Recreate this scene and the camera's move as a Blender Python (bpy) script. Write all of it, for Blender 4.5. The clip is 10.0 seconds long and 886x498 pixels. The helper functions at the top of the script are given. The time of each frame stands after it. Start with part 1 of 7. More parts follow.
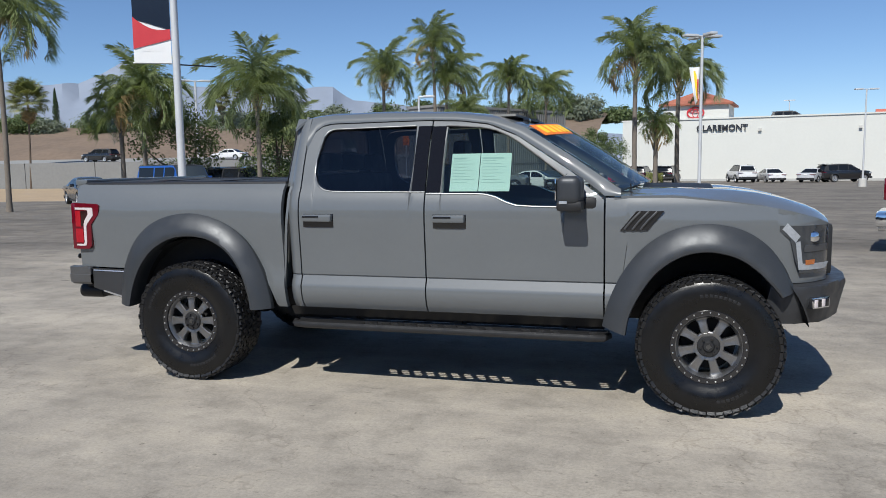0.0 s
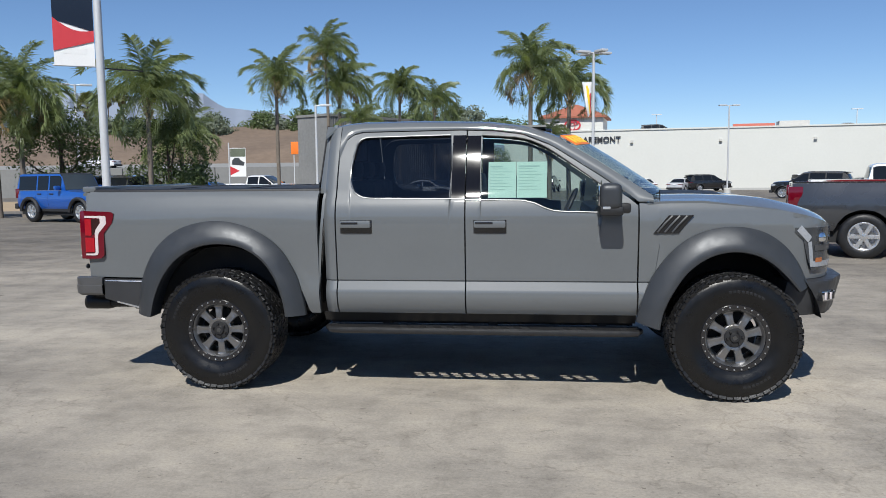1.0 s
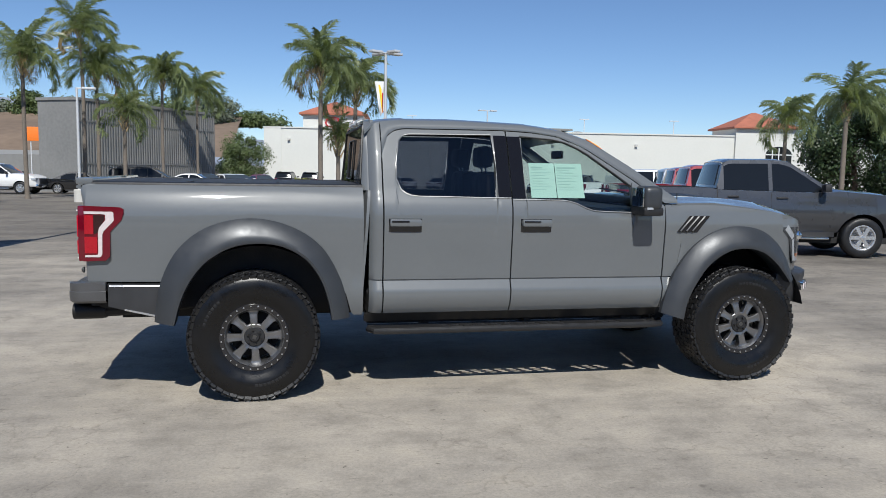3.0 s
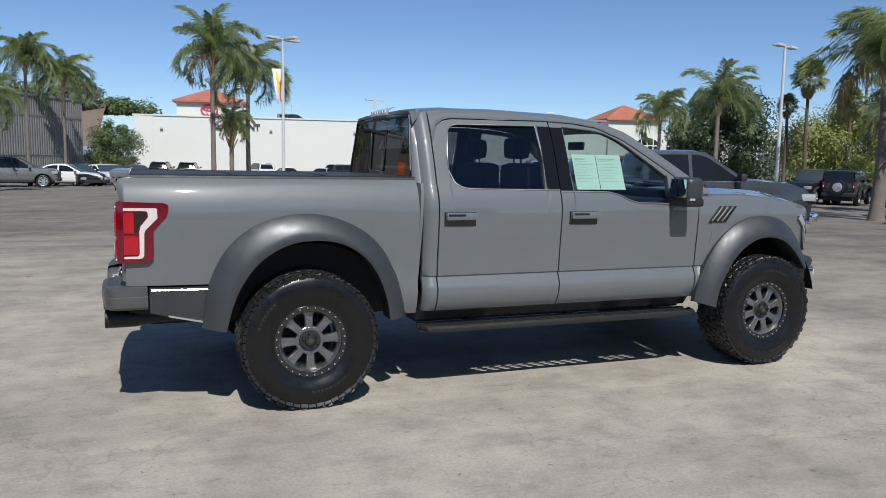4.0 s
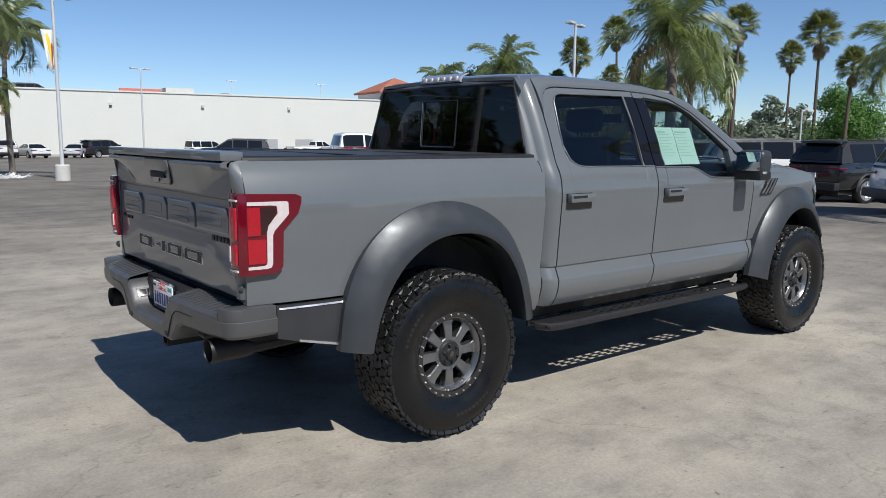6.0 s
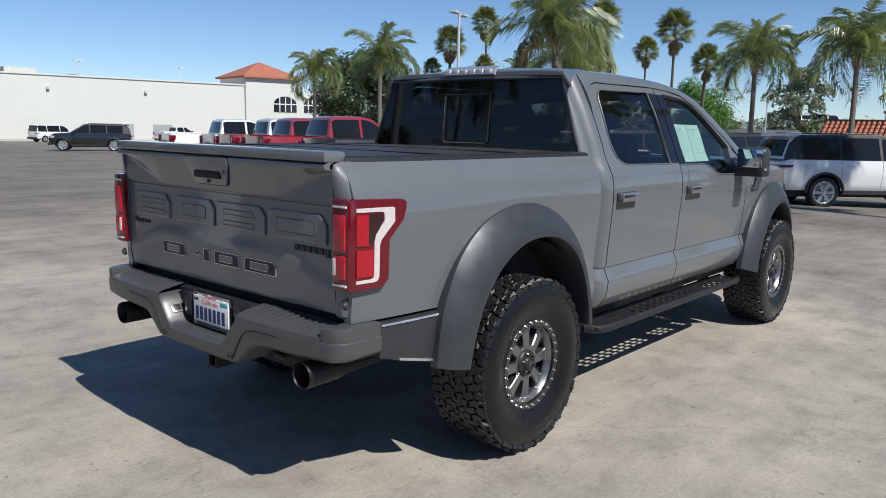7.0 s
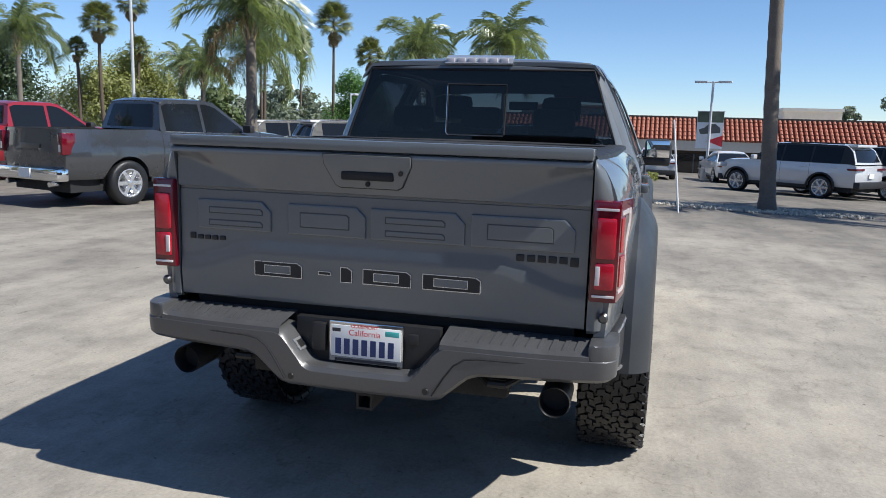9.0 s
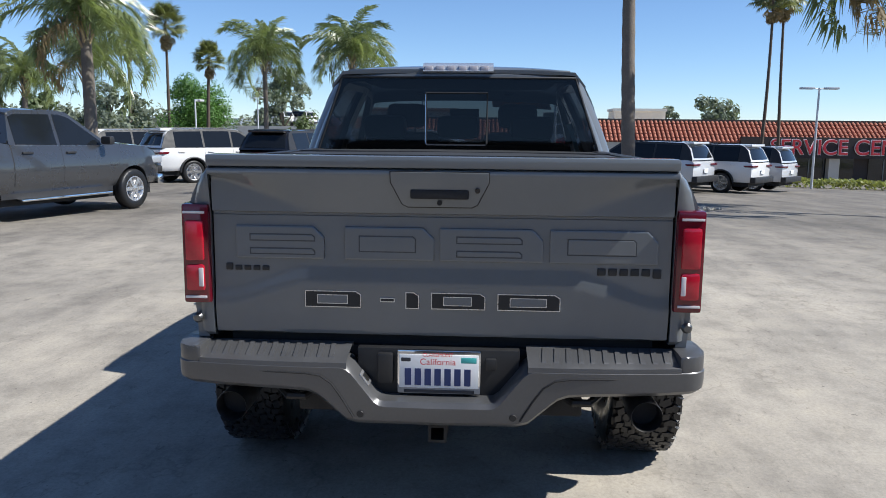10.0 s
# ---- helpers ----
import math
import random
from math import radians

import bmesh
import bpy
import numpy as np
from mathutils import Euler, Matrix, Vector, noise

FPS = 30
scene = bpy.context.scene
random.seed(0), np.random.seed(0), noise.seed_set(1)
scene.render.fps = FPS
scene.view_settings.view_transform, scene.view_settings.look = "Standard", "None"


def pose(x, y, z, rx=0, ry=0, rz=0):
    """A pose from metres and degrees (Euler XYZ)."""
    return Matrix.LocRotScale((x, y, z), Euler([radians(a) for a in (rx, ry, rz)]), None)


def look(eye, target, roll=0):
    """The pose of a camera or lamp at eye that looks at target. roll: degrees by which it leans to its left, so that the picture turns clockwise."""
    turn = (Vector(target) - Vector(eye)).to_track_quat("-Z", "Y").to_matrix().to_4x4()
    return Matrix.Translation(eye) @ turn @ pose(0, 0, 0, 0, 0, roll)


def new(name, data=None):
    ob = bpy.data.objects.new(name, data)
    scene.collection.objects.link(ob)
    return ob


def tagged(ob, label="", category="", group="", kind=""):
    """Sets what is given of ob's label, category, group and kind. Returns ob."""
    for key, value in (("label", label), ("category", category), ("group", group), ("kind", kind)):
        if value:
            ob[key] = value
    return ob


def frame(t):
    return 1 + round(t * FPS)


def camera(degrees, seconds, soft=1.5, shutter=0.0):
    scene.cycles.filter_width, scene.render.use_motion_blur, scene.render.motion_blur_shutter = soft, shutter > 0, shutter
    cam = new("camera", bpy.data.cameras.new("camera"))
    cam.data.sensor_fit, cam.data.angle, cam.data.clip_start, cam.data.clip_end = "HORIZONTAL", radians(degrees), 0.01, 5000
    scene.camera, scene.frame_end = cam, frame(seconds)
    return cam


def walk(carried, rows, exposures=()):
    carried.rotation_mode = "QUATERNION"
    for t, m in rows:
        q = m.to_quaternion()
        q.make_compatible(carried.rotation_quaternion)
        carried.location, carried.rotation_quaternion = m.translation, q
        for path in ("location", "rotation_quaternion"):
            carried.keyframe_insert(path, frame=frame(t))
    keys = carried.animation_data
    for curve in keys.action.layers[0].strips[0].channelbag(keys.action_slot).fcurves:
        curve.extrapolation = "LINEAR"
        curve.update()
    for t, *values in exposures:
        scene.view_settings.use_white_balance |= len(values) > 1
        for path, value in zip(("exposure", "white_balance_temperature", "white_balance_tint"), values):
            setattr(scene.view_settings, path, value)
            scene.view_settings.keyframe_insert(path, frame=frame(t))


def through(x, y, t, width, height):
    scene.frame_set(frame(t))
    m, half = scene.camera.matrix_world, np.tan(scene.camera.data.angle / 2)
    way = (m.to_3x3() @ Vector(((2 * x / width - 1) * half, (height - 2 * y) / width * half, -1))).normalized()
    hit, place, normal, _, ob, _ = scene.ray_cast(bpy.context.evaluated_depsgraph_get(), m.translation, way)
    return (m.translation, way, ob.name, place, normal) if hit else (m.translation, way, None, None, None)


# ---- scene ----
cam = camera(59.9, 10.0, soft=0.9)
PATH = [
    (0, (3.433, -6.027, 1.609), (2.880, -4.118, 1.387), -0.80),
    (0.5, (2.879, -6.309, 1.610), (2.480, -4.361, 1.400), -0.70),
    (1, (2.357, -6.463, 1.609), (2.114, -4.489, 1.408), -0.60),
    (1.5, (1.835, -6.583, 1.617), (1.750, -4.595, 1.420), -0.30),
    (2, (1.312, -6.597, 1.604), (1.391, -4.608, 1.408), 0.20),
    (3.5, (-0.408, -6.162, 1.623), (0.164, -4.258, 1.405), 1.10),
    (4, (-0.972, -5.859, 1.608), (-0.250, -4.007, 1.380), 1.00),
    (4.5, (-1.440, -5.447, 1.584), (-0.580, -3.658, 1.343), 0.90),
    (5, (-1.884, -5.020, 1.581), (-0.890, -3.304, 1.324), 0.60),
    (5.5, (-2.231, -4.571, 1.579), (-1.111, -2.937, 1.305), 0.50),
    (7, (-3.140, -3.169, 1.625), (-1.644, -1.880, 1.310), 1.20),
    (7.5, (-3.435, -2.652, 1.607), (-1.815, -1.527, 1.279), 1.90),
    (8, (-3.654, -2.094, 1.583), (-1.919, -1.156, 1.249), 2.30),
    (8.5, (-3.838, -1.547, 1.576), (-2.003, -0.822, 1.246), 2.30),
    (9, (-3.900, -1.021, 1.586), (-1.990, -0.524, 1.266), 1.70),
    (9.5, (-3.891, -0.544, 1.599), (-1.934, -0.266, 1.292), 1.00),
    (10, (-3.878, -0.147, 1.606), (-1.904, -0.051, 1.303), 0.60),
]
walk(cam, [(t, look(eye, target, roll)) for t, eye, target, roll in PATH], [(0.0, 0.10, 5950, 10), (5.5, 0.10, 5950, 10), (7.5, 0.22, 5980, 10), (8.7, 0.42, 5920, 10), (10.0, 0.54, 5860, 10)])

# ---- light ----
LIGHT_WAY = Vector((0.102, 0.86, -1.0)).normalized()
world = bpy.data.worlds.new("sky")
scene.world = world
world.use_nodes = True
wn = world.node_tree
sky = wn.nodes.new("ShaderNodeTexSky")
sky.sky_type, sky.sun_disc = "NISHITA", False
sky.sun_elevation, sky.sun_rotation = radians(48.9), radians(186.8)
sky.altitude, sky.air_density, sky.dust_density, sky.ozone_density = 1200, 0.9, 0.03, 4.2
wn.nodes["Background"].inputs[1].default_value = 0.092
wn.links.new(sky.outputs[0], wn.nodes["Background"].inputs[0])
sun = new("sun", bpy.data.lights.new("sun", "SUN"))
sun.data.energy, sun.data.angle, sun.data.color = 5.0, radians(0.55), (1.0, 0.93, 0.80)
sun.matrix_world = Matrix.Translation((0, 0, 30)) @ LIGHT_WAY.to_track_quat("-Z", "Y").to_matrix().to_4x4()


# ---- materials ----
def mat(name, col, rough=0.5, metal=0.0, var=0.12, scale=6.0, bump=0.0, bscale=80.0, coat=0.0, spec=0.5, rvar=0.08, emit=0.0):
    """A surface with two scales of colour variation, uneven gloss and fine relief."""
    m = bpy.data.materials.new(name)
    m.use_nodes = True
    nt, b = m.node_tree, m.node_tree.nodes["Principled BSDF"]
    tc = nt.nodes.new("ShaderNodeTexCoord")
    n1, n2 = nt.nodes.new("ShaderNodeTexNoise"), nt.nodes.new("ShaderNodeTexNoise")
    n1.inputs["Scale"].default_value, n2.inputs["Scale"].default_value = scale, scale * 9
    n1.inputs["Detail"].default_value, n2.inputs["Detail"].default_value = 4, 3
    for n in (n1, n2):
        nt.links.new(tc.outputs["Object"], n.inputs["Vector"])
    add = nt.nodes.new("ShaderNodeMath")
    add.operation = "ADD"
    nt.links.new(n1.outputs[0], add.inputs[0])
    nt.links.new(n2.outputs[0], add.inputs[1])
    ramp = nt.nodes.new("ShaderNodeMapRange")
    ramp.inputs["From Min"].default_value, ramp.inputs["From Max"].default_value = 0.6, 1.4
    ramp.inputs["To Min"].default_value, ramp.inputs["To Max"].default_value = 1 - var, 1 + var
    nt.links.new(add.outputs[0], ramp.inputs["Value"])
    mul = nt.nodes.new("ShaderNodeVectorMath")
    mul.operation = "SCALE"
    mul.inputs[0].default_value = col
    nt.links.new(ramp.outputs[0], mul.inputs["Scale"])
    nt.links.new(mul.outputs[0], b.inputs["Base Color"])
    rr = nt.nodes.new("ShaderNodeMapRange")
    rr.inputs["From Min"].default_value, rr.inputs["From Max"].default_value = 0.3, 0.7
    rr.inputs["To Min"].default_value, rr.inputs["To Max"].default_value = max(0.02, rough - rvar), min(1, rough + rvar)
    nt.links.new(n1.outputs[0], rr.inputs["Value"])
    nt.links.new(rr.outputs[0], b.inputs["Roughness"])
    b.inputs["Metallic"].default_value, b.inputs["Coat Weight"].default_value = metal, coat
    b.inputs["Coat Roughness"].default_value, b.inputs["Specular IOR Level"].default_value = 0.04, spec
    if bump:
        n3, bp = nt.nodes.new("ShaderNodeTexNoise"), nt.nodes.new("ShaderNodeBump")
        n3.inputs["Scale"].default_value, n3.inputs["Detail"].default_value = bscale, 4
        bp.inputs["Strength"].default_value, bp.inputs["Distance"].default_value = bump, 0.02
        nt.links.new(tc.outputs["Object"], n3.inputs["Vector"])
        nt.links.new(n3.outputs[0], bp.inputs["Height"])
        nt.links.new(bp.outputs[0], b.inputs["Normal"])
    if emit:
        b.inputs["Emission Color"].default_value, b.inputs["Emission Strength"].default_value = (*col, 1), emit
    return m


def glass(name, tint, gloss=0.02, base=0.05):
    """A thin pane: tinted see-through with a mirror skin that grows at grazing angles."""
    m = bpy.data.materials.new(name)
    m.use_nodes = True
    nt = m.node_tree
    nt.nodes.remove(nt.nodes["Principled BSDF"])
    tr, gl = nt.nodes.new("ShaderNodeBsdfTransparent"), nt.nodes.new("ShaderNodeBsdfGlossy")
    lw, mx = nt.nodes.new("ShaderNodeLayerWeight"), nt.nodes.new("ShaderNodeMixShader")
    pw, sc = nt.nodes.new("ShaderNodeMath"), nt.nodes.new("ShaderNodeMath")
    lw.inputs["Blend"].default_value = 0.5
    pw.operation, sc.operation = "POWER", "MULTIPLY_ADD"
    pw.inputs[1].default_value = 5.0
    sc.inputs[1].default_value, sc.inputs[2].default_value = 0.9 - base, base
    tr.inputs[0].default_value, gl.inputs["Roughness"].default_value = (*tint, 1), gloss
    nt.links.new(lw.outputs["Facing"], pw.inputs[0])
    nt.links.new(pw.outputs[0], sc.inputs[0])
    nt.links.new(sc.outputs[0], mx.inputs[0])
    nt.links.new(tr.outputs[0], mx.inputs[1])
    nt.links.new(gl.outputs[0], mx.inputs[2])
    nt.links.new(mx.outputs[0], nt.nodes["Material Output"].inputs[0])
    return m


def leaf_mat(name, col, through=0.35, rough=0.45, scale=1.5, var=0.3):
    """Thin leaf: gloss and colour from a base surface, with light coming through from behind."""
    m = mat(name, col, rough, 0, var, scale, spec=0.5)
    nt = m.node_tree
    out = nt.nodes["Material Output"]
    top = out.inputs[0].links[0].from_socket
    tr, mx = nt.nodes.new("ShaderNodeBsdfTranslucent"), nt.nodes.new("ShaderNodeMixShader")
    tr.inputs[0].default_value = (col[0] * 1.25, col[1] * 1.3, col[2] * 0.7, 1)
    mx.inputs[0].default_value = through
    nt.links.new(top, mx.inputs[1])
    nt.links.new(tr.outputs[0], mx.inputs[2])
    nt.links.new(mx.outputs[0], out.inputs[0])
    return m


def pavement_mat():
    """Worn pale concrete-grey asphalt: large stains, streaks, fine grit and hairline cracks."""
    m = bpy.data.materials.new("worn_lot")
    m.use_nodes = True
    nt, b = m.node_tree, m.node_tree.nodes["Principled BSDF"]
    L, N = nt.links.new, nt.nodes.new
    tc = N("ShaderNodeTexCoord")

    def noise_(scale, detail=5, rough=0.6, stretch=None):
        n = N("ShaderNodeTexNoise")
        n.inputs["Scale"].default_value, n.inputs["Detail"].default_value, n.inputs["Roughness"].default_value = scale, detail, rough
        if stretch:
            mp = N("ShaderNodeMapping")
            mp.inputs["Scale"].default_value = stretch
            mp.inputs["Rotation"].default_value = (0, 0, 0.35)
            L(tc.outputs["Object"], mp.inputs["Vector"])
            L(mp.outputs[0], n.inputs["Vector"])
        else:
            L(tc.outputs["Object"], n.inputs["Vector"])
        return n.outputs[0]

    def ramp(v, stops):
        r = N("ShaderNodeValToRGB")
        while len(r.color_ramp.elements) < len(stops):
            r.color_ramp.elements.new(0.5)
        for e, (p, c) in zip(r.color_ramp.elements, stops):
            e.position, e.color = p, (*c, 1)
        L(v, r.inputs[0])
        return r.outputs[0]

    def mixed(kind, fac, a, c):
        x = N("ShaderNodeMix")
        x.data_type, x.blend_type = "RGBA", kind
        x.inputs[0].default_value = fac
        L(a, x.inputs[6])
        L(c, x.inputs[7])
        return x.outputs[2]

    base = ramp(noise_(0.35, 6, 0.62), [(0.28, (0.180, 0.164, 0.142)), (0.45, (0.276, 0.251, 0.215)), (0.58, (0.328, 0.297, 0.251)), (0.75, (0.395, 0.357, 0.302))])
    streak = ramp(noise_(0.5, 5, 0.65, (0.5, 2.6, 1)), [(0.36, (0.74, 0.74, 0.75)), (0.55, (1, 1, 1)), (0.75, (1.08, 1.07, 1.05))])
    patch = ramp(noise_(2.4, 6, 0.7), [(0.36, (0.76, 0.76, 0.76)), (0.52, (1, 1, 1)), (0.68, (1.10, 1.09, 1.06))])
    grit = ramp(noise_(48, 4, 0.75), [(0.3, (0.70, 0.70, 0.70)), (0.5, (1, 1, 1)), (0.70, (1.25, 1.24, 1.22))])
    spot = ramp(noise_(3.2, 2, 0.5), [(0.22, (0.40, 0.39, 0.38)), (0.27, (1, 1, 1)), (1.0, (1, 1, 1))])
    dab = ramp(noise_(6.5, 6, 0.72, (0.8, 2.0, 1)), [(0.30, (0.62, 0.61, 0.60)), (0.40, (1, 1, 1)), (0.60, (1, 1, 1)), (0.70, (1.16, 1.15, 1.13))])
    fleck = ramp(noise_(22, 3, 0.6), [(0.27, (0.55, 0.54, 0.53)), (0.33, (1, 1, 1)), (0.70, (1, 1, 1)), (0.76, (1.2, 1.19, 1.17))])
    vor = N("ShaderNodeTexVoronoi")
    vor.feature = "DISTANCE_TO_EDGE"
    vor.inputs["Scale"].default_value = 0.42
    wob = N("ShaderNodeTexNoise")
    wob.inputs["Scale"].default_value, wob.inputs["Detail"].default_value = 3.0, 5
    add = N("ShaderNodeVectorMath")
    L(tc.outputs["Object"], wob.inputs["Vector"])
    L(tc.outputs["Object"], add.inputs[0])
    L(wob.outputs[1], add.inputs[1])
    L(add.outputs[0], vor.inputs["Vector"])
    crack = ramp(vor.outputs["Distance"], [(0.0, (0.78, 0.77, 0.76)), (0.008, (1, 1, 1)), (1.0, (1, 1, 1))])
    # paler near the origin, darker further out, with a wavering edge
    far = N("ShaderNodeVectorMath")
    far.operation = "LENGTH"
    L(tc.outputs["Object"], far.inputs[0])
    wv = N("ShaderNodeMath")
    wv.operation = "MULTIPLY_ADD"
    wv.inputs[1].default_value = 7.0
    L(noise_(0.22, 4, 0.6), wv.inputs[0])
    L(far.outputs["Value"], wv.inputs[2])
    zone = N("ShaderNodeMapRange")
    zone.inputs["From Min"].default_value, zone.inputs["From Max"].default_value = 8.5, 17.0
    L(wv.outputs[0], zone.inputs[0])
    far_tone = ramp(zone.outputs[0], [(0.0, (1.12, 1.12, 1.12)), (1.0, (0.62, 0.62, 0.63))])
    c = mixed("MULTIPLY", 1.0, base, far_tone)
    for layer, f in ((streak, 0.85), (patch, 0.9), (grit, 0.6), (dab, 1.0), (fleck, 1.0), (spot, 0.85), (crack, 0.8)):
        c = mixed("MULTIPLY", f, c, layer)
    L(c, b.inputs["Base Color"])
    b.inputs["Specular IOR Level"].default_value = 0.2
    rg = N("ShaderNodeMapRange")
    rg.inputs["To Min"].default_value, rg.inputs["To Max"].default_value = 0.62, 0.9
    L(noise_(1.1), rg.inputs[0])
    L(rg.outputs[0], b.inputs["Roughness"])
    bp = N("ShaderNodeBump")
    bp.inputs["Strength"].default_value, bp.inputs["Distance"].default_value = 0.18, 0.01
    L(noise_(140, 3, 0.7), bp.inputs["Height"])
    L(bp.outputs[0], b.inputs["Normal"])
    return m


LOT = pavement_mat()
PAINT = mat("lead_grey_paint", (0.120, 0.129, 0.136), 0.42, 0.0, 0.03, 3, coat=1.0, spec=0.30, rvar=0.02)
FLARE = mat("satin_graphite", (0.050, 0.054, 0.060), 0.42, 0.35, 0.06, 10, bump=0.03, bscale=300)
BUMPER = mat("satin_grey_metal", (0.105, 0.105, 0.108), 0.36, 0.45, 0.06, 9, bump=0.03, bscale=260)
PLASTIC = mat("black_plastic", (0.014, 0.014, 0.015), 0.5, 0, 0.15, 20, bump=0.06, bscale=400)
GLOSSBLACK = mat("gloss_black", (0.010, 0.010, 0.012), 0.12, 0, 0.05, 5, coat=0.6, rvar=0.03)
PILLAR = mat("gloss_black_trim", (0.008, 0.008, 0.010), 0.04, 0, 0.05, 5, spec=0.3, rvar=0.01)
DARKBUMPER = mat("dark_graphite_bumper", (0.034, 0.035, 0.038), 0.42, 0.1, 0.08, 12, bump=0.03, bscale=260)
LAMPIN = mat("grey_lamp_inside", (0.060, 0.064, 0.070), 0.14, 0.2, 0.2, 30, coat=0.8)
DARK = mat("underbody_black", (0.012, 0.012, 0.013), 0.75, 0, 0.3, 12, bump=0.1)
RUBBER = mat("tyre_rubber", (0.013, 0.013, 0.014), 0.42, 0, 0.3, 14, bump=0.15, bscale=220, spec=0.45)
RUBBER_WALL = mat("tyre_dressed_sidewall", (0.0055, 0.0055, 0.006), 0.31, 0, 0.25, 10, bump=0.05, bscale=120, spec=0.38, rvar=0.09)
GUNMETAL = mat("gunmetal_alloy", (0.25, 0.25, 0.255), 0.33, 0.9, 0.14, 18, bump=0.02)
ALLOY = mat("silver_alloy", (0.62, 0.62, 0.63), 0.28, 0.8, 0.06, 12)
BRIGHTTRIM = mat("brushed_bright_trim", (0.26, 0.265, 0.27), 0.44, 0.8, 0.08, 14)
CHROME = mat("chrome", (0.75, 0.76, 0.78), 0.08, 1.0, 0.03, 5, rvar=0.03)
EXHAUST = mat("sooty_dark_steel", (0.022, 0.021, 0.021), 0.45, 0.5, 0.2, 25)
STEEL = mat("dull_steel", (0.14, 0.138, 0.135), 0.35, 0.9, 0.2, 25)
REDLENS = mat("red_lens", (0.115, 0.002, 0.010), 0.10, 0, 0.10, 30, coat=0.4, rvar=0.03)
DEEPRED = mat("deep_red_lens", (0.022, 0.002, 0.003), 0.15, 0, 0.15, 40, coat=1.0, rvar=0.03)
BRIGHTRED = mat("bright_red_lens", (0.42, 0.008, 0.024), 0.12, 0, 0.12, 50, coat=0.4, rvar=0.03)
STOPRED = mat("stop_red_lens", (0.34, 0.005, 0.014), 0.12, 0, 0.22, 60, coat=0.4, rvar=0.03)
PINKLENS = mat("pale_band_lens", (0.60, 0.53, 0.53), 0.25, 0, 0.06, 40, coat=0.6)
WHITELENS = mat("white_lens", (0.66, 0.60, 0.60), 0.2, 0, 0.06, 40, coat=1.0)
CLEARLENS = mat("clear_ribbed_lens", (0.38, 0.40, 0.43), 0.15, 0.2, 0.2, 60, coat=1.0)
AMBER = mat("amber_lens", (0.42, 0.13, 0.03), 0.2, 0, 0.1, 30, coat=1.0)
PAPER = mat("window_paper", (0.62, 0.78, 0.70), 0.7, 0, 0.03, 6)
PRINT = mat("printed_ink", (0.43, 0.57, 0.52), 0.7, 0, 0.1, 20)
WHITE = mat("white_paint", (0.78, 0.78, 0.77), 0.45, 0, 0.04, 4)
BLACKINK = mat("dark_ink", (0.02, 0.022, 0.03), 0.5, 0, 0.05, 10)
BLUEINK = mat("blue_ink", (0.015, 0.03, 0.12), 0.5, 0, 0.05, 10)
REDINK = mat("red_ink", (0.52, 0.03, 0.04), 0.5, 0, 0.06, 10)
ORANGE = mat("orange_film", (0.85, 0.20, 0.02), 0.45, 0, 0.05, 10)
YELLOW = mat("yellow_film", (0.90, 0.62, 0.03), 0.45, 0, 0.05, 10)
TEAL = mat("teal_sticker", (0.08, 0.45, 0.42), 0.5, 0, 0.05, 10)
SEAT = mat("dark_leather", (0.020, 0.020, 0.022), 0.55, 0, 0.15, 10, bump=0.1, bscale=150)
VINYL = mat("black_vinyl_cover", (0.030, 0.031, 0.033), 0.55, 0, 0.15, 6, bump=0.05, bscale=300)
GLASS_FRONT = glass("front_glass", (0.66, 0.74, 0.72), 0.02, 0.06)
GLASS_DARK = glass("privacy_glass", (0.26, 0.28, 0.31), 0.02, 0.07)
GLASS_REAR = glass("rear_privacy_glass", (0.09, 0.10, 0.12), 0.02, 0.035)
MIRROR = mat("mirror_glass", (0.8, 0.8, 0.8), 0.03, 1.0, 0.0, 3, rvar=0.01)


# ---- mesh helpers ----
def part(name, bm, material, parent=None, label="", smooth=True):
    """Link a bmesh as one mesh object, under a thing or a part."""
    me = bpy.data.meshes.new(name)
    bmesh.ops.recalc_face_normals(bm, faces=bm.faces)
    if smooth:
        for f in bm.faces:
            f.smooth = True
        for e in bm.edges:
            if len(e.link_faces) == 2 and e.calc_face_angle(0) > 0.6:
                e.smooth = False
    bm.to_mesh(me)
    bm.free()
    me.materials.append(material)
    ob = new(name, me)
    if parent is not None:
        ob.parent = parent
    if label:
        tagged(ob, label)
    return ob


def same(name, ob, parent, m=None):
    """Another object on ob's mesh."""
    o = new(name, ob.data)
    o.parent = parent
    if m is not None:
        o.matrix_basis = m
    return o


def thing(name, label, category, m=None, group="", kind=""):
    """An Empty at the thing's base, to parent its parts."""
    ob = new(name)
    ob.empty_display_size = 0.1
    if m is not None:
        ob.matrix_basis = m
    return tagged(ob, label, category, group, kind)


def box(bm, x0, x1, y0, y1, z0, z1, bevel=0.0, m=None, seg=2):
    r = bmesh.ops.create_cube(bm, size=1.0)
    v = r["verts"]
    bmesh.ops.scale(bm, vec=(abs(x1 - x0), abs(y1 - y0), abs(z1 - z0)), verts=v)
    bmesh.ops.translate(bm, vec=((x0 + x1) / 2, (y0 + y1) / 2, (z0 + z1) / 2), verts=v)
    if bevel:
        es = list({e for q in v for e in q.link_edges})
        r2 = bmesh.ops.bevel(bm, geom=es, offset=bevel, segments=seg, affect="EDGES", profile=0.6)
        v = list({q for f in r2["faces"] for q in f.verts} | {q for q in v if q.is_valid})
    if m is not None:
        bmesh.ops.transform(bm, matrix=m, verts=v)
    return bm


def boxed(*a, **k):
    return box(bmesh.new(), *a, **k)


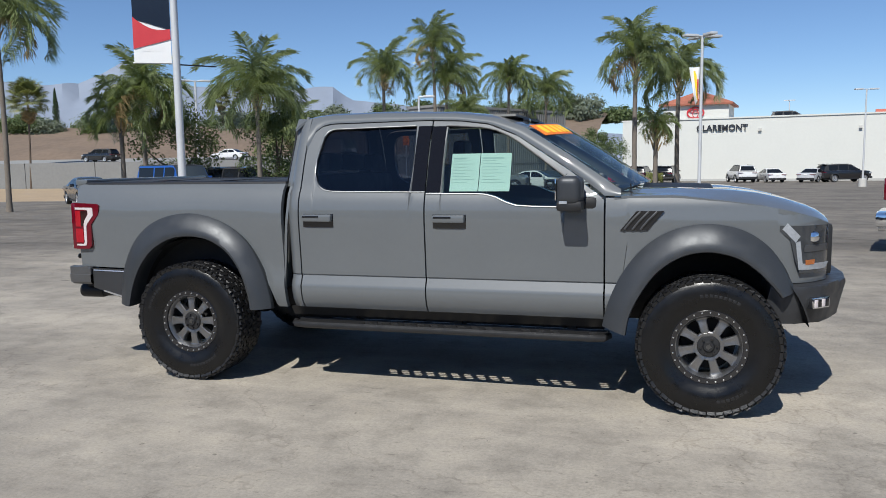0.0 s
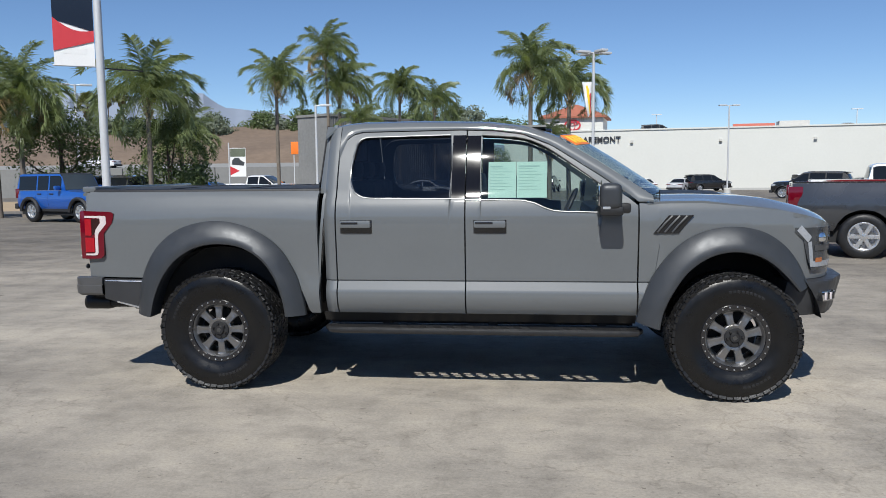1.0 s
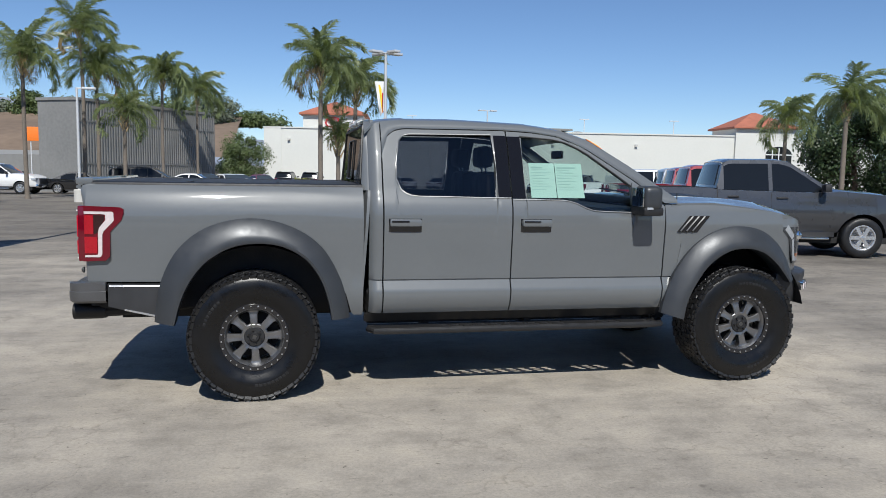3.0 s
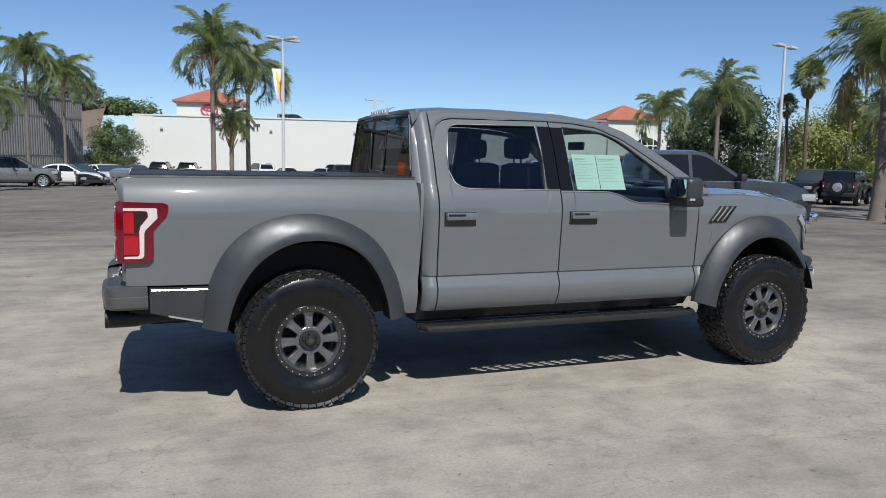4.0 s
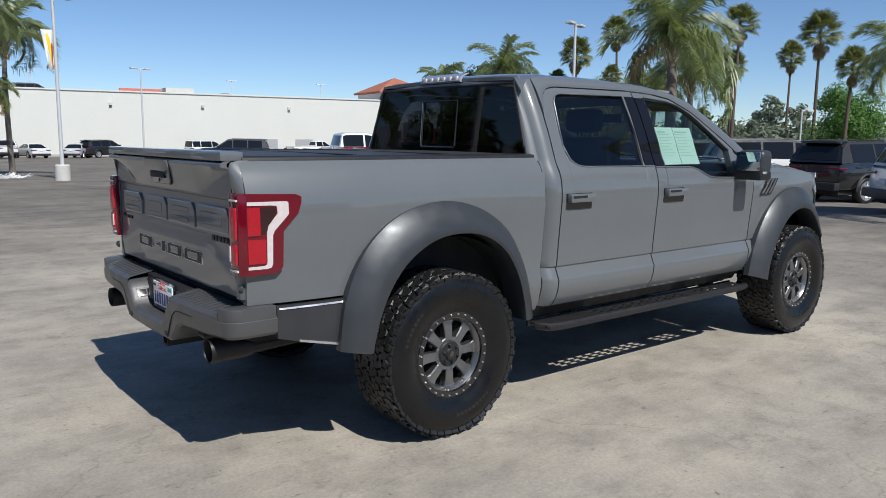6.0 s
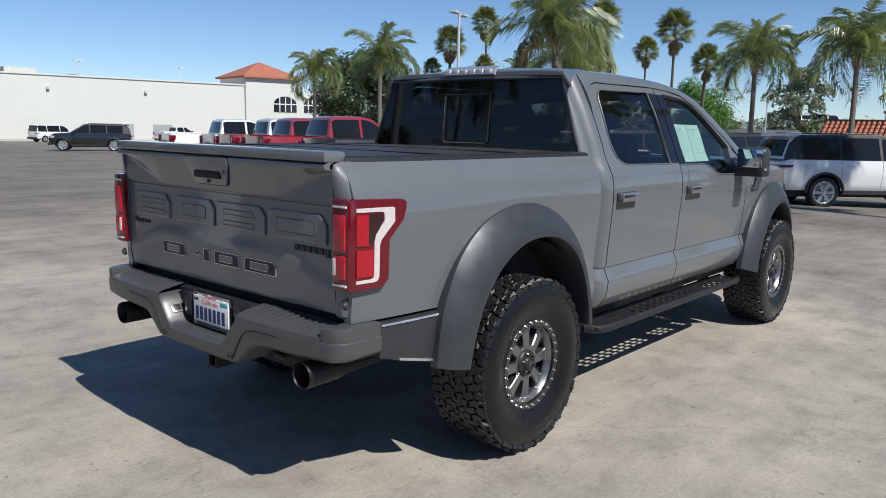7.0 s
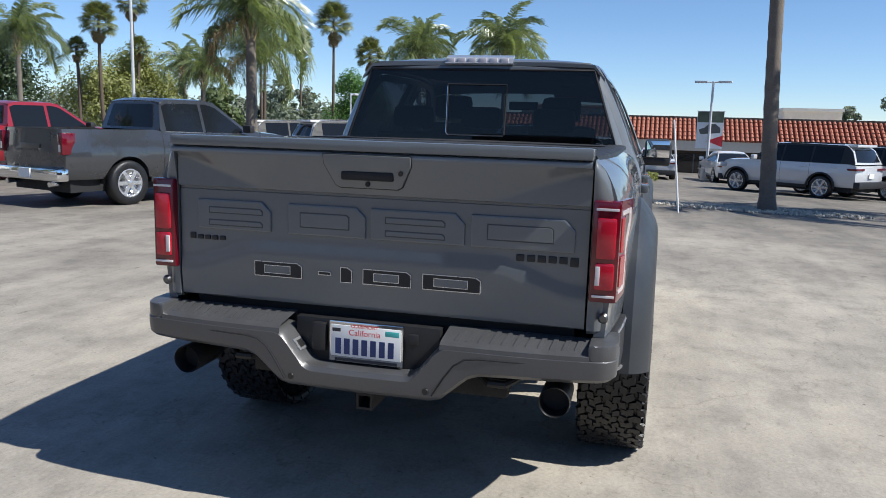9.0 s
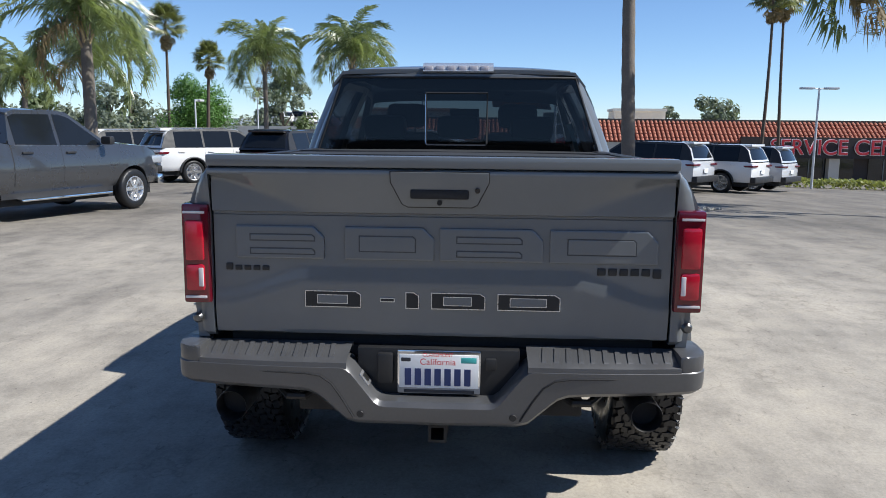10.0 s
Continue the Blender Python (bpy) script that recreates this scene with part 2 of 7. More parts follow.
def tube(bm, p, q, r0, r1=None, n=12, caps=True):
    """A straight tapered rod from p to q."""
    p, q = Vector(p), Vector(q)
    r1 = r0 if r1 is None else r1
    rot = (q - p).to_track_quat("Z", "Y").to_matrix()
    rings = []
    for c, r in ((p, r0), (q, r1)):
        rings.append([bm.verts.new(c + rot @ Vector((r * math.cos(a), r * math.sin(a), 0))) for a in (2 * math.pi * i / n for i in range(n))])
    for i in range(n):
        bm.faces.new((rings[0][i], rings[0][(i + 1) % n], rings[1][(i + 1) % n], rings[1][i]))
    if caps:
        bm.faces.new(rings[0][::-1])
        bm.faces.new(rings[1])
    return bm


def pipe(bm, pts, radii, n=8):
    """A bent tapered rod through pts."""
    pts = [Vector(p) for p in pts]
    rings = []
    for i, p in enumerate(pts):
        d = (pts[min(i + 1, len(pts) - 1)] - pts[max(i - 1, 0)]).normalized()
        rot = d.to_track_quat("Z", "Y").to_matrix()
        r = radii[i] if isinstance(radii, (list, tuple)) else radii
        rings.append([bm.verts.new(p + rot @ Vector((r * math.cos(a), r * math.sin(a), 0))) for a in (2 * math.pi * k / n for k in range(n))])
    for a, b in zip(rings, rings[1:]):
        for i in range(n):
            bm.faces.new((a[i], a[(i + 1) % n], b[(i + 1) % n], b[i]))
    bm.faces.new(rings[0][::-1])
    bm.faces.new(rings[-1])
    return bm


def revolve(profile, n=48, axis="y", closed=False):
    """Spin (r, h) pairs round an axis through the origin."""
    bm = bmesh.new()
    rings = []
    for i in range(n):
        a = 2 * math.pi * i / n
        c, s_ = math.cos(a), math.sin(a)
        rings.append([bm.verts.new((r * c, h, r * s_) if axis == "y" else (r * c, r * s_, h)) for r, h in profile])
    k = len(profile)
    for i in range(n):
        a, b = rings[i], rings[(i + 1) % n]
        for j in range(k if closed else k - 1):
            bm.faces.new((a[j], a[(j + 1) % k], b[(j + 1) % k], b[j]))
    return bm


def prism(bm, poly, axis, a, b, bevel=0.0):
    """Extrude a 2D outline along an axis from a to b. Outline axes: x -> (y, z), y -> (x, z), z -> (x, y)."""
    def put(u, v, w):
        return {"x": (w, u, v), "y": (u, w, v), "z": (u, v, w)}[axis]
    lo = [bm.verts.new(put(u, v, a)) for u, v in poly]
    hi = [bm.verts.new(put(u, v, b)) for u, v in poly]
    fs = [bm.faces.new(lo[::-1]), bm.faces.new(hi)]
    n = len(poly)
    for i in range(n):
        fs.append(bm.faces.new((lo[i], lo[(i + 1) % n], hi[(i + 1) % n], hi[i])))
    if bevel:
        es = list({e for f in fs for e in f.edges})
        bmesh.ops.bevel(bm, geom=es, offset=bevel, segments=2, affect="EDGES", profile=0.6)
    return bm


def curve_of(pts):
    """Piecewise linear function through (x, value) pairs."""
    xs, ys = [p[0] for p in pts], [p[1] for p in pts]
    return lambda x: float(np.interp(x, xs, ys))


def sheet(grid, thick=0.0, out=None, bm=None):
    """Faces over a grid of points (None leaves a hole); thick adds an inner skin set back along out."""
    bm = bm or bmesh.new()
    vs = [[bm.verts.new(p) if p is not None else None for p in row] for row in grid]
    fs = []
    for r, q in zip(vs, vs[1:]):
        for i in range(len(r) - 1):
            c = (r[i], r[i + 1], q[i + 1], q[i])
            if None not in c:
                fs.append(bm.faces.new(c))
    if thick:
        back = [[bm.verts.new(Vector(p) - Vector(out) * thick) if p is not None else None for p in row] for row in grid]
        for r, q in zip(back, back[1:]):
            for i in range(len(r) - 1):
                c = (q[i], q[i + 1], r[i + 1], r[i])
                if None not in c:
                    bm.faces.new(c)
        n, k = len(grid), len(grid[0])
        edge = [(0, i) for i in range(k)] + [(j, k - 1) for j in range(1, n)] + [(n - 1, i) for i in range(k - 2, -1, -1)] + [(j, 0) for j in range(n - 2, 0, -1)]
        for a, b in zip(edge, edge[1:] + edge[:1]):
            bm.faces.new((vs[a[0]][a[1]], vs[b[0]][b[1]], back[b[0]][b[1]], back[a[0]][a[1]]))
    return bm


CREASES = (0.735, 0.812, 0.822)


def flank(xs, zlo, zhi, nz, side, width, thick=0.03, proud=0.0, bm=None, snap=()):
    """A body side between two edge lines: outer skin at y = side * width(x, z), inner skin behind it."""
    rows = []
    for x in xs:
        a, b = zlo(x), zhi(x)
        if snap and a < snap[0] - 0.01 and b > snap[-1] + 0.05:
            zs = spread(a, snap[0], 3)[:-1] + spread(snap[0], snap[1], 4)[:-1] + [snap[1]] + spread(snap[2], b, nz - 8)
        elif snap and a < snap[1] - 0.01 and b > snap[-1] + 0.05:
            zs = spread(a, snap[1], 7) + spread(snap[2], b, nz - 8)
        else:
            zs = spread(a, b, nz)
        rows.append([(x, side * (width(x, z) + proud), z) for z in zs])
    return sheet(rows, thick, (0, side, 0), bm)


def spread(a, b, n):
    return [a + (b - a) * i / n for i in range(n + 1)]


def words(text, size, material, parent, m, depth=0.01, name="lettering", bold=0.0):
    """Raised lettering in the built-in font, as a mesh."""
    cu = bpy.data.curves.new(name, "FONT")
    cu.body, cu.size, cu.extrude, cu.align_x, cu.align_y, cu.offset = text, size, depth, "CENTER", "CENTER", bold
    tmp = new(name, cu)
    me = bpy.data.meshes.new_from_object(tmp.evaluated_get(bpy.context.evaluated_depsgraph_get()))
    bpy.data.objects.remove(tmp)
    me.materials.clear()
    me.materials.append(material)
    ob = new(name, me)
    ob.parent, ob.matrix_basis = parent, m
    return ob


# ---- ground ----
def soft(v):
    return v if v > 20 else math.log1p(math.exp(v / 1.5)) * 1.5


def lie(x, y):
    """Height of the lot: level round the truck, falling gently away."""
    a = soft(math.hypot(x, y) - 10) - soft(-10)
    b = soft(0.7 * x - 0.7 * y - 8)
    return -0.012 * min(a, 120) - 0.022 * min(b, 60)


def spot(x, y, turn=0.0, dz=0.0):
    return pose(x, y, lie(x, y) + dz, 0, 0, turn)


def ground():
    bm = bmesh.new()
    radii = [0, 2, 4, 6, 8, 9, 10, 11, 12, 13, 14, 16, 18, 20, 23, 26, 30, 35, 40, 46, 52, 60, 70, 80, 95, 110, 130, 150, 200, 300, 500, 900, 1600, 3000, 4500]
    n = 72
    rings = [[bm.verts.new((0, 0, 0))]]
    for r in radii[1:]:
        rings.append([bm.verts.new((r * math.cos(2 * math.pi * i / n), r * math.sin(2 * math.pi * i / n), lie(r * math.cos(2 * math.pi * i / n), r * math.sin(2 * math.pi * i / n)))) for i in range(n)])
    for i in range(n):
        bm.faces.new((rings[0][0], rings[1][i], rings[1][(i + 1) % n]))
        for a, b in zip(rings[1:], rings[2:]):
            bm.faces.new((a[i], b[i], b[(i + 1) % n], a[(i + 1) % n]))
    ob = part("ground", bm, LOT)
    tagged(ob, "worn pale grey concrete lot with stains and grit", "ground", kind="structure")


ground()


# ---- the grey pickup ----
def smooth_line(pts, n=8):
    """Catmull-Rom points through pts."""
    out = []
    P_ = [Vector(p) for p in pts]
    for i in range(len(P_) - 1):
        a, b, c, d = P_[max(i - 1, 0)], P_[i], P_[i + 1], P_[min(i + 2, len(P_) - 1)]
        for k in range(n):
            t = k / n
            out.append(0.5 * ((2 * b) + (c - a) * t + (2 * a - 5 * b + 4 * c - d) * t * t + (3 * b - a - 3 * c + d) * t ** 3))
    return out + [P_[-1]]


def offroad_wheel(parent, m):
    """Deep gunmetal eight-spoke wheel with a bolted ring, in a lugged tyre. Outer face towards -y."""
    barrel = part("wheel", revolve([(0.218, 0.13), (0.236, 0.13), (0.236, 0.10), (0.208, 0.06), (0.200, -0.04), (0.212, -0.112), (0.222, -0.125), (0.234, -0.125), (0.234, -0.118), (0.205, -0.104), (0.190, -0.04), (0.198, 0.06)], 64, closed=True), GUNMETAL, parent, "gunmetal alloy wheel with eight spokes")
    barrel.matrix_basis = m
    part("tyre", revolve([(0.226, 0.135), (0.25, 0.150), (0.30, 0.163), (0.36, 0.166), (0.405, 0.160), (0.436, 0.144), (0.446, 0.12), (0.4515, 0), (0.446, -0.12), (0.438, -0.140), (0.422, -0.152), (0.400, -0.161), (0.37, -0.166), (0.335, -0.167), (0.312, -0.163), (0.290, -0.155), (0.270, -0.146), (0.256, -0.140), (0.246, -0.138), (0.226, -0.130)], 72), RUBBER_WALL, barrel, "black all-terrain tyre with dressed sidewall")
    for r_, count in ((0.338, 9), (0.352, 7)):
        for i in range(count):
            a = 0.5 + 0.085 * i + (2.6 if r_ > 0.34 else 0)
            part("sidewall_bar", boxed(r_ - 0.010, r_ + 0.010, -0.1675, -0.160, -0.011, 0.011, 0.002, m=Matrix.Rotation(a, 4, "Y")), RUBBER, barrel)
    bm = bmesh.new()
    rng = random.Random(3)
    for row, (y, w, count, off) in enumerate(((-0.130, 0.036, 66, 0), (-0.094, 0.036, 70, 0.5), (-0.056, 0.037, 72, 0.2), (-0.019, 0.036, 74, 0.7), (0.019, 0.036, 74, 0.1), (0.056, 0.037, 72, 0.6), (0.094, 0.036, 70, 0.3), (0.130, 0.036, 66, 0.5))):
        for i in range(count):
            a = 2 * math.pi * (i + off) / count
            ln = 2 * math.pi * 0.455 / count * (0.86 + 0.08 * (i % 2))
            skew = (0.34 if row % 2 else -0.34) + 0.18 * ((i % 3) - 1)
            mm = Matrix.Rotation(a, 4, "Y") @ Matrix.Translation((0.4505, y + 0.006 * ((i % 2) * 2 - 1), 0)) @ Matrix.Rotation(skew, 4, "X")
            r = bmesh.ops.create_cube(bm, size=1.0)
            for v in r["verts"]:
                s_ = 0.88 if v.co.x > 0 else 1.0
                v.co = Vector((v.co.x * 0.015, v.co.y * w * s_ + (0.007 if v.co.z * v.co.x > 0 else -0.004) * (1 if row % 2 else -1), v.co.z * ln * s_))
            bmesh.ops.transform(bm, matrix=mm, verts=r["verts"])
    for sd in (-1, 1):
        for i in range(52):
            a = 2 * math.pi * (i + (0.5 if sd > 0 else 0)) / 52
            long_ = 0.046 if i % 2 else 0.030
            mm = Matrix.Rotation(a, 4, "Y") @ Matrix.Translation((0.442 - long_ / 2, sd * 0.1475, 0)) @ Matrix.Rotation(sd * 0.42, 4, "Z")
            r = bmesh.ops.create_cube(bm, size=1.0)
            for v in r["verts"]:
                v.co = Vector((v.co.x * long_, v.co.y * 0.012, v.co.z * (0.047 if i % 2 else 0.043)))
            bmesh.ops.transform(bm, matrix=mm, verts=r["verts"])
    part("tread", bm, RUBBER, barrel, "chunky all-terrain tread blocks", smooth=False)
    ring = part("clamp_ring", revolve([(0.204, -0.120), (0.208, -0.137), (0.238, -0.140), (0.246, -0.132), (0.246, -0.118), (0.204, -0.112)], 64, closed=True), GLOSSBLACK, barrel, "dark outer ring")
    bolt = None
    for i in range(28):
        a = 2 * math.pi * i / 28
        mm = Matrix.Translation((0.226 * math.cos(a), -0.139, 0.226 * math.sin(a)))
        if bolt is None:
            bolt = part("bolt", tube(bmesh.new(), (0, 0.004, 0), (0, -0.007, 0), 0.0066, 0.005, 6), ALLOY, barrel)
            bolt.matrix_basis = mm
        else:
            same("bolt", bolt, barrel, mm)
    bm = bmesh.new()
    prof = ((0.060, 0.023, -0.100), (0.098, 0.0255, -0.106), (0.135, 0.0265, -0.104), (0.160, 0.029, -0.101), (0.178, 0.036, -0.100), (0.194, 0.052, -0.104))
    rows = []
    for r_, h, y in prof:
        rows.append([(r_, y + 0.050, -h * 0.9), (r_, y + 0.006, -h), (r_, y, -h + 0.005), (r_, y + 0.002, 0), (r_, y, h - 0.005), (r_, y + 0.006, h), (r_, y + 0.050, h * 0.9)])
    spoke = part("spoke", sheet(rows, 0.0, None, bm), GUNMETAL, barrel, smooth=False)
    for i in range(8):
        mm = Matrix.Rotation(2 * math.pi * (i + 0.5) / 8, 4, "Y")
        if i == 0:
            spoke.matrix_basis = mm
        else:
            same("spoke", spoke, barrel, mm)
    part("wheel_face", revolve([(0.060, -0.098), (0.088, -0.1035), (0.094, -0.100), (0.094, -0.06), (0.060, -0.06)], 48, closed=True), GUNMETAL, barrel)
    part("rim_lip", revolve([(0.184, -0.090), (0.188, -0.104), (0.203, -0.124), (0.206, -0.124), (0.206, -0.09)], 64, closed=True), GUNMETAL, barrel)
    part("hub", revolve([(0.0, -0.124), (0.030, -0.124), (0.036, -0.116), (0.038, -0.112), (0.066, -0.110), (0.072, -0.102), (0.068, -0.03), (0.0, -0.03)], 32), PLASTIC, barrel, "black hub with centre cap")
    part("cap_badge", prism(bmesh.new(), [(-0.012, -0.014), (0.012, -0.014), (0.014, 0.012), (0.0, 0.018), (-0.014, 0.012)], "y", -0.1265, -0.1235), STEEL, barrel)
    nut = None
    for i in range(6):
        a = 2 * math.pi * i / 6
        mm = Matrix.Translation((0.051 * math.cos(a), -0.111, 0.051 * math.sin(a)))
        if nut is None:
            nut = part("lug_nut", tube(bmesh.new(), (0, 0.004, 0), (0, -0.016, 0), 0.009, 0.007, 6), GLOSSBLACK, barrel)
            nut.matrix_basis = mm
        else:
            same("lug_nut", nut, barrel, mm)
    part("brake_disc", revolve([(0.0, 0.0), (0.17, 0.0), (0.17, 0.045), (0.0, 0.045)], 40), DARK, barrel)
    return barrel


Z_W = [(0.50, 0.885), (0.56, 0.926), (0.60, 0.956), (0.64, 0.980), (0.70, 0.991), (0.735, 0.993), (0.812, 0.960), (0.822, 0.970), (0.95, 0.978), (1.1, 0.990), (1.22, 0.999), (1.30, 0.996), (1.36, 0.983), (1.40, 0.966), (1.44, 0.940), (1.60, 0.880), (1.75, 0.815), (1.88, 0.748), (1.94, 0.712), (2.0, 0.67)]
_zw = curve_of(Z_W)
_bedw = curve_of([(0.50, 0.90), (0.60, 0.955), (0.74, 0.985), (0.82, 0.965), (0.95, 0.974), (1.1, 0.988), (1.22, 0.997), (1.30, 0.992), (1.36, 0.975), (1.42, 0.948), (1.455, 0.925), (1.475, 0.900)])


def cab_w(x, z):
    return _zw(z) - (0.055 * ((x - 3.0) / 1.25) ** 2 if x > 3.0 else 0)


def bed_w(x, z):
    return _bedw(z) - (0.055 * ((-0.45 - x) / 0.65) ** 2 if x < -0.45 else 0)


SEAM = curve_of([(0.895, 1.70), (0.91, 1.78), (0.94, 1.845), (0.99, 1.885), (1.06, 1.902), (1.8, 1.908), (2.05, 1.897), (2.25, 1.87), (2.46, 1.785), (2.8, 1.565), (3.0, 1.425), (3.06, 1.375)])
RAIL = curve_of([(0.775, 1.875), (0.80, 1.908), (0.84, 1.938), (0.90, 1.956), (1.0, 1.968), (1.43, 1.975), (2.0, 1.957), (2.3, 1.918), (2.5, 1.85), (2.8, 1.665), (3.1, 1.465), (3.2, 1.40)])
REAR_SILL = curve_of([(0.99, 1.56), (1.00, 1.50), (1.03, 1.46), (1.08, 1.432), (1.14, 1.422), (1.73, 1.416)])
REAR_HEAD = curve_of([(0.99, 1.60), (1.00, 1.74), (1.02, 1.81), (1.05, 1.848), (1.09, 1.862), (1.73, 1.872)])
FRONT_SILL = curve_of([(1.955, 1.406), (2.26, 1.402), (2.34, 1.382), (2.42, 1.345), (2.48, 1.328), (2.56, 1.322), (2.80, 1.316)])
FRONT_HEAD = curve_of([(1.955, 1.866), (2.20, 1.848), (2.30, 1.828), (2.40, 1.785), (2.48, 1.737), (2.80, 1.505)])


def grey_pickup():
    truck = thing("pickup_truck", "lead-grey four-door off-road pickup truck with wide fender flares", "pickup truck", pose(0, 0, 0))
    for side in (-1, 1):
        # bed side, with the wheel opening under the flare
        arch = lambda x: 0.47 + math.sqrt(max(0.0, 0.66 ** 2 - (x - 0.02) ** 2))
        lo = lambda x: max(0.825 if x < -0.4 else 0.565, arch(x)) if abs(x - 0.02) < 0.66 else (0.825 if x < 0 else 0.565)
        xs = spread(-1.085, -0.64, 8) + spread(-0.63, 0.67, 34) + spread(0.685, 0.752, 3)
        bed = part("bed_side", flank(xs, lo, lambda x: 1.475, 18, side, bed_w, 0.04), PAINT, truck)
        # moulding on the rail
        part("rail_cap", sheet([[(x, side * (bed_w(x, 1.475) + 0.002), 1.468), (x, side * (bed_w(x, 1.475) - 0.006), 1.490), (x, side * (bed_w(x, 1.475) - 0.03), 1.497), (x, side * 0.80, 1.497)] for x in spread(-1.06, 0.75, 20)], 0.015, (0, 0, 1)), PLASTIC, truck, "black bed rail moulding")
        # lower rear quarter trim behind the wheel
        part("quarter_trim", flank(spread(-0.955, -0.56, 6), curve_of([(-0.955, 0.66), (-0.8, 0.62), (-0.56, 0.555)]), lambda x: 0.812, 6, side, lambda x, z: bed_w(x, 0.9) + 0.012 - 0.10 * max(0, 0.66 - z), 0.05), DARKBUMPER, truck, "dark grey lower quarter trim")
        # silver strips stand in for the sun glint along the trim's edges
        part("quarter_trim_glint", flank(spread(-0.945, -0.58, 6), lambda x: 0.795, lambda x: 0.803, 2, side, lambda x, z: bed_w(x, 0.9) + 0.019 - 0.5 * (z - 0.790), 0.02), ALLOY, truck)
        part("quarter_trim_glint", flank(spread(-0.85, -0.58, 6), lambda x: 0.632 - 0.22 * (x + 0.85), lambda x: 0.643 - 0.22 * (x + 0.85), 2, side, lambda x, z: bed_w(x, 0.9) + 0.015, 0.02), ALLOY, truck)
        # flares
        for name, outer, inner, cx in (
            ("rear_flare", [(-0.655, 0.56), (-0.62, 0.80), (-0.52, 1.02), (-0.36, 1.17), (-0.16, 1.245), (0.06, 1.255), (0.28, 1.19), (0.46, 1.06), (0.58, 0.86), (0.635, 0.68), (0.655, 0.56)],
             [(-0.52, 0.545), (-0.48, 0.70), (-0.41, 0.85), (-0.30, 0.98), (-0.14, 1.07), (0.03, 1.095), (0.20, 1.07), (0.35, 0.98), (0.45, 0.84), (0.505, 0.68), (0.525, 0.56)], 0.02),
            ("front_flare", [(3.05, 0.54), (3.09, 0.70), (3.17, 0.88), (3.30, 1.05), (3.47, 1.165), (3.68, 1.21), (3.88, 1.18), (4.03, 1.09), (4.13, 0.97), (4.19, 0.85), (4.21, 0.80)],
             [(3.20, 0.50), (3.225, 0.63), (3.29, 0.77), (3.39, 0.91), (3.53, 1.01), (3.69, 1.045), (3.85, 1.015), (3.97, 0.94), (4.06, 0.85), (4.11, 0.79), (4.125, 0.77)], 3.70)):
            o, i_ = smooth_line([(a, 0, b) for a, b in outer], 5), smooth_line([(a, 0, b) for a, b in inner], 5)
            w = bed_w if cx < 1 else cab_w
            rows = []
            for p, q in zip(o, i_):
                row = []
                for k, (f, yy) in enumerate(((0.0, -0.02), (0.0, 0.022), (0.10, 0.040), (0.35, 0.072), (0.65, 0.098), (0.88, 0.110), (1.0, 0.106), (1.04, 0.085), (1.02, 0.03), (1.0, -0.06))):
                    v = p.lerp(q, f)
                    y0 = 0.985 if cx < 1 else 0.985 - 0.05 * max(0, (v.x - 3.75)) / 0.5
                    row.append((v.x, side * (y0 + yy), v.z))
                rows.append(row)
            part(name, sheet(rows), FLARE, truck, "satin graphite wheel-arch flare")
            # inner liner
            R = 0.60
            rows = []
            for k in range(25):
                a = math.pi * (0.06 + 0.88 * k / 24)
                rows.append([(cx + R * math.cos(a), side * y, 0.47 + R * math.sin(a)) for y in (1.0, 0.85, 0.62, 0.60)] + [(cx, side * 0.60, 0.47)])
            part("wheel_well", sheet(rows), DARK, truck, "black wheel-arch liner")
        # doors
        rx = spread(0.898, 1.0, 8) + spread(1.01, 1.725, 22) + spread(1.74, 1.838, 4)
        inw = lambda x: 0.99 < x < 1.73
        rear = part("rear_door", flank(rx, lambda x: 0.572, lambda x: REAR_SILL(x) if inw(x) else 1.62, 26, side, cab_w, 0.05, snap=CREASES), PAINT, truck)
        part("door_frame", flank(rx, lambda x: REAR_HEAD(x) if inw(x) else 1.62, lambda x: SEAM(x), 5, side, cab_w, 0.04), PAINT, rear)
        fx = spread(1.848, 1.95, 4) + spread(1.96, 2.795, 28) + spread(2.81, 3.055, 8)
        inf = lambda x: 1.955 < x < 2.80
        front = part("front_door", flank(fx, lambda x: 0.572, lambda x: FRONT_SILL(x) if inf(x) else min(1.60, SEAM(x) - 0.02), 26, side, cab_w, 0.05, snap=CREASES), PAINT, truck)
        part("door_frame", flank([x for x in fx if x < 2.90], lambda x: FRONT_HEAD(x) if inf(x) else min(1.60, SEAM(x) - 0.02), lambda x: SEAM(x), 5, side, cab_w, 0.04), PAINT, front)
        # glass, pillar trim, bright mouldings
        part("rear_window", flank(spread(0.992, 1.728, 20), REAR_SILL, REAR_HEAD, 8, side, cab_w, 0, -0.012), GLASS_DARK, rear, "dark privacy glass")
        part("front_window", flank(spread(1.957, 2.798, 20), FRONT_SILL, FRONT_HEAD, 8, side, cab_w, 0, -0.012), GLASS_FRONT, front, "clear green-tinted glass")
        part("pillar_trim", flank(spread(1.742, 1.838, 3), lambda x: 1.418, lambda x: 1.872, 8, side, cab_w, 0.012, 0.006), PILLAR, rear, "black pillar trim")
        part("pillar_trim", flank(spread(1.848, 1.948, 3), lambda x: 1.412, lambda x: 1.868, 8, side, cab_w, 0.012, 0.006), PILLAR, front, "black pillar trim")
        line = [(x, side * (cab_w(x, REAR_SILL(x)) + 0.004), REAR_SILL(x) - 0.004) for x in spread(0.992, 1.84, 26)]
        up = [(x, side * (cab_w(x, REAR_HEAD(x)) + 0.004), REAR_HEAD(x) + 0.004) for x in spread(1.72, 0.993, 26)]
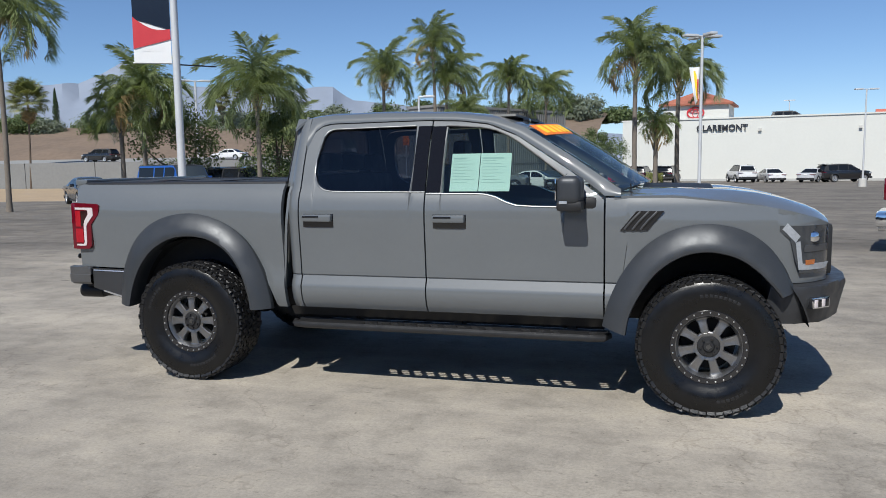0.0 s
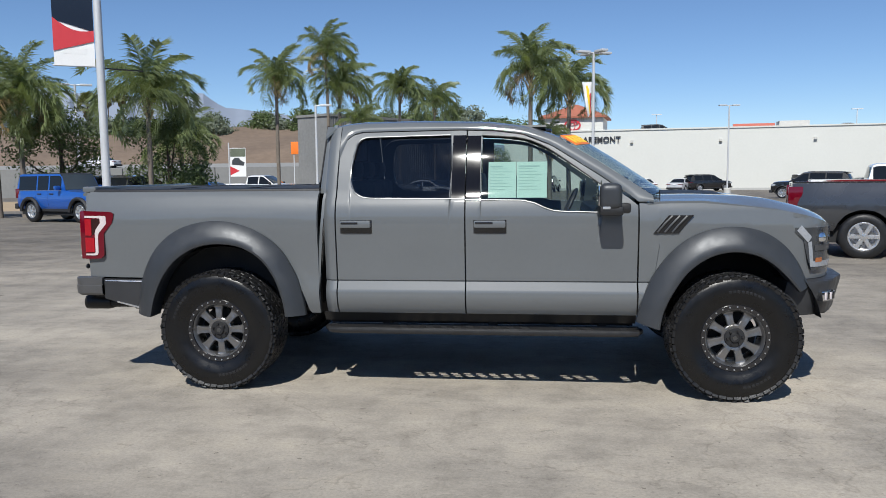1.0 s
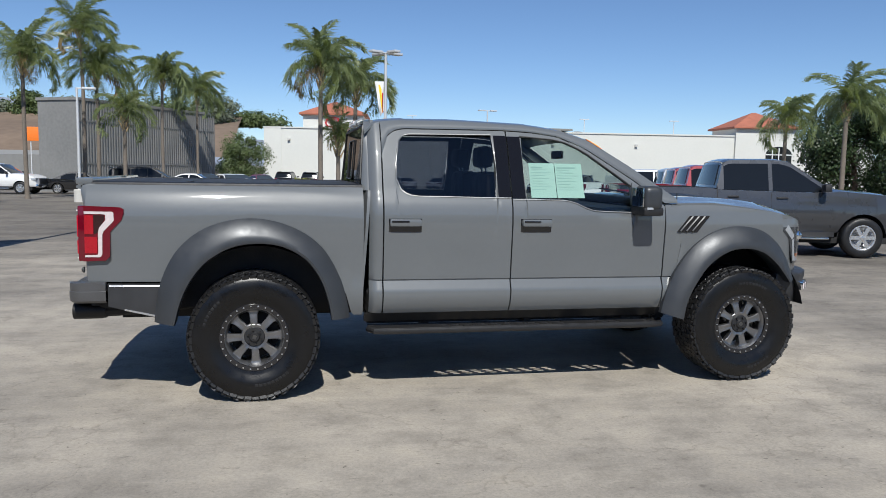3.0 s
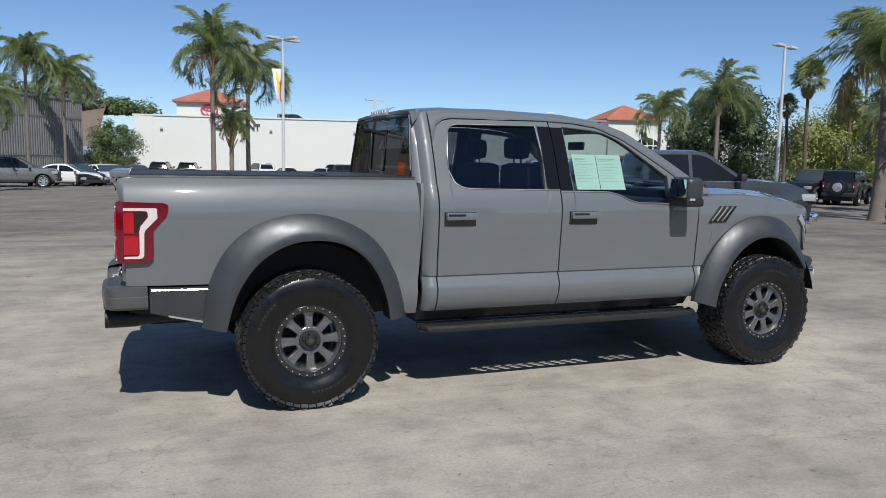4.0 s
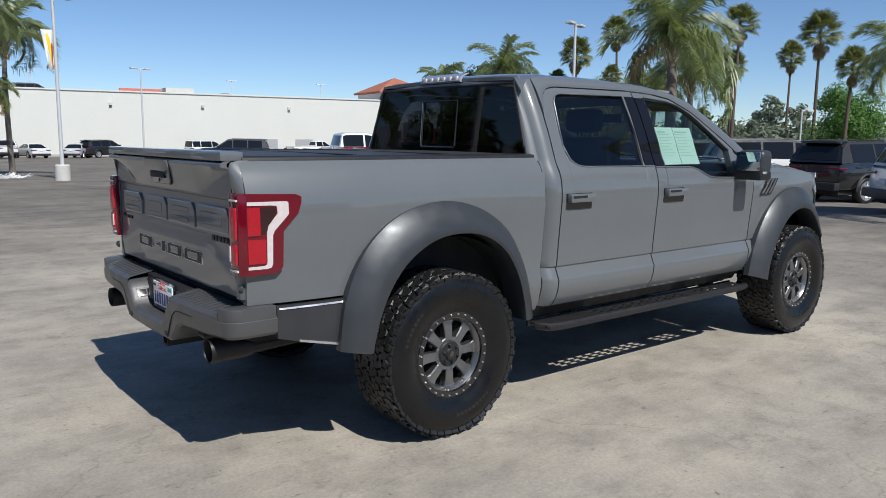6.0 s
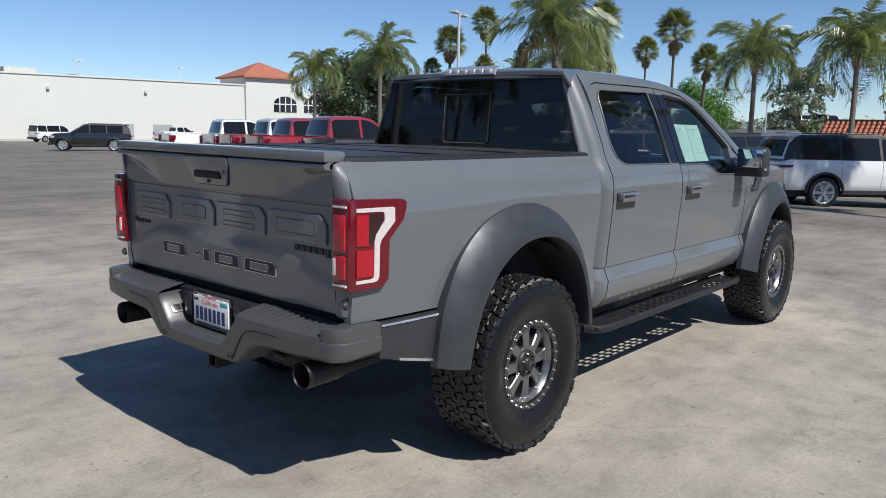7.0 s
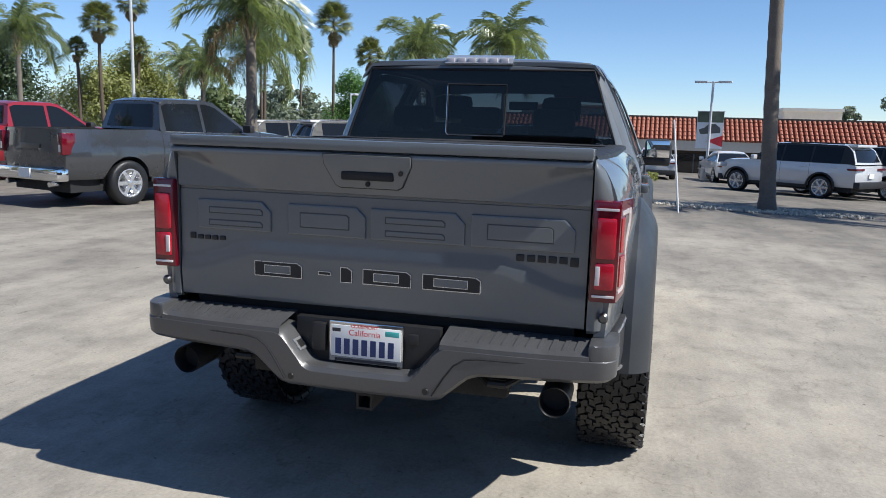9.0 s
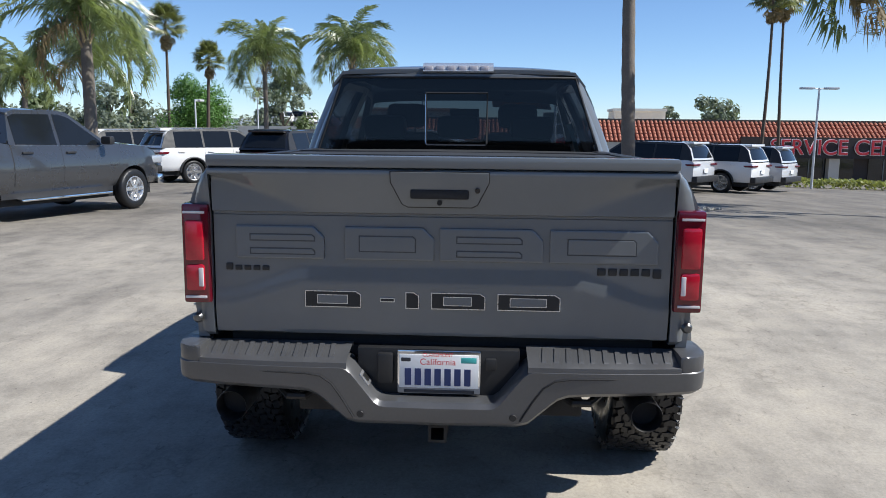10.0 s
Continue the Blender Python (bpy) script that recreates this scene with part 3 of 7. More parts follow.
        part("window_moulding", pipe(bmesh.new(), up + line, 0.0045, 6), BRIGHTTRIM, rear, "bright window moulding")
        line = [(x, side * (cab_w(x, FRONT_SILL(x)) + 0.004), FRONT_SILL(x) - 0.004) for x in spread(1.85, 2.90, 30)]
        part("window_moulding", pipe(bmesh.new(), line, 0.0045, 6), BRIGHTTRIM, front, "bright window moulding")
        up = [(x, side * (cab_w(x, FRONT_HEAD(x)) + 0.003), FRONT_HEAD(x) + 0.004) for x in spread(1.95, 2.80, 24)]
        part("window_gasket", pipe(bmesh.new(), up, 0.006, 6), PLASTIC, front)
        # handles
        for dr, hx in ((rear, 0.93), (front, 1.905)):
            # flat black sheet on the door gives the body-coloured cup its shade
            part("handle_cup_shade", sheet([[(hx + 0.235 * u, side * (cab_w(hx, 1.165 + 0.095 * v) + 0.002 - 0.0 * u), 1.165 + 0.095 * v) for v in spread(0, 1, 5)] for u in spread(0, 1, 8)], 0.01, (0, side, 0)), GLOSSBLACK, dr, "flat dark sheet for the shade in the handle recess")
            part("door_handle", boxed(hx + 0.004, hx + 0.231, side * 0.995, side * 1.042, 1.206, 1.258, 0.014), PAINT, dr)
            part("handle_inset", boxed(hx + 0.015, hx + 0.14, side * 1.042, side * 1.046, 1.236, 1.249, 0.002), GLOSSBLACK, dr)
        # cab rear corner and roof rail
        part("cab_corner", flank(spread(0.797, 0.888, 8), lambda x: 0.572, lambda x: RAIL(x), 40, side, lambda x, z: cab_w(x, z) - 0.045 * max(0, (0.865 - x) / 0.068) ** 2, 0.03, snap=CREASES), PAINT, truck)
        part("roof_rail", flank(spread(0.895, 3.16, 44), lambda x: SEAM(x) + 0.008 if x < 3.05 else max(1.385, SEAM(x) + 0.008), lambda x: RAIL(x), 8, side, lambda x, z: cab_w(x, z) + 0.014 * math.sin(math.pi * min(1, max(0, (z - SEAM(min(x, 3.06))) / max(0.02, RAIL(x) - SEAM(min(x, 3.06)))))), 0.03), PAINT, truck)
        # rocker and running board
        part("rocker", flank(spread(0.77, 3.06, 10), lambda x: 0.50, lambda x: 0.566, 3, side, lambda x, z: cab_w(x, z) - 0.02, 0.05), PLASTIC, truck, "black rocker panel")
        part("sill_floor", boxed(0.80, 3.05, side * 0.60, side * 0.80, 0.47, 0.53), DARK, truck, smooth=False)
        step = part("running_board", pipe(bmesh.new(), [(0.80, side * 0.90, 0.452), (0.84, side * 0.98, 0.452), (0.93, side * 1.0, 0.452), (2.98, side * 1.0, 0.452), (3.06, side * 0.98, 0.452), (3.09, side * 0.90, 0.452)], 0.024, 10), PLASTIC, truck, "black running board with cut-outs")
        part("step_inner", boxed(0.80, 3.09, side * 0.815, side * 0.835, 0.432, 0.470, 0.005), PLASTIC, step)
        bm = bmesh.new()
        for ya, yb in ((0.833, 0.858), (0.892, 0.900), (0.934, 0.942), (0.972, 0.985)):
            box(bm, 0.81, 3.08, side * ya, side * yb, 0.455, 0.462)
        for row, ya in enumerate((0.858, 0.900, 0.938)):
            off = 0.02 * row
            hs = [1.33 + off + 0.1 * k for k in range(10)] + [2.49 + off + 0.1 * k for k in range(3)] + [2.95 + off / 2 + 0.1 * k for k in range(1 + (row == 1))]
            edges = [0.81] + [v for h in hs for v in (h, min(h + 0.056, 3.075))] + [3.08]
            for xa, xb in zip(edges[::2], edges[1::2]):
                if xb - xa > 0.004:
                    box(bm, xa, xb, side * ya, side * (ya + 0.036), 0.4555, 0.4615)
        part("step_plate", bm, PLASTIC, step, "perforated black tread plate", smooth=False)
        for x in (1.2, 2.0, 2.8):
            part("step_bracket", boxed(x, x + 0.06, side * 0.60, side * 0.83, 0.44, 0.52, 0.01), DARK, step)
        # fender
        fl = lambda x: max(0.57, 0.47 + math.sqrt(max(0, 0.60 ** 2 - (x - 3.70) ** 2))) if x < 4.2 else 0.80
        hoodz = curve_of([(3.065, 1.372), (3.2, 1.385), (3.5, 1.388), (3.8, 1.352), (4.0, 1.325), (4.2, 1.282), (4.35, 1.238), (4.43, 1.200)])
        part("front_fender", flank(spread(3.066, 4.10, 30), fl, lambda x: hoodz(x), 16, side, lambda x, z: cab_w(x, min(z, 1.30)) - 0.11 * max(0, z - 1.22) - 0.35 * max(0, z - 1.33), 0.04, snap=CREASES), PAINT, truck)
        part("nose_corner", flank(spread(4.10, 4.43, 10), lambda x: 0.84, lambda x: hoodz(x), 12, side, lambda x, z: cab_w(x, min(z, 1.30)) - 3.0 * max(0, x - 4.12) ** 2.2 - 0.2 * max(0, z - 1.2), 0.04), PAINT, truck)
        # fender vent: three slanted bright slots in a black recess
        vent = part("fender_vent", sheet([[(3.16 + 0.10 * v + 0.17 * u, side * (1.003 - 0.004 * u), 1.165 + 0.125 * v) for v in spread(0, 1, 4)] for u in spread(0, 1, 4)], 0.01, (0, side, 0)), GLOSSBLACK, truck, "black slanted fender vent")
        for k in range(3):
            x = 3.185 + 0.05 * k
            part("vent_fin", pipe(bmesh.new(), [(x, side * 1.005, 1.172), (x + 0.045, side * 1.012, 1.23), (x + 0.10, side * 1.004, 1.286)], 0.007, 6), BUMPER, vent)
        # headlamp
        hw = lambda x, z: cab_w(x, 1.1) + 0.010 - 3.0 * max(0, x - 4.12) ** 2.2
        head = part("headlight", flank(spread(4.11, 4.425, 10), curve_of([(4.11, 1.168), (4.19, 1.10), (4.215, 0.905), (4.43, 0.905)]), curve_of([(4.11, 1.20), (4.43, 1.195)]), 8, side, hw, 0.05), LAMPIN, truck, "headlight with dark inside and a pale edge band")
        for xa, za, xb, zb in ((4.125, 1.178, 4.205, 1.095), (4.205, 1.095, 4.228, 0.925), (4.228, 0.925, 4.41, 0.920)):
            pts = []
            for u in spread(0, 1, 5):
                x, z = xa + (xb - xa) * u, za + (zb - za) * u
                pts.append([(x, side * (hw(x, z) + 0.004), z), (x + 0.028, side * (hw(x + 0.028, z) + 0.004), z + 0.030 * (abs(zb - za) < 0.1) + 0.008)])
            part("light_band", sheet(pts, 0.004, (0, side, 0)), CLEARLENS, head)
        part("projector", revolve([(0.0, -0.02), (0.028, -0.012), (0.036, 0.0), (0.036, 0.02), (0.0, 0.02)], 20), CHROME, head).matrix_basis = Matrix.Translation((4.315, side * (hw(4.315, 1.1) + 0.002), 1.125)) @ (Matrix.Identity(4) if side < 0 else Matrix.Rotation(math.pi, 4, "Z"))
        part("lamp_bezel", flank(spread(4.26, 4.42, 6), lambda x: 1.035, lambda x: 1.075, 4, side, lambda x, z: hw(x, z) + 0.006, 0.02), BUMPER, head)
        part("indicator", flank(spread(4.27, 4.33, 3), lambda x: 0.955, lambda x: 0.985, 3, side, lambda x, z: hw(x, z) + 0.005, 0.02), AMBER, head, "amber indicator")
        # door mirror
        mir = part("door_mirror", boxed(2.735, 2.885, side * 0.995, side * 1.215, 1.365, 1.545, 0.05, seg=4), FLARE, front, "graphite and black door mirror")
        mir.matrix_basis = Matrix.Translation((0.045, 0, -0.028))
        for v in mir.data.vertices:
            v.co.x += -0.05 * (abs(v.co.y) - 1.1)
        part("mirror_base", boxed(2.73, 2.89, side * 0.965, side * 1.205, 1.325, 1.392, 0.022), PLASTIC, mir, "black mirror lower shell")
        part("mirror_arm", boxed(2.83, 2.965, side * 0.90, side * 1.0, 1.325, 1.405, 0.025), PLASTIC, mir)
        part("mirror_glass", boxed(2.722, 2.729, side * 1.01, side * 1.195, 1.395, 1.53, 0.002), MIRROR, mir, "mirror glass")
        part("mirror_lamp", boxed(2.75, 2.80, side * 1.203, side * 1.212, 1.372, 1.390, 0.002), CLEARLENS, mir)
        # tail light, wrapping round the corner
        tl = part("tail_light", flank(spread(-1.098, -0.93, 6) + spread(-0.925, -0.838, 6), curve_of([(-1.1, 0.965), (-0.955, 0.972), (-0.93, 1.0), (-0.925, 1.165), (-0.85, 1.245), (-0.838, 1.29)]), curve_of([(-1.1, 1.335), (-0.86, 1.328), (-0.838, 1.315)]), 10, side, lambda x, z: bed_w(x, 1.15) + 0.010, 0.05), REDLENS, truck, "red tail light with a white light band")
        band = [((-1.09, 1.298), (-1.09, 1.282)), ((-0.975, 1.298), (-0.985, 1.281)), ((-0.912, 1.298), (-0.960, 1.279)), ((-0.902, 1.292), (-0.955, 1.272)), ((-0.900, 1.238), (-0.953, 1.243)),
                ((-0.967, 1.168), (-0.996, 1.190)), ((-0.976, 1.146), (-1.003, 1.160)), ((-0.979, 1.015), (-1.004, 1.024)), ((-0.987, 0.999), (-1.008, 1.013)), ((-1.005, 0.995), (-1.018, 1.009)), ((-1.09, 0.994), (-1.09, 1.007))]
        part("light_band", sheet([[(q[0], side * (bed_w(q[0], 1.15) + 0.0128), q[1]) for q in pr] for pr in band], 0.004, (0, side, 0)), PINKLENS, tl, "pale light band")
        part("smoked_lens", flank(spread(-1.030, -0.960, 6), curve_of([(-1.03, 1.150), (-1.008, 1.155), (-0.962, 1.244)]), lambda x: 1.274, 4, side, lambda x, z: bed_w(x, 1.15) + 0.0118, 0.004), DEEPRED, tl, "dark smoked lens area")
        part("stop_lamp", flank(spread(-1.09, -1.033, 4), lambda x: 1.147, lambda x: 1.272, 4, side, lambda x, z: bed_w(x, 1.15) + 0.017 - 4 * (x + 1.06) ** 2, 0.02), STOPRED, tl, "red stop lamp")
        part("stop_lamp", flank(spread(-1.09, -1.010, 4), lambda x: 1.020, lambda x: 1.130, 4, side, lambda x, z: bed_w(x, 1.15) + 0.015, 0.02), STOPRED, tl, "red stop lamp")
        part("lens_rear", boxed(-1.132, -1.06, side * 0.848, side * 0.948, 0.965, 1.335, 0.012), REDLENS, tl)
        part("lens_inset", boxed(-1.142, -1.12, side * 0.865, side * 0.935, 1.125, 1.275, 0.012), BRIGHTRED, tl)
        part("lens_inset", boxed(-1.142, -1.12, side * 0.865, side * 0.935, 1.012, 1.112, 0.012), BRIGHTRED, tl)
        part("reverse_lamp", boxed(-1.145, -1.13, side * 0.868, side * 0.885, 1.03, 1.10, 0.003), WHITELENS, tl)
        part("reverse_lamp", boxed(-1.138, -1.13, side * 0.86, side * 0.94, 0.985, 0.994, 0.001), WHITELENS, tl)
        part("reverse_lamp", boxed(-1.138, -1.13, side * 0.86, side * 0.94, 1.300, 1.309, 0.001), WHITELENS, tl)
        # rear corner post beside the tailgate
        prof = [(-1.085, 0.835), (-1.104, 0.85), (-1.106, 1.30), (-1.112, 1.345), (-1.122, 1.40), (-1.128, 1.44), (-1.118, 1.468), (-1.08, 1.478)]
        part("bed_corner", sheet([[(px + 0.045 * u ** 3, side * (0.846 + (bed_w(-1.085, min(z, 1.47)) - 0.846) * u), z) for u in spread(0, 1, 6)] for px, z in prof], 0.02, (-1, 0, 0)), PAINT, truck)
        part("bed_knob", revolve([(0.0, -0.016), (0.012, -0.016), (0.020, -0.006), (0.020, 0.0), (0.0, 0.0)], 16, "y"), STEEL, truck, "small round steel knob").matrix_basis = Matrix.Translation((-1.106, side * 0.905, 0.905)) @ Matrix.Rotation(radians(-90), 4, "Z")
        # exhaust tip
        ex = part("exhaust_tip", revolve([(0.050, -0.30), (0.053, -0.395), (0.056, -0.40), (0.058, -0.392), (0.056, -0.22), (0.050, -0.19), (0.045, -0.19), (0.045, -0.25)], 28), EXHAUST, truck, "dark steel exhaust tip")
        ex.matrix_basis = Matrix.Translation((-0.815, side * 0.755, 0.600)) @ Matrix.Rotation(radians(-90), 4, "Z")
        part("exhaust_bore", revolve([(0.0, -0.33), (0.0515, -0.33), (0.0515, -0.30), (0.0, -0.30)], 24), DARK, ex)
        # tow hook and bracket under the bumper
        part("tow_hook", pipe(bmesh.new(), [(-0.95, side * 0.60, 0.66), (-1.10, side * 0.60, 0.64), (-1.14, side * 0.56, 0.62), (-1.14, side * 0.50, 0.62), (-1.10, side * 0.46, 0.64), (-0.95, side * 0.46, 0.66)], 0.016, 8), EXHAUST, truck)
        # wheels
        for cx in (0.0, 3.71):
            offroad_wheel(truck, Matrix.Translation((cx, side * 0.938, 0.446)) @ (Matrix.Identity(4) if side < 0 else Matrix.Rotation(math.pi, 4, "Z")) @ Matrix.Rotation(0.35 + cx, 4, "Y") @ Matrix.Diagonal((0.973, 0.98, 0.973, 1.0)))

    # tailgate: main panel, overhanging top, raised blocks
    facet = curve_of([(0.0, 1.312), (0.47, 1.312), (0.79, 1.432), (0.84, 1.438)])
    swage = curve_of([(0.0, 1.036), (0.52, 1.036), (0.77, 0.950), (0.84, 0.950)])

    def gate_x(y, z):
        """Sculpted face: flared top facet with tapering ends, shallow field, lower panel proud of it."""
        q = abs(y)
        if z >= 1.31:
            zl = facet(q)
            return -1.112 - 0.046 * min(1.0, max(0.0, (z - zl) / (1.448 - zl)))
        zs = swage(q)
        e = min(1.0, max(0.0, (z - zs) / 0.085))
        return -1.104 + 0.0065 * e * e * (3 - 2 * e) + 0.09 * max(0.0, zs - z)

    rows = [[(-1.065, y, 0.842) for y in spread(-0.838, 0.838, 84)], [(-1.084, y, 0.848) for y in spread(-0.838, 0.838, 84)]]
    for z in spread(0.855, 1.29, 44) + [1.294]:
        rows.append([(gate_x(y, z), y, z) for y in spread(-0.838, 0.838, 84)])
    for x, z in ((-1.094, 1.297), (-1.094, 1.305)):
        rows.append([(x, y, z) for y in spread(-0.838, 0.838, 84)])
    for z in spread(1.3101, 1.448, 14):
        rows.append([(gate_x(y, z), y, z) for y in spread(-0.838, 0.838, 84)])
    for x, z in ((-1.159, 1.456), (-1.156, 1.466), (-1.13, 1.478), (-1.06, 1.486)):
        rows.append([(x, y, z) for y in spread(-0.838, 0.838, 84)])
    gate = part("tailgate", sheet(rows, 0.03, (-1, 0, 0)), PAINT, truck, "grey tailgate with raised block shapes")
    part("gate_cap", boxed(-1.161, -1.05, -0.842, 0.842, 1.474, 1.517, 0.010), PAINT, gate)
    for k, (y0, y1) in enumerate(((0.755, 0.425), (0.350, 0.020), (0.0, -0.377), (-0.400, -0.790))):
        cut = 0.040
        outl = [(y0, 1.134), (y1, 1.134), (y1, 1.257 - cut), (y1 + cut, 1.257), (y0, 1.257)]
        blk = part("raised_block", prism(bmesh.new(), outl, "x", -1.1085, -1.088, 0.0065), PAINT, gate, smooth=False)
        w = y1 - y0
        slots = ((1.150, 1.176), (1.200, 1.228)) if k % 2 == 0 else ((1.164, 1.226),)
        for za, zb_ in slots:
            ya, yb = y0 + w * 0.16, y1 - w * (0.10 if k == 0 else 0.20)
            # graphite ring, slightly proud: its dark colour draws a groove's shade
            part("block_groove_shade", prism(bmesh.new(), [(ya, za), (yb, za), (yb, zb_ - 0.010), (yb + 0.012, zb_), (ya, zb_)], "x", -1.1090, -1.104), FLARE, blk, smooth=False)
            part("block_inset", prism(bmesh.new(), [(ya - 0.004, za + 0.004), (yb + 0.004, za + 0.004), (yb + 0.004, zb_ - 0.013), (yb + 0.013, zb_ - 0.004), (ya - 0.004, zb_ - 0.004)], "x", -1.1102, -1.104, 0.0018), PAINT, blk, smooth=False)
    # model badge: five outlined plain blocks
    for ya, yb, hz in ((0.50, 0.29, 1), (0.22, 0.165, 0.25), (0.125, 0.075, 1), (0.03, -0.17, 1), (-0.215, -0.445, 1)):
        zc, hh = 0.985, 0.031 * hz
        part("badge_rim", prism(bmesh.new(), [(ya, zc - hh), (yb, zc - hh), (yb, zc + hh * 0.6), (yb + 0.02 * hz, zc + hh), (ya, zc + hh)], "x", -1.1045, -1.094), ALLOY, gate)
        part("badge_fill", prism(bmesh.new(), [(ya - 0.003, zc - hh + 0.003), (yb + 0.003, zc - hh + 0.003), (yb + 0.003, zc + hh * 0.6 - 0.002), (yb + 0.02 * hz + 0.001, zc + hh - 0.003), (ya - 0.003, zc + hh - 0.003)], "x", -1.1052, -1.098), PLASTIC, gate)
        if abs(yb - ya) > 0.15:
            part("badge_slot", prism(bmesh.new(), [(ya - 0.045, zc - hh * 0.55), (yb + 0.05, zc - hh * 0.55), (yb + 0.05, zc + hh * 0.55), (ya - 0.045, zc + hh * 0.55)], "x", -1.1060, -1.098), ALLOY, gate)
            part("badge_slot", prism(bmesh.new(), [(ya - 0.0475, zc - hh * 0.55 + 0.0025), (yb + 0.0525, zc - hh * 0.55 + 0.0025), (yb + 0.0525, zc + hh * 0.55 - 0.0025), (ya - 0.0475, zc + hh * 0.55 - 0.0025)], "x", -1.1067, -1.098), PAINT, gate)
    for k in range(6):
        part("badge_bar", boxed(-1.104, -1.092, -0.575 - 0.04 * k, -0.605 - 0.04 * k, 1.092 - (0.008 if k == 5 else 0), 1.118, 0.003), PLASTIC, gate)
    for k in range(5):
        part("badge_bar", boxed(-1.104, -1.092, 0.795 - 0.034 * k, 0.770 - 0.034 * k, 1.088, 1.106 + (0.008 if k == 0 else 0), 0.003), PLASTIC, gate)
    # gate handle
    gap = part("handle_gap", prism(bmesh.new(), [(0.1775, 1.4645), (-0.1775, 1.4645), (-0.1775, 1.4245), (-0.137, 1.3435), (-0.116, 1.3325), (0.116, 1.3325), (0.137, 1.3435), (0.1775, 1.4245)], "x", -1.163, -1.10), DARK, gate, smooth=False)
    for v in gap.data.vertices:
        v.co.x += 0.036 * (1.46 - v.co.z) / 0.125
    hd = part("handle_panel", prism(bmesh.new(), [(0.175, 1.462), (-0.175, 1.462), (-0.175, 1.425), (-0.135, 1.345), (-0.115, 1.335), (0.115, 1.335), (0.135, 1.345), (0.175, 1.425)], "x", -1.170, -1.10, 0.006), PAINT, gate)
    for v in hd.data.vertices:
        v.co.x += 0.036 * (1.46 - v.co.z) / 0.125
    part("handle_slot", boxed(-1.1585, -1.12, -0.105, 0.105, 1.366, 1.400, 0.008), DARK, hd, "dark handle slot")
    part("gate_lock", revolve([(0.0, -0.004), (0.009, -0.004), (0.010, 0.0), (0.0, 0.0)], 12), EXHAUST, hd).matrix_basis = Matrix.Translation((-1.1425, 0.0, 1.352)) @ Matrix.Rotation(radians(-90), 4, "Z")
    part("gate_camera", revolve([(0.0, -0.004), (0.009, -0.004), (0.010, 0.0), (0.0, 0.0)], 12), GLOSSBLACK, hd).matrix_basis = Matrix.Translation((-1.156, -0.135, 1.398)) @ Matrix.Rotation(radians(-90), 4, "Z")
    # rear bumper
    zt = curve_of([(0.0, 0.655), (0.20, 0.657), (0.222, 0.668), (0.315, 0.785), (0.34, 0.798), (1.0, 0.798)])
    zb = curve_of([(0.0, 0.570), (0.29, 0.573), (0.33, 0.584), (0.43, 0.672), (0.47, 0.688), (0.57, 0.693), (0.80, 0.697), (1.0, 0.705)])
    # plan line round the back of the bumper: (x, y, outward x, outward y)
    rear_line = [(-1.207 + 0.038 * max(0, (y - 0.45) / 0.48) ** 2, y, -1.0, 0.0) for y in spread(0.0, 0.885, 43)]
    x0 = rear_line[-1][0]
    rear_line += [(x0 + 0.085 - 0.085 * math.cos(a), 0.885 + 0.085 * math.sin(a), -math.cos(a), math.sin(a)) for a in spread(radians(15), radians(90), 5)]
    rear_line += [(x, 0.970, 0.0, 1.0) for x in (-1.04, -0.99, -0.932)]
    rear_line = [(x, -y, nx, -ny) for x, y, nx, ny in rear_line[:0:-1]] + rear_line
    rows = []
    for x, y, nx, ny in rear_line:
        q = abs(y)
        t_, b_ = zt(q), zb(q)
        e = min(0.016, (t_ - b_) * 0.2)
        ix, iy = max(x, -1.05), max(-0.88, min(0.88, y))
        at = lambda d, z: (x - nx * d, y - ny * d, z)
        rows.append([(ix, iy, t_), at(0.019, t_), at(0.0, t_ - e), at(0.0, (t_ + b_) / 2), at(0.003, b_ + e), at(0.021, b_), (ix, iy, b_)])
    bump = part("rear_bumper", sheet(rows), BUMPER, truck, "satin grey steel rear bumper with a plate notch")
    bump.matrix_basis = Matrix.Translation((-0.032, 0, -0.020))
    for side in (-1, 1):
        groove = [(-1.2075 + 0.055 * max(0, (y - 0.45) / 0.48) ** 2, side * y, z) for y, z in ((0.90, 0.765), (0.75, 0.763), (0.60, 0.762), (0.47, 0.760), (0.42, 0.752), (0.38, 0.725), (0.345, 0.675), (0.30, 0.600))]
        part("bumper_groove", pipe(bmesh.new(), groove, 0.0035, 6), DARK, bump)
    for side in (-1, 1):
        outl = [(-1.04, 0.836), (-1.185, 0.811), (-1.204, 0.800), (-1.206, 0.780), (-1.04, 0.780)]
        pad = part("step_pad", sheet([[(px + 0.038 * max(0, (y - 0.45) / 0.48) ** 2 * (px < -1.1), side * y, pz) for px, pz in outl + outl[:1]] for y in spread(0.325, 0.87, 10)]), BUMPER, bump, "ribbed grey step pad")
        for k in range(11):
            y = 0.375 + 0.044 * k
            dx = 0.038 * max(0, (y - 0.45) / 0.48) ** 2
            part("step_rib", sheet([[(-1.062, side * (yy + 0.010), 0.832), (-1.064, side * (yy + 0.010), 0.8365), (-1.172 + dx, side * yy, 0.8175), (-1.178 + dx, side * yy, 0.812)] for yy in (y, y + 0.018)], 0.003, (0, 0, 1)), BUMPER, pad)
        cap = [(x - 0.003 * nx, side * (y - 0.003 * ny)) for x, y, nx, ny in rear_line if y >= 0.855]
        cap += [(-0.932, side * 0.90), (-1.05, side * 0.865)]
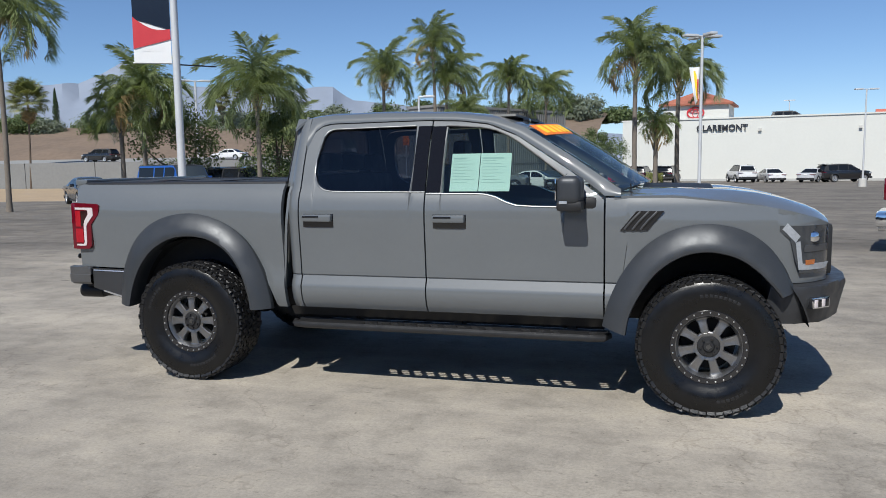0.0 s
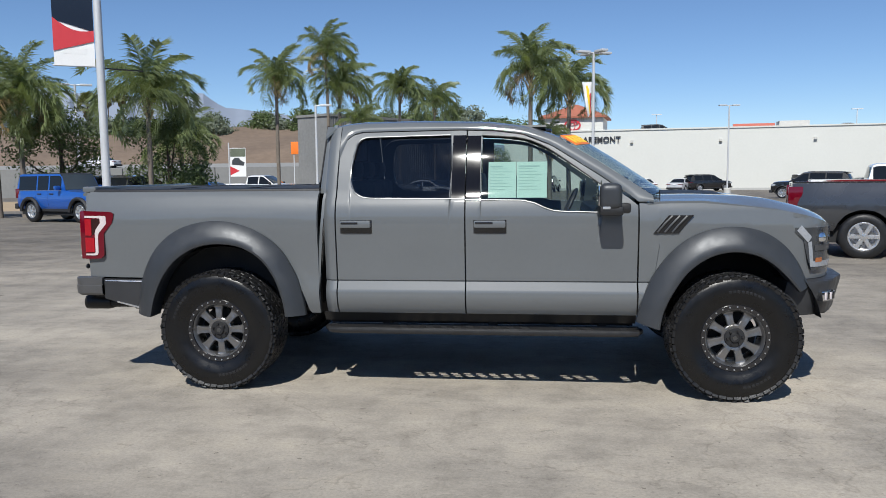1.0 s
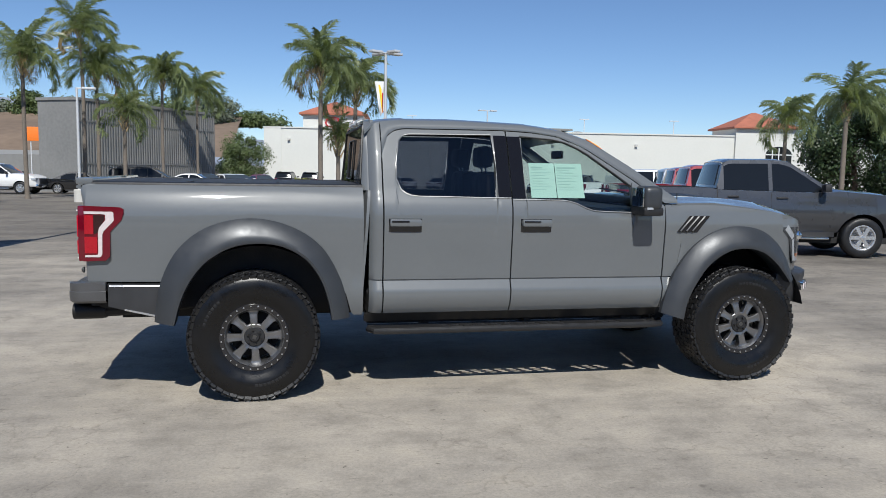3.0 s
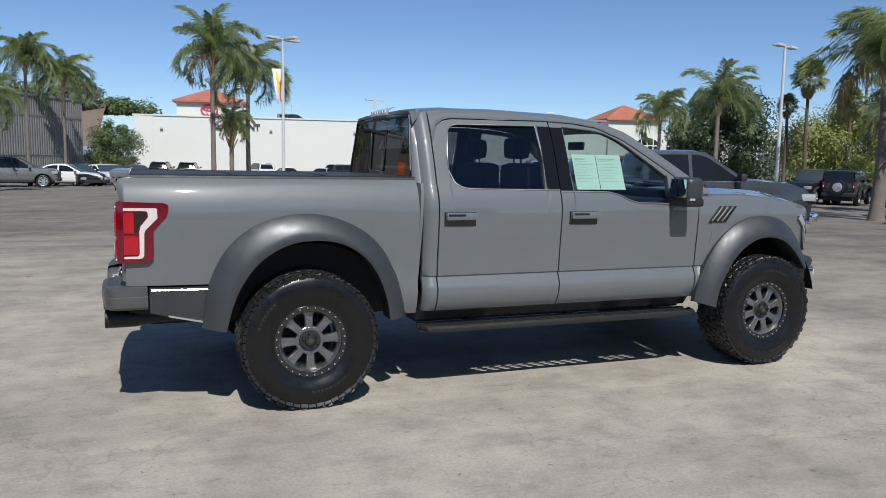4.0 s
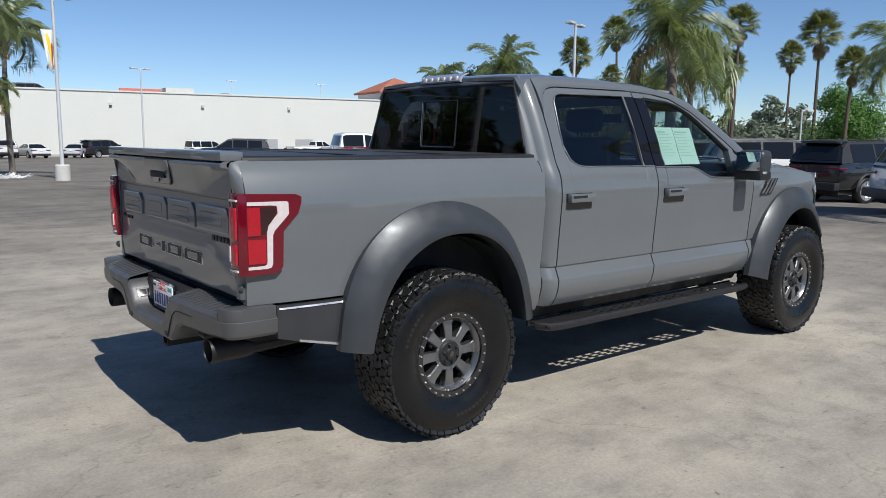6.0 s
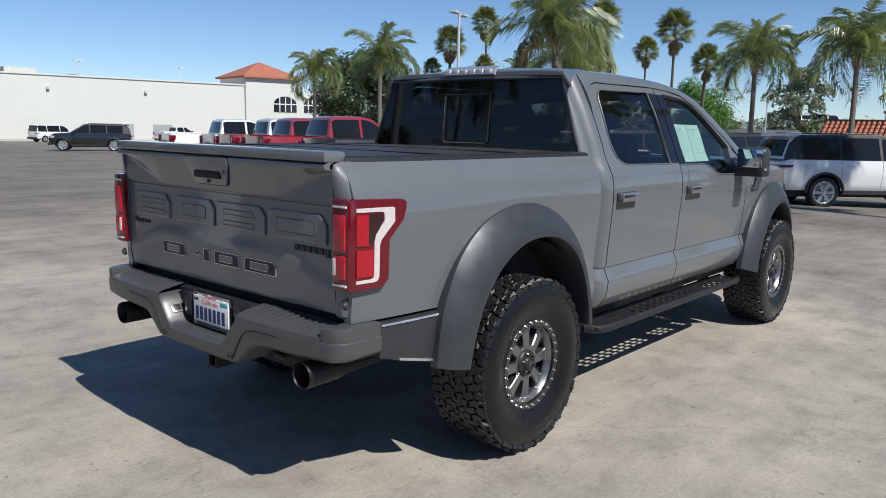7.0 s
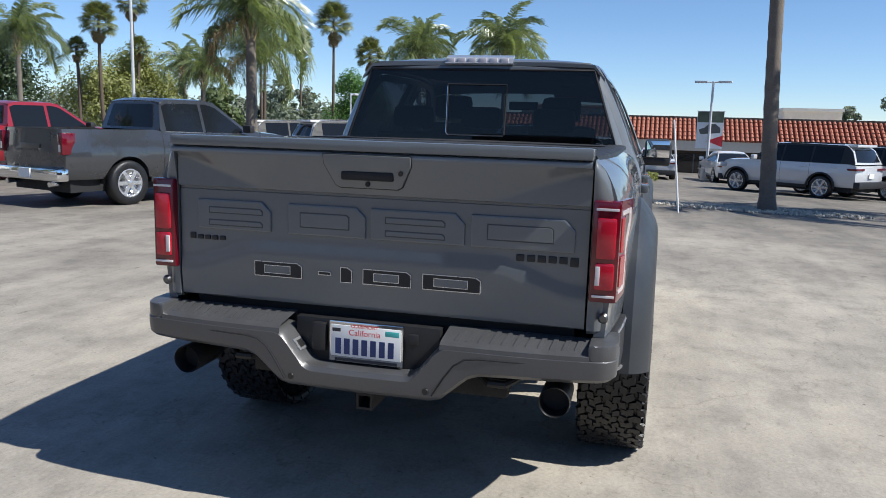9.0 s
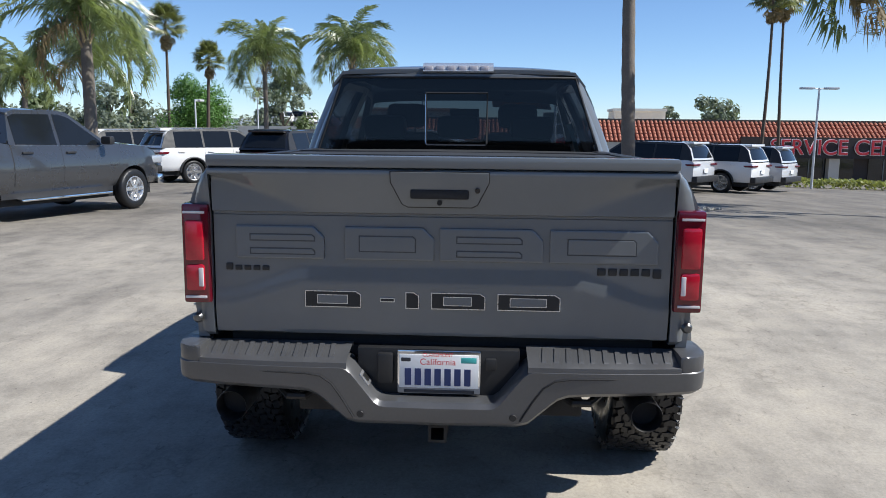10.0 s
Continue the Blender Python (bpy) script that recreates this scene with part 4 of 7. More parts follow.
        part("bumper_cap", prism(bmesh.new(), cap if side > 0 else cap[::-1], "z", 0.780, 0.843, 0.011), BUMPER, bump, "rounded bumper corner cap")
        for y, z in ((0.835, 0.745), (0.275, 0.612)):
            part("park_sensor", revolve([(0.0, -0.003), (0.012, -0.003), (0.0135, 0.0), (0.0, 0.0)], 14), PLASTIC, bump).matrix_basis = Matrix.Translation((-1.207 + 0.03 * (y > 0.5), side * y, z)) @ Matrix.Rotation(radians(-90), 4, "Z")
    part("notch_back", boxed(-1.10, -1.06, -0.30, 0.30, 0.64, 0.83, 0.004), PLASTIC, bump, "black plate recess")
    part("socket_box", boxed(-1.125, -1.09, 0.165, 0.225, 0.70, 0.815, 0.012), PLASTIC, bump, "trailer socket cover")
    part("plate_lamp", boxed(-1.115, -1.09, -0.215, -0.175, 0.755, 0.80, 0.008), PLASTIC, bump)
    on_slope = Matrix.Translation((-1.142, 0.267, 0.727)) @ Matrix.Rotation(radians(51.5), 4, "X")
    em = part("step_emblem", boxed(-0.030, 0.030, -0.027, 0.027, -0.002, 0.005, 0.002, m=on_slope), ALLOY, bump, "small square emblem frame")
    part("emblem_face", boxed(-0.018, 0.018, -0.016, 0.016, 0.005, 0.008, 0.001, m=on_slope), STEEL, em)
    # hidden dark block, added to stop sun leaking between bumper and tailgate
    part("bumper_light_block", boxed(-1.075, -0.90, -0.88, 0.88, 0.655, 0.800), DARK, truck, smooth=False)
    # number plate: frame, white plate, plain bars for its characters
    pl = part("number_plate", boxed(-1.128, -1.112, -0.158, 0.150, 0.665, 0.830, 0.006), CHROME, truck, "white number plate in a silver dealer frame")
    pl.matrix_basis = Matrix.Translation((-0.024, 0, -0.020))
    part("plate_face", boxed(-1.131, -1.126, -0.150, 0.142, 0.688, 0.815, 0.002), WHITE, pl)
    for k in range(7):
        y = 0.122 - 0.0365 * k
        part("plate_bar", boxed(-1.1325, -1.130, y, y - 0.024, 0.698, 0.762, 0.0), BLUEINK, pl)
    words("California", 0.034, REDINK, pl, Matrix.Translation((-1.1315, 0.0, 0.787)) @ Euler((radians(90), 0, radians(-90))).to_matrix().to_4x4(), 0.0006)
    words("CLAREMONT", 0.019, REDINK, pl, Matrix.Translation((-1.1325, 0.0, 0.8135)) @ Euler((radians(90), 0, radians(-90))).to_matrix().to_4x4(), 0.0006)
    part("plate_bar", boxed(-1.1305, -1.128, 0.125, -0.135, 0.669, 0.680, 0.0), BLACKINK, pl)
    part("plate_tag", boxed(-1.1325, -1.130, -0.085, -0.142, 0.785, 0.806, 0.002), TEAL, pl, "teal year sticker")
    part("plate_tag", boxed(-1.1325, -1.130, 0.135, 0.100, 0.788, 0.802, 0.002), BLACKINK, pl)
    # hitch
    bm = bmesh.new()
    for a in ((-0.034, 0.034, 0.455, 0.465), (-0.034, 0.034, 0.513, 0.523), (-0.034, -0.024, 0.465, 0.513), (0.024, 0.034, 0.465, 0.513)):
        box(bm, -1.15, -0.90, *a)
    part("hitch_receiver", bm, DARK, truck, "black square hitch receiver", smooth=False)
    part("hitch_bar", boxed(-1.02, -0.94, -0.55, 0.55, 0.52, 0.60, 0.01), DARK, truck)

    # tonneau cover
    cover = part("bed_cover", sheet([[(x, y, 1.492 + 0.006 * (1 - (y / 0.82) ** 2)) for y in spread(-0.82, 0.82, 10)] for x in spread(-1.055, 0.735, 12)], 0.03, (0, 0, 1)), VINYL, truck, "black folding bed cover")
    for x in (-0.45, 0.15):
        part("cover_seam", boxed(x, x + 0.02, -0.81, 0.81, 1.494, 1.501, 0.003), PLASTIC, cover)
    part("bed_shadow_box", boxed(-1.04, 0.73, -0.80, 0.80, 0.62, 1.44), DARK, truck)

    # cab back, rear glass, roof
    back_x = lambda z: 0.745 + (z - 1.5) * 0.075
    def back_at(y, z):
        w = cab_w(0.8, z) - 0.035
        return (back_x(z) + 0.045 * (abs(y) / w) ** 8, y, z)
    part("cab_back", sheet([[back_at(u * (cab_w(0.8, z) - 0.033), z) for u in spread(-1, 1, 24)] for z in (0.70, 1.2, 1.40, 1.455)], 0.02, (-1, 0, 0)), PAINT, truck)
    frame_rows = [[back_at(u * (cab_w(0.8, z) - 0.033), z) for u in spread(-1, 1, 24)] for z in (1.925, 1.95, 1.968)]
    part("cab_back_header", sheet(frame_rows, 0.02, (-1, 0, 0)), PAINT, truck)
    gw = curve_of([(1.455, 0.845), (1.92, 0.690)])
    for side in (-1, 1):
        part("cab_back_post", sheet([[(back_x(z) + (0.797 - back_x(z)) * u ** 2.2, side * (gw(z) + (cab_w(0.8, z) - 0.045 - gw(z)) * u), z) for u in spread(0, 1, 8)] for z in spread(1.455, 1.925, 10)], 0.02, (-1, 0, 0)), PAINT, truck)
    rw = part("back_window", sheet([[(back_x(z) - 0.004, y * gw(z) / 0.845, z) for y in spread(-0.845, 0.845, 12)] for z in spread(1.457, 1.922, 8)]), GLASS_REAR, truck, "dark sliding rear window")
    part("slider_frame", pipe(bmesh.new(), [(back_x(z) - 0.010, y, z) for y, z in ((0.188, 1.83), (0.188, 1.535), (0.178, 1.525), (-0.165, 1.525), (-0.175, 1.535), (-0.175, 1.83), (0.188, 1.83))], 0.006, 6), PLASTIC, rw)
    part("slider_edge", pipe(bmesh.new(), [(back_x(z) - 0.0165, y, z) for y, z in ((0.19, 1.82), (0.19, 1.54), (0.18, 1.524), (-0.165, 1.524))], 0.0022, 5), CHROME, rw)
    gasket = [(back_x(z) - 0.006, s_ * gw(z), z) for s_, z in [(1, z) for z in spread(1.46, 1.92, 6)] + [(-1, z) for z in spread(1.92, 1.46, 6)]]
    part("window_gasket", pipe(bmesh.new(), gasket + gasket[:1], 0.008, 6), PLASTIC, rw)
    rows = []
    for x in spread(0.772, 2.52, 30):
        zr = RAIL(x)
        w = cab_w(x, zr)
        top = max(zr, 1.945 if x < 0.9 else zr) if x < 0.9 else zr
        rows.append([(x, u * w, (zr if abs(u) == 1 else top) + 0.036 * (1 - u * u) ** 0.5 * (1 if x > 0.85 else 0.6)) for u in spread(-1, 1, 24)])
    part("roof", sheet(rows, 0.02, (0, 0, 1)), PAINT, truck)
    edge = []
    for ex, ez in ((0.778, 1.921), (0.768, 1.928), (0.770, 1.942), (0.786, 1.958), (0.818, 1.975), (0.870, 1.990), (0.95, 2.002), (1.05, 2.009)):
        edge.append([(ex + 0.035 * abs(u) ** 6, u * (0.698 - 0.25 * max(0, ez - 1.95)), ez - 0.036 * (1 - (1 - min(1, u * u)) ** 0.5)) for u in spread(-1, 1, 32)])
    part("roof_edge", sheet(edge, 0.012, (-0.6, 0, 0.8)), PAINT, truck)
    bl = part("high_stop_lamp", sheet([[(back_x(1.95) - 0.026 + dx, y, z) for y in spread(-0.208, 0.208, 12)] for dx, z in ((0.0, 1.948), (-0.008, 1.956), (0.006, 1.984), (0.060, 2.008))], 0.02, (-1, 0, 0)), CLEARLENS, truck, "clear high stop lamp")
    for k in range(6):
        part("lamp_rib", boxed(0.746, 0.775, 0.195 - 0.066 * k, 0.150 - 0.066 * k, 1.957, 1.986, 0.002), WHITELENS, bl)
    for y in (-0.353, 0.353):
        part("roof_marker", boxed(2.38, 2.47, y - 0.035, y + 0.035, RAIL(2.42) + 0.018, RAIL(2.42) + 0.052, 0.012), GLOSSBLACK, truck, "small dark roof marker lamp")
    # windscreen
    rows = []
    for u in spread(0, 1, 12):
        x = 2.47 + (3.16 - 2.47) * u
        z, w = RAIL(x) + 0.004, cab_w(x, RAIL(x)) - 0.02
        rows.append([(x + 0.17 * (1 - v * v), v * w, z + 0.03 * (1 - v * v)) for v in spread(-1, 1, 14)])
    ws = part("windscreen", sheet(rows), GLASS_FRONT, truck, "raked clear windscreen with an orange price strip")
    pr = []
    for u in (0.04, 0.13, 0.21):
        x = 2.47 + 0.69 * u
        z, w = RAIL(x) + 0.008, cab_w(x, RAIL(x)) - 0.02
        pr.append([(x + 0.17 * (1 - v * v), v * w, z + 0.03 * (1 - v * v)) for v in spread(-0.92, -0.30, 8)])
    strip = part("price_strip", sheet(pr, 0.003, (0.5, 0, 0.8)), ORANGE, ws, "orange price strip with yellow figures")
    for v0 in (-0.86, -0.74, -0.62, -0.50, -0.38):
        bar = []
        for u in (0.065, 0.125, 0.185):
            x = 2.47 + 0.69 * u
            z, w = RAIL(x) + 0.0115, cab_w(x, RAIL(x)) - 0.02
            bar.append([(x + 0.17 * (1 - v * v), v * w, z + 0.03 * (1 - v * v)) for v in (v0, v0 + 0.075)])
        part("price_bar", sheet(bar, 0.002, (0.5, 0, 0.8)), YELLOW, strip)
    # bonnet
    rows = []
    hz = curve_of([(3.12, 1.395), (3.2, 1.405), (3.5, 1.408), (3.86, 1.395), (4.0, 1.378), (4.2, 1.340), (4.36, 1.296), (4.43, 1.250)])
    fz = curve_of([(3.065, 1.372), (3.2, 1.385), (3.5, 1.388), (3.8, 1.352), (4.0, 1.325), (4.2, 1.282), (4.35, 1.238), (4.43, 1.200)])
    for x in spread(3.12, 4.43, 22):
        w = cab_w(x, 1.30) - 0.11 * 0.1 - 0.35 * max(0, fz(x) - 1.33) - (3.0 * max(0, x - 4.12) ** 2.2)
        row = []
        for v in spread(-1, 1, 20):
            dome = 0.015 if 0.18 < abs(v) < 0.72 else 0.0
            if abs(v) == 1:
                zz = fz(x)
            else:
                zz = fz(x) + (hz(x) - fz(x)) * (1 - abs(v) ** 6) + dome * min(1, (x - 3.1) / 0.15) * min(1, max(0, (4.35 - x) / 0.3))
            row.append((x, v * w, zz))
        rows.append(row)
    part("bonnet", sheet(rows, 0.03, (0, 0, 1)), PAINT, truck, "grey bonnet with two raised ridges")
    part("bonnet_scoop", sheet([[(x, y, hz(x) + 0.033 - 0.02 * abs(y) / 0.5) for y in spread(-0.50, 0.50, 8)] for x in spread(3.28, 3.75, 6)], 0.012, (0, 0, 1)), PLASTIC, truck, "black bonnet vent insert")
    part("cowl", boxed(3.05, 3.24, -0.80, 0.80, 1.34, 1.405, 0.02), PLASTIC, truck, "black cowl panel")
    for y0 in (-0.62, 0.05):
        part("wiper", pipe(bmesh.new(), [(3.20, y0, 1.42), (3.24, y0 + 0.05, 1.435), (3.20, y0 + 0.55, 1.455)], 0.008, 6), PLASTIC, truck)
    # front end
    part("grille", boxed(4.33, 4.450, -0.60, 0.60, 0.82, 1.19, 0.03), PLASTIC, truck, "black grille")
    part("grille_face", boxed(4.40, 4.500, -0.48, 0.48, 0.84, 1.18, 0.03), PLASTIC, truck)
    fb = part("front_bumper", prism(bmesh.new(), [(4.06, -0.97), (4.15, -0.99), (4.27, -0.965), (4.36, -0.91), (4.42, -0.83), (4.50, -0.68), (4.575, -0.54), (4.60, -0.3), (4.60, 0.3), (4.575, 0.54), (4.50, 0.68), (4.42, 0.83), (4.36, 0.91), (4.27, 0.965), (4.15, 0.99), (4.06, 0.97), (4.06, 0.6), (4.06, -0.6)], "z", 0.585, 0.835, 0.03), DARKBUMPER, truck, "dark grey front bumper")
    for v in fb.data.vertices:
        if v.co.z < 0.66:
            v.co.x -= 0.04
            v.co.y *= 0.97
    part("skid_plate", prism(bmesh.new(), [(4.45, 0.60), (4.15, 0.50), (3.6, 0.46), (3.6, 0.49), (4.1, 0.55), (4.40, 0.62)], "y", -0.45, 0.45), STEEL, truck)
    for side in (-1, 1):
        fog = part("fog_lamp", boxed(4.28, 4.44, side * 0.90, side * 0.947, 0.69, 0.76, 0.008, m=Matrix.Translation((4.352, side * 0.898, 0.725)) @ Matrix.Rotation(side * -0.78, 4, "Z") @ Matrix.Translation((-4.36, side * -0.925, -0.725))), CHROME, truck, "fog lamp with four small lights")
        for k in range(4):
            part("fog_light", boxed(4.295 + 0.034 * k, 4.322 + 0.034 * k, side * 0.943, side * 0.952, 0.70, 0.748, 0.003, m=Matrix.Translation((4.352, side * 0.898, 0.725)) @ Matrix.Rotation(side * -0.78, 4, "Z") @ Matrix.Translation((-4.36, side * -0.925, -0.725))), GLOSSBLACK if k % 2 else WHITELENS, fog)
    part("radio_aerial", pipe(bmesh.new(), [(3.22, -0.86, 1.385), (3.215, -0.865, 1.46)], 0.004, 6), PLASTIC, truck)
    # chassis
    bm = bmesh.new()
    for y in (-0.46, 0.46):
        box(bm, -0.95, 4.05, y - 0.05, y + 0.05, 0.50, 0.66)
    box(bm, 0.80, 3.05, -0.88, 0.88, 0.55, 0.62)
    box(bm, 0.95, 2.95, -0.44, 0.44, 0.40, 0.56)
    box(bm, 3.3, 4.15, -0.58, 0.58, 0.62, 1.18)
    part("chassis", bm, DARK, truck, "black chassis and floor pan", smooth=False)
    bm = bmesh.new()
    tube(bm, (0, -0.78, 0.46), (0, 0.78, 0.46), 0.055)
    bmesh.ops.create_uvsphere(bm, u_segments=16, v_segments=10, radius=0.15, matrix=Matrix.Translation((0, 0.05, 0.46)))
    tube(bm, (3.71, -0.78, 0.46), (3.71, 0.78, 0.46), 0.045)
    part("axles", bm, DARK, truck)
    part("spare_tyre", revolve([(0.18, -0.11), (0.33, -0.12), (0.40, -0.06), (0.40, 0.06), (0.33, 0.12), (0.18, 0.11)], 32, "z", closed=True), RUBBER, truck).matrix_basis = Matrix.Translation((-0.48, 0.0, 0.60))
    part("muffler", pipe(bmesh.new(), [(0.6, 0.30, 0.52), (0.2, 0.36, 0.62), (-0.25, 0.62, 0.66), (-0.6, 0.755, 0.62), (-1.03, 0.755, 0.60)], 0.045, 10), DARK, truck)
    part("muffler", pipe(bmesh.new(), [(0.6, -0.30, 0.52), (0.2, -0.36, 0.62), (-0.25, -0.62, 0.66), (-0.6, -0.755, 0.62), (-1.03, -0.755, 0.60)], 0.045, 10), DARK, truck)
    for side in (-1, 1):
        part("shock_absorber", tube(bmesh.new(), (-0.12, side * 0.60, 0.42), (-0.20, side * 0.62, 0.95), 0.04), STEEL, truck)
    # cabin
    part("dashboard", boxed(2.75, 3.10, -0.80, 0.80, 1.0, 1.33, 0.06), SEAT, truck, "dark dashboard")
    part("cabin_floor", boxed(0.80, 3.0, -0.90, 0.90, 0.62, 0.70), SEAT, truck)
    part("headliner", boxed(0.83, 2.42, -0.64, 0.64, 1.93, 1.945), mat("grey_headliner", (0.22, 0.22, 0.21), 0.9), truck)
    for y in (-0.40, 0.40):
        s_ = part("front_seat", boxed(1.85, 2.40, y - 0.26, y + 0.26, 0.90, 1.10, 0.06), SEAT, truck, "dark leather front seat")
        part("backrest", boxed(1.72, 1.90, y - 0.25, y + 0.25, 1.02, 1.60, 0.07), SEAT, s_)
        part("headrest", boxed(1.70, 1.82, y - 0.14, y + 0.14, 1.63, 1.80, 0.05), SEAT, s_)
        for q in (-0.06, 0.06):
            part("headrest_post", tube(bmesh.new(), (1.78, y + q, 1.56), (1.76, y + q, 1.68), 0.008), CHROME, s_)
    bench = part("rear_bench", boxed(0.98, 1.45, -0.70, 0.70, 0.92, 1.10, 0.06), SEAT, truck, "dark leather rear bench")
    part("backrest", boxed(0.84, 1.02, -0.70, 0.70, 1.02, 1.54, 0.06), SEAT, bench)
    for y in (-0.45, 0.0, 0.45):
        part("headrest", boxed(0.85, 0.97, y - 0.13, y + 0.13, 1.56, 1.70, 0.045), SEAT, bench)
    wheel = part("steering_wheel", revolve([(0.185 + 0.016 * math.cos(a), 0.016 * math.sin(a)) for a in (2 * math.pi * i / 8 for i in range(8))], 32, "z", closed=True), SEAT, truck, "dark steering wheel")
    wheel.matrix_basis = Matrix.Translation((2.62, 0.40, 1.27)) @ Matrix.Rotation(radians(-65), 4, "Y")
    part("wheel_spoke", boxed(-0.18, 0.18, -0.025, 0.025, -0.012, 0.012, 0.005), SEAT, wheel)
    part("inner_mirror", boxed(2.52, 2.55, -0.12, 0.12, 1.72, 1.79, 0.012), PLASTIC, truck)
    # papers taped inside the passenger window
    for xa, xb in ((2.005, 2.205), (2.21, 2.425)):
        pg = part("window_paper", flank(spread(xa, xb, 4), lambda x: 1.415 - 0.0 * x, lambda x: 1.672, 4, -1, lambda x, z: cab_w(x, z) - 0.028, 0.0008), PAPER, truck, "pale green printed window form")
        for k in range(11):
            z = 1.645 - 0.021 * k
            wd = (xb - xa) * (0.45 + 0.4 * ((k * 7 + (3 if xa > 2.1 else 0)) % 5) / 5)
            hgt = 0.012 if k == 0 else 0.004
            part("text_bar", flank([xa + 0.015, xa + 0.015 + wd], lambda x: z - hgt, lambda x: z, 1, -1, lambda x, zz: cab_w(x, zz) - 0.0265, 0.0004), PRINT, pg)
    return truck


grey_pickup()


# ---- buildings and distance ----
STUCCO = mat("white_stucco", (0.61, 0.61, 0.57), 0.85, 0, 0.03, 0.4, bump=0.1, bscale=30)
CREAM = mat("cream_stucco", (0.62, 0.56, 0.47), 0.85, 0, 0.06, 0.6, bump=0.1, bscale=30)
TILE = mat("red_clay_tile", (0.36, 0.128, 0.078), 0.75, 0, 0.30, 1.4, bump=0.1)
# darkened copy of TILE: shade between the courses, put into the colour
TILE_SHADE = mat("shaded_clay_tile", (0.20, 0.055, 0.035), 0.85, 0, 0.2, 2)
CORRUGATED = mat("grey_corrugated_sheet", (0.215, 0.215, 0.21), 0.65, 0.1, 0.16, 0.5)
BROWNWALL = mat("dark_brown_wall", (0.060, 0.046, 0.040), 0.8, 0, 0.2, 0.8)
SIGNBROWN = mat("sign_band_brown", (0.030, 0.020, 0.018), 0.6, 0, 0.1, 2)
CONCRETE = mat("pale_concrete", (0.52, 0.51, 0.48), 0.85, 0, 0.10, 2.5, bump=0.15, bscale=40)
ROADWALL = mat("grey_barrier", (0.20, 0.20, 0.195), 0.85, 0, 0.10, 0.3)
DIRT = mat("dry_brown_earth", (0.17, 0.125, 0.090), 0.95, 0, 0.22, 0.12, bump=0.3, bscale=2)
TANSOIL = mat("tan_soil", (0.36, 0.27, 0.17), 0.95, 0, 0.15, 0.4, bump=0.3, bscale=6)
# blue-grey base colour carries the haze of distance
MOUNTAIN = mat("haze_tinted_mountain", (0.215, 0.250, 0.315), 1.0, 0, 0.05, 0.002)
BLADE = leaf_mat("palm_leaf", (0.215, 0.255, 0.120), 0.38, 0.28, 3.0, 0.35)
BLADE_DRY = leaf_mat("dry_palm_leaf", (0.30, 0.22, 0.11), 0.3, 0.6)
FANLEAF = leaf_mat("fan_palm_leaf", (0.165, 0.180, 0.066), 0.35, 0.38, 3.0, 0.35)
BARK = mat("palm_bark", (0.165, 0.140, 0.115), 0.9, 0, 0.28, 3.0, bump=0.5, bscale=18)
BARK_BROWN = mat("brown_bark", (0.10, 0.075, 0.055), 0.9, 0, 0.3, 4, bump=0.5, bscale=20)
BOOT = mat("palm_boot", (0.36, 0.27, 0.15), 0.8, 0, 0.35, 9, bump=0.4, bscale=20)
LEAF_DARK = leaf_mat("dark_green_leaf", (0.040, 0.066, 0.024), 0.25, 0.45)
LEAF_MID = leaf_mat("green_leaf", (0.100, 0.135, 0.048), 0.3, 0.5)
LEAF_YELLOW = leaf_mat("yellow_green_leaf", (0.25, 0.265, 0.085), 0.35, 0.5)
LEAF_BRIGHT = leaf_mat("bright_green_leaf", (0.09, 0.19, 0.035), 0.35, 0.5)
# leaf green paled and greyed: distance haze mixed into the colour
LEAF_FAR = leaf_mat("haze_paled_leaf", (0.165, 0.192, 0.140), 0.3, 0.7)
POLE = mat("galvanised_pole", (0.58, 0.59, 0.60), 0.45, 0.2, 0.06, 3)
PEBBLE = mat("pale_pebbles", (0.50, 0.45, 0.37), 0.85, 0, 0.3, 6)


def hip_roof(name, w, d, rise, material, parent, m, over=0.5):
    bm = bmesh.new()
    a, b = w / 2 + over, d / 2 + over
    base = [bm.verts.new(p) for p in ((-a, -b, 0), (a, -b, 0), (a, b, 0), (-a, b, 0))]
    low = [bm.verts.new((p.co.x, p.co.y, -0.22)) for p in base]
    k = max(0.2, a - b)
    r = [bm.verts.new((-k if a > b else -0.2, 0, rise)), bm.verts.new((k if a > b else 0.2, 0, rise))]
    bm.faces.new((base[0], base[1], r[1], r[0]))
    bm.faces.new((base[1], base[2], r[1]))
    bm.faces.new((base[2], base[3], r[0], r[1]))
    bm.faces.new((base[3], base[0], r[0]))
    for i in range(4):
        bm.faces.new((low[i], low[(i + 1) % 4], base[(i + 1) % 4], base[i]))
    bm.faces.new(low[::-1])
    ob = part(name, bm, material, parent, "red clay tile hip roof", smooth=False)
    ob.matrix_basis = m
    return ob


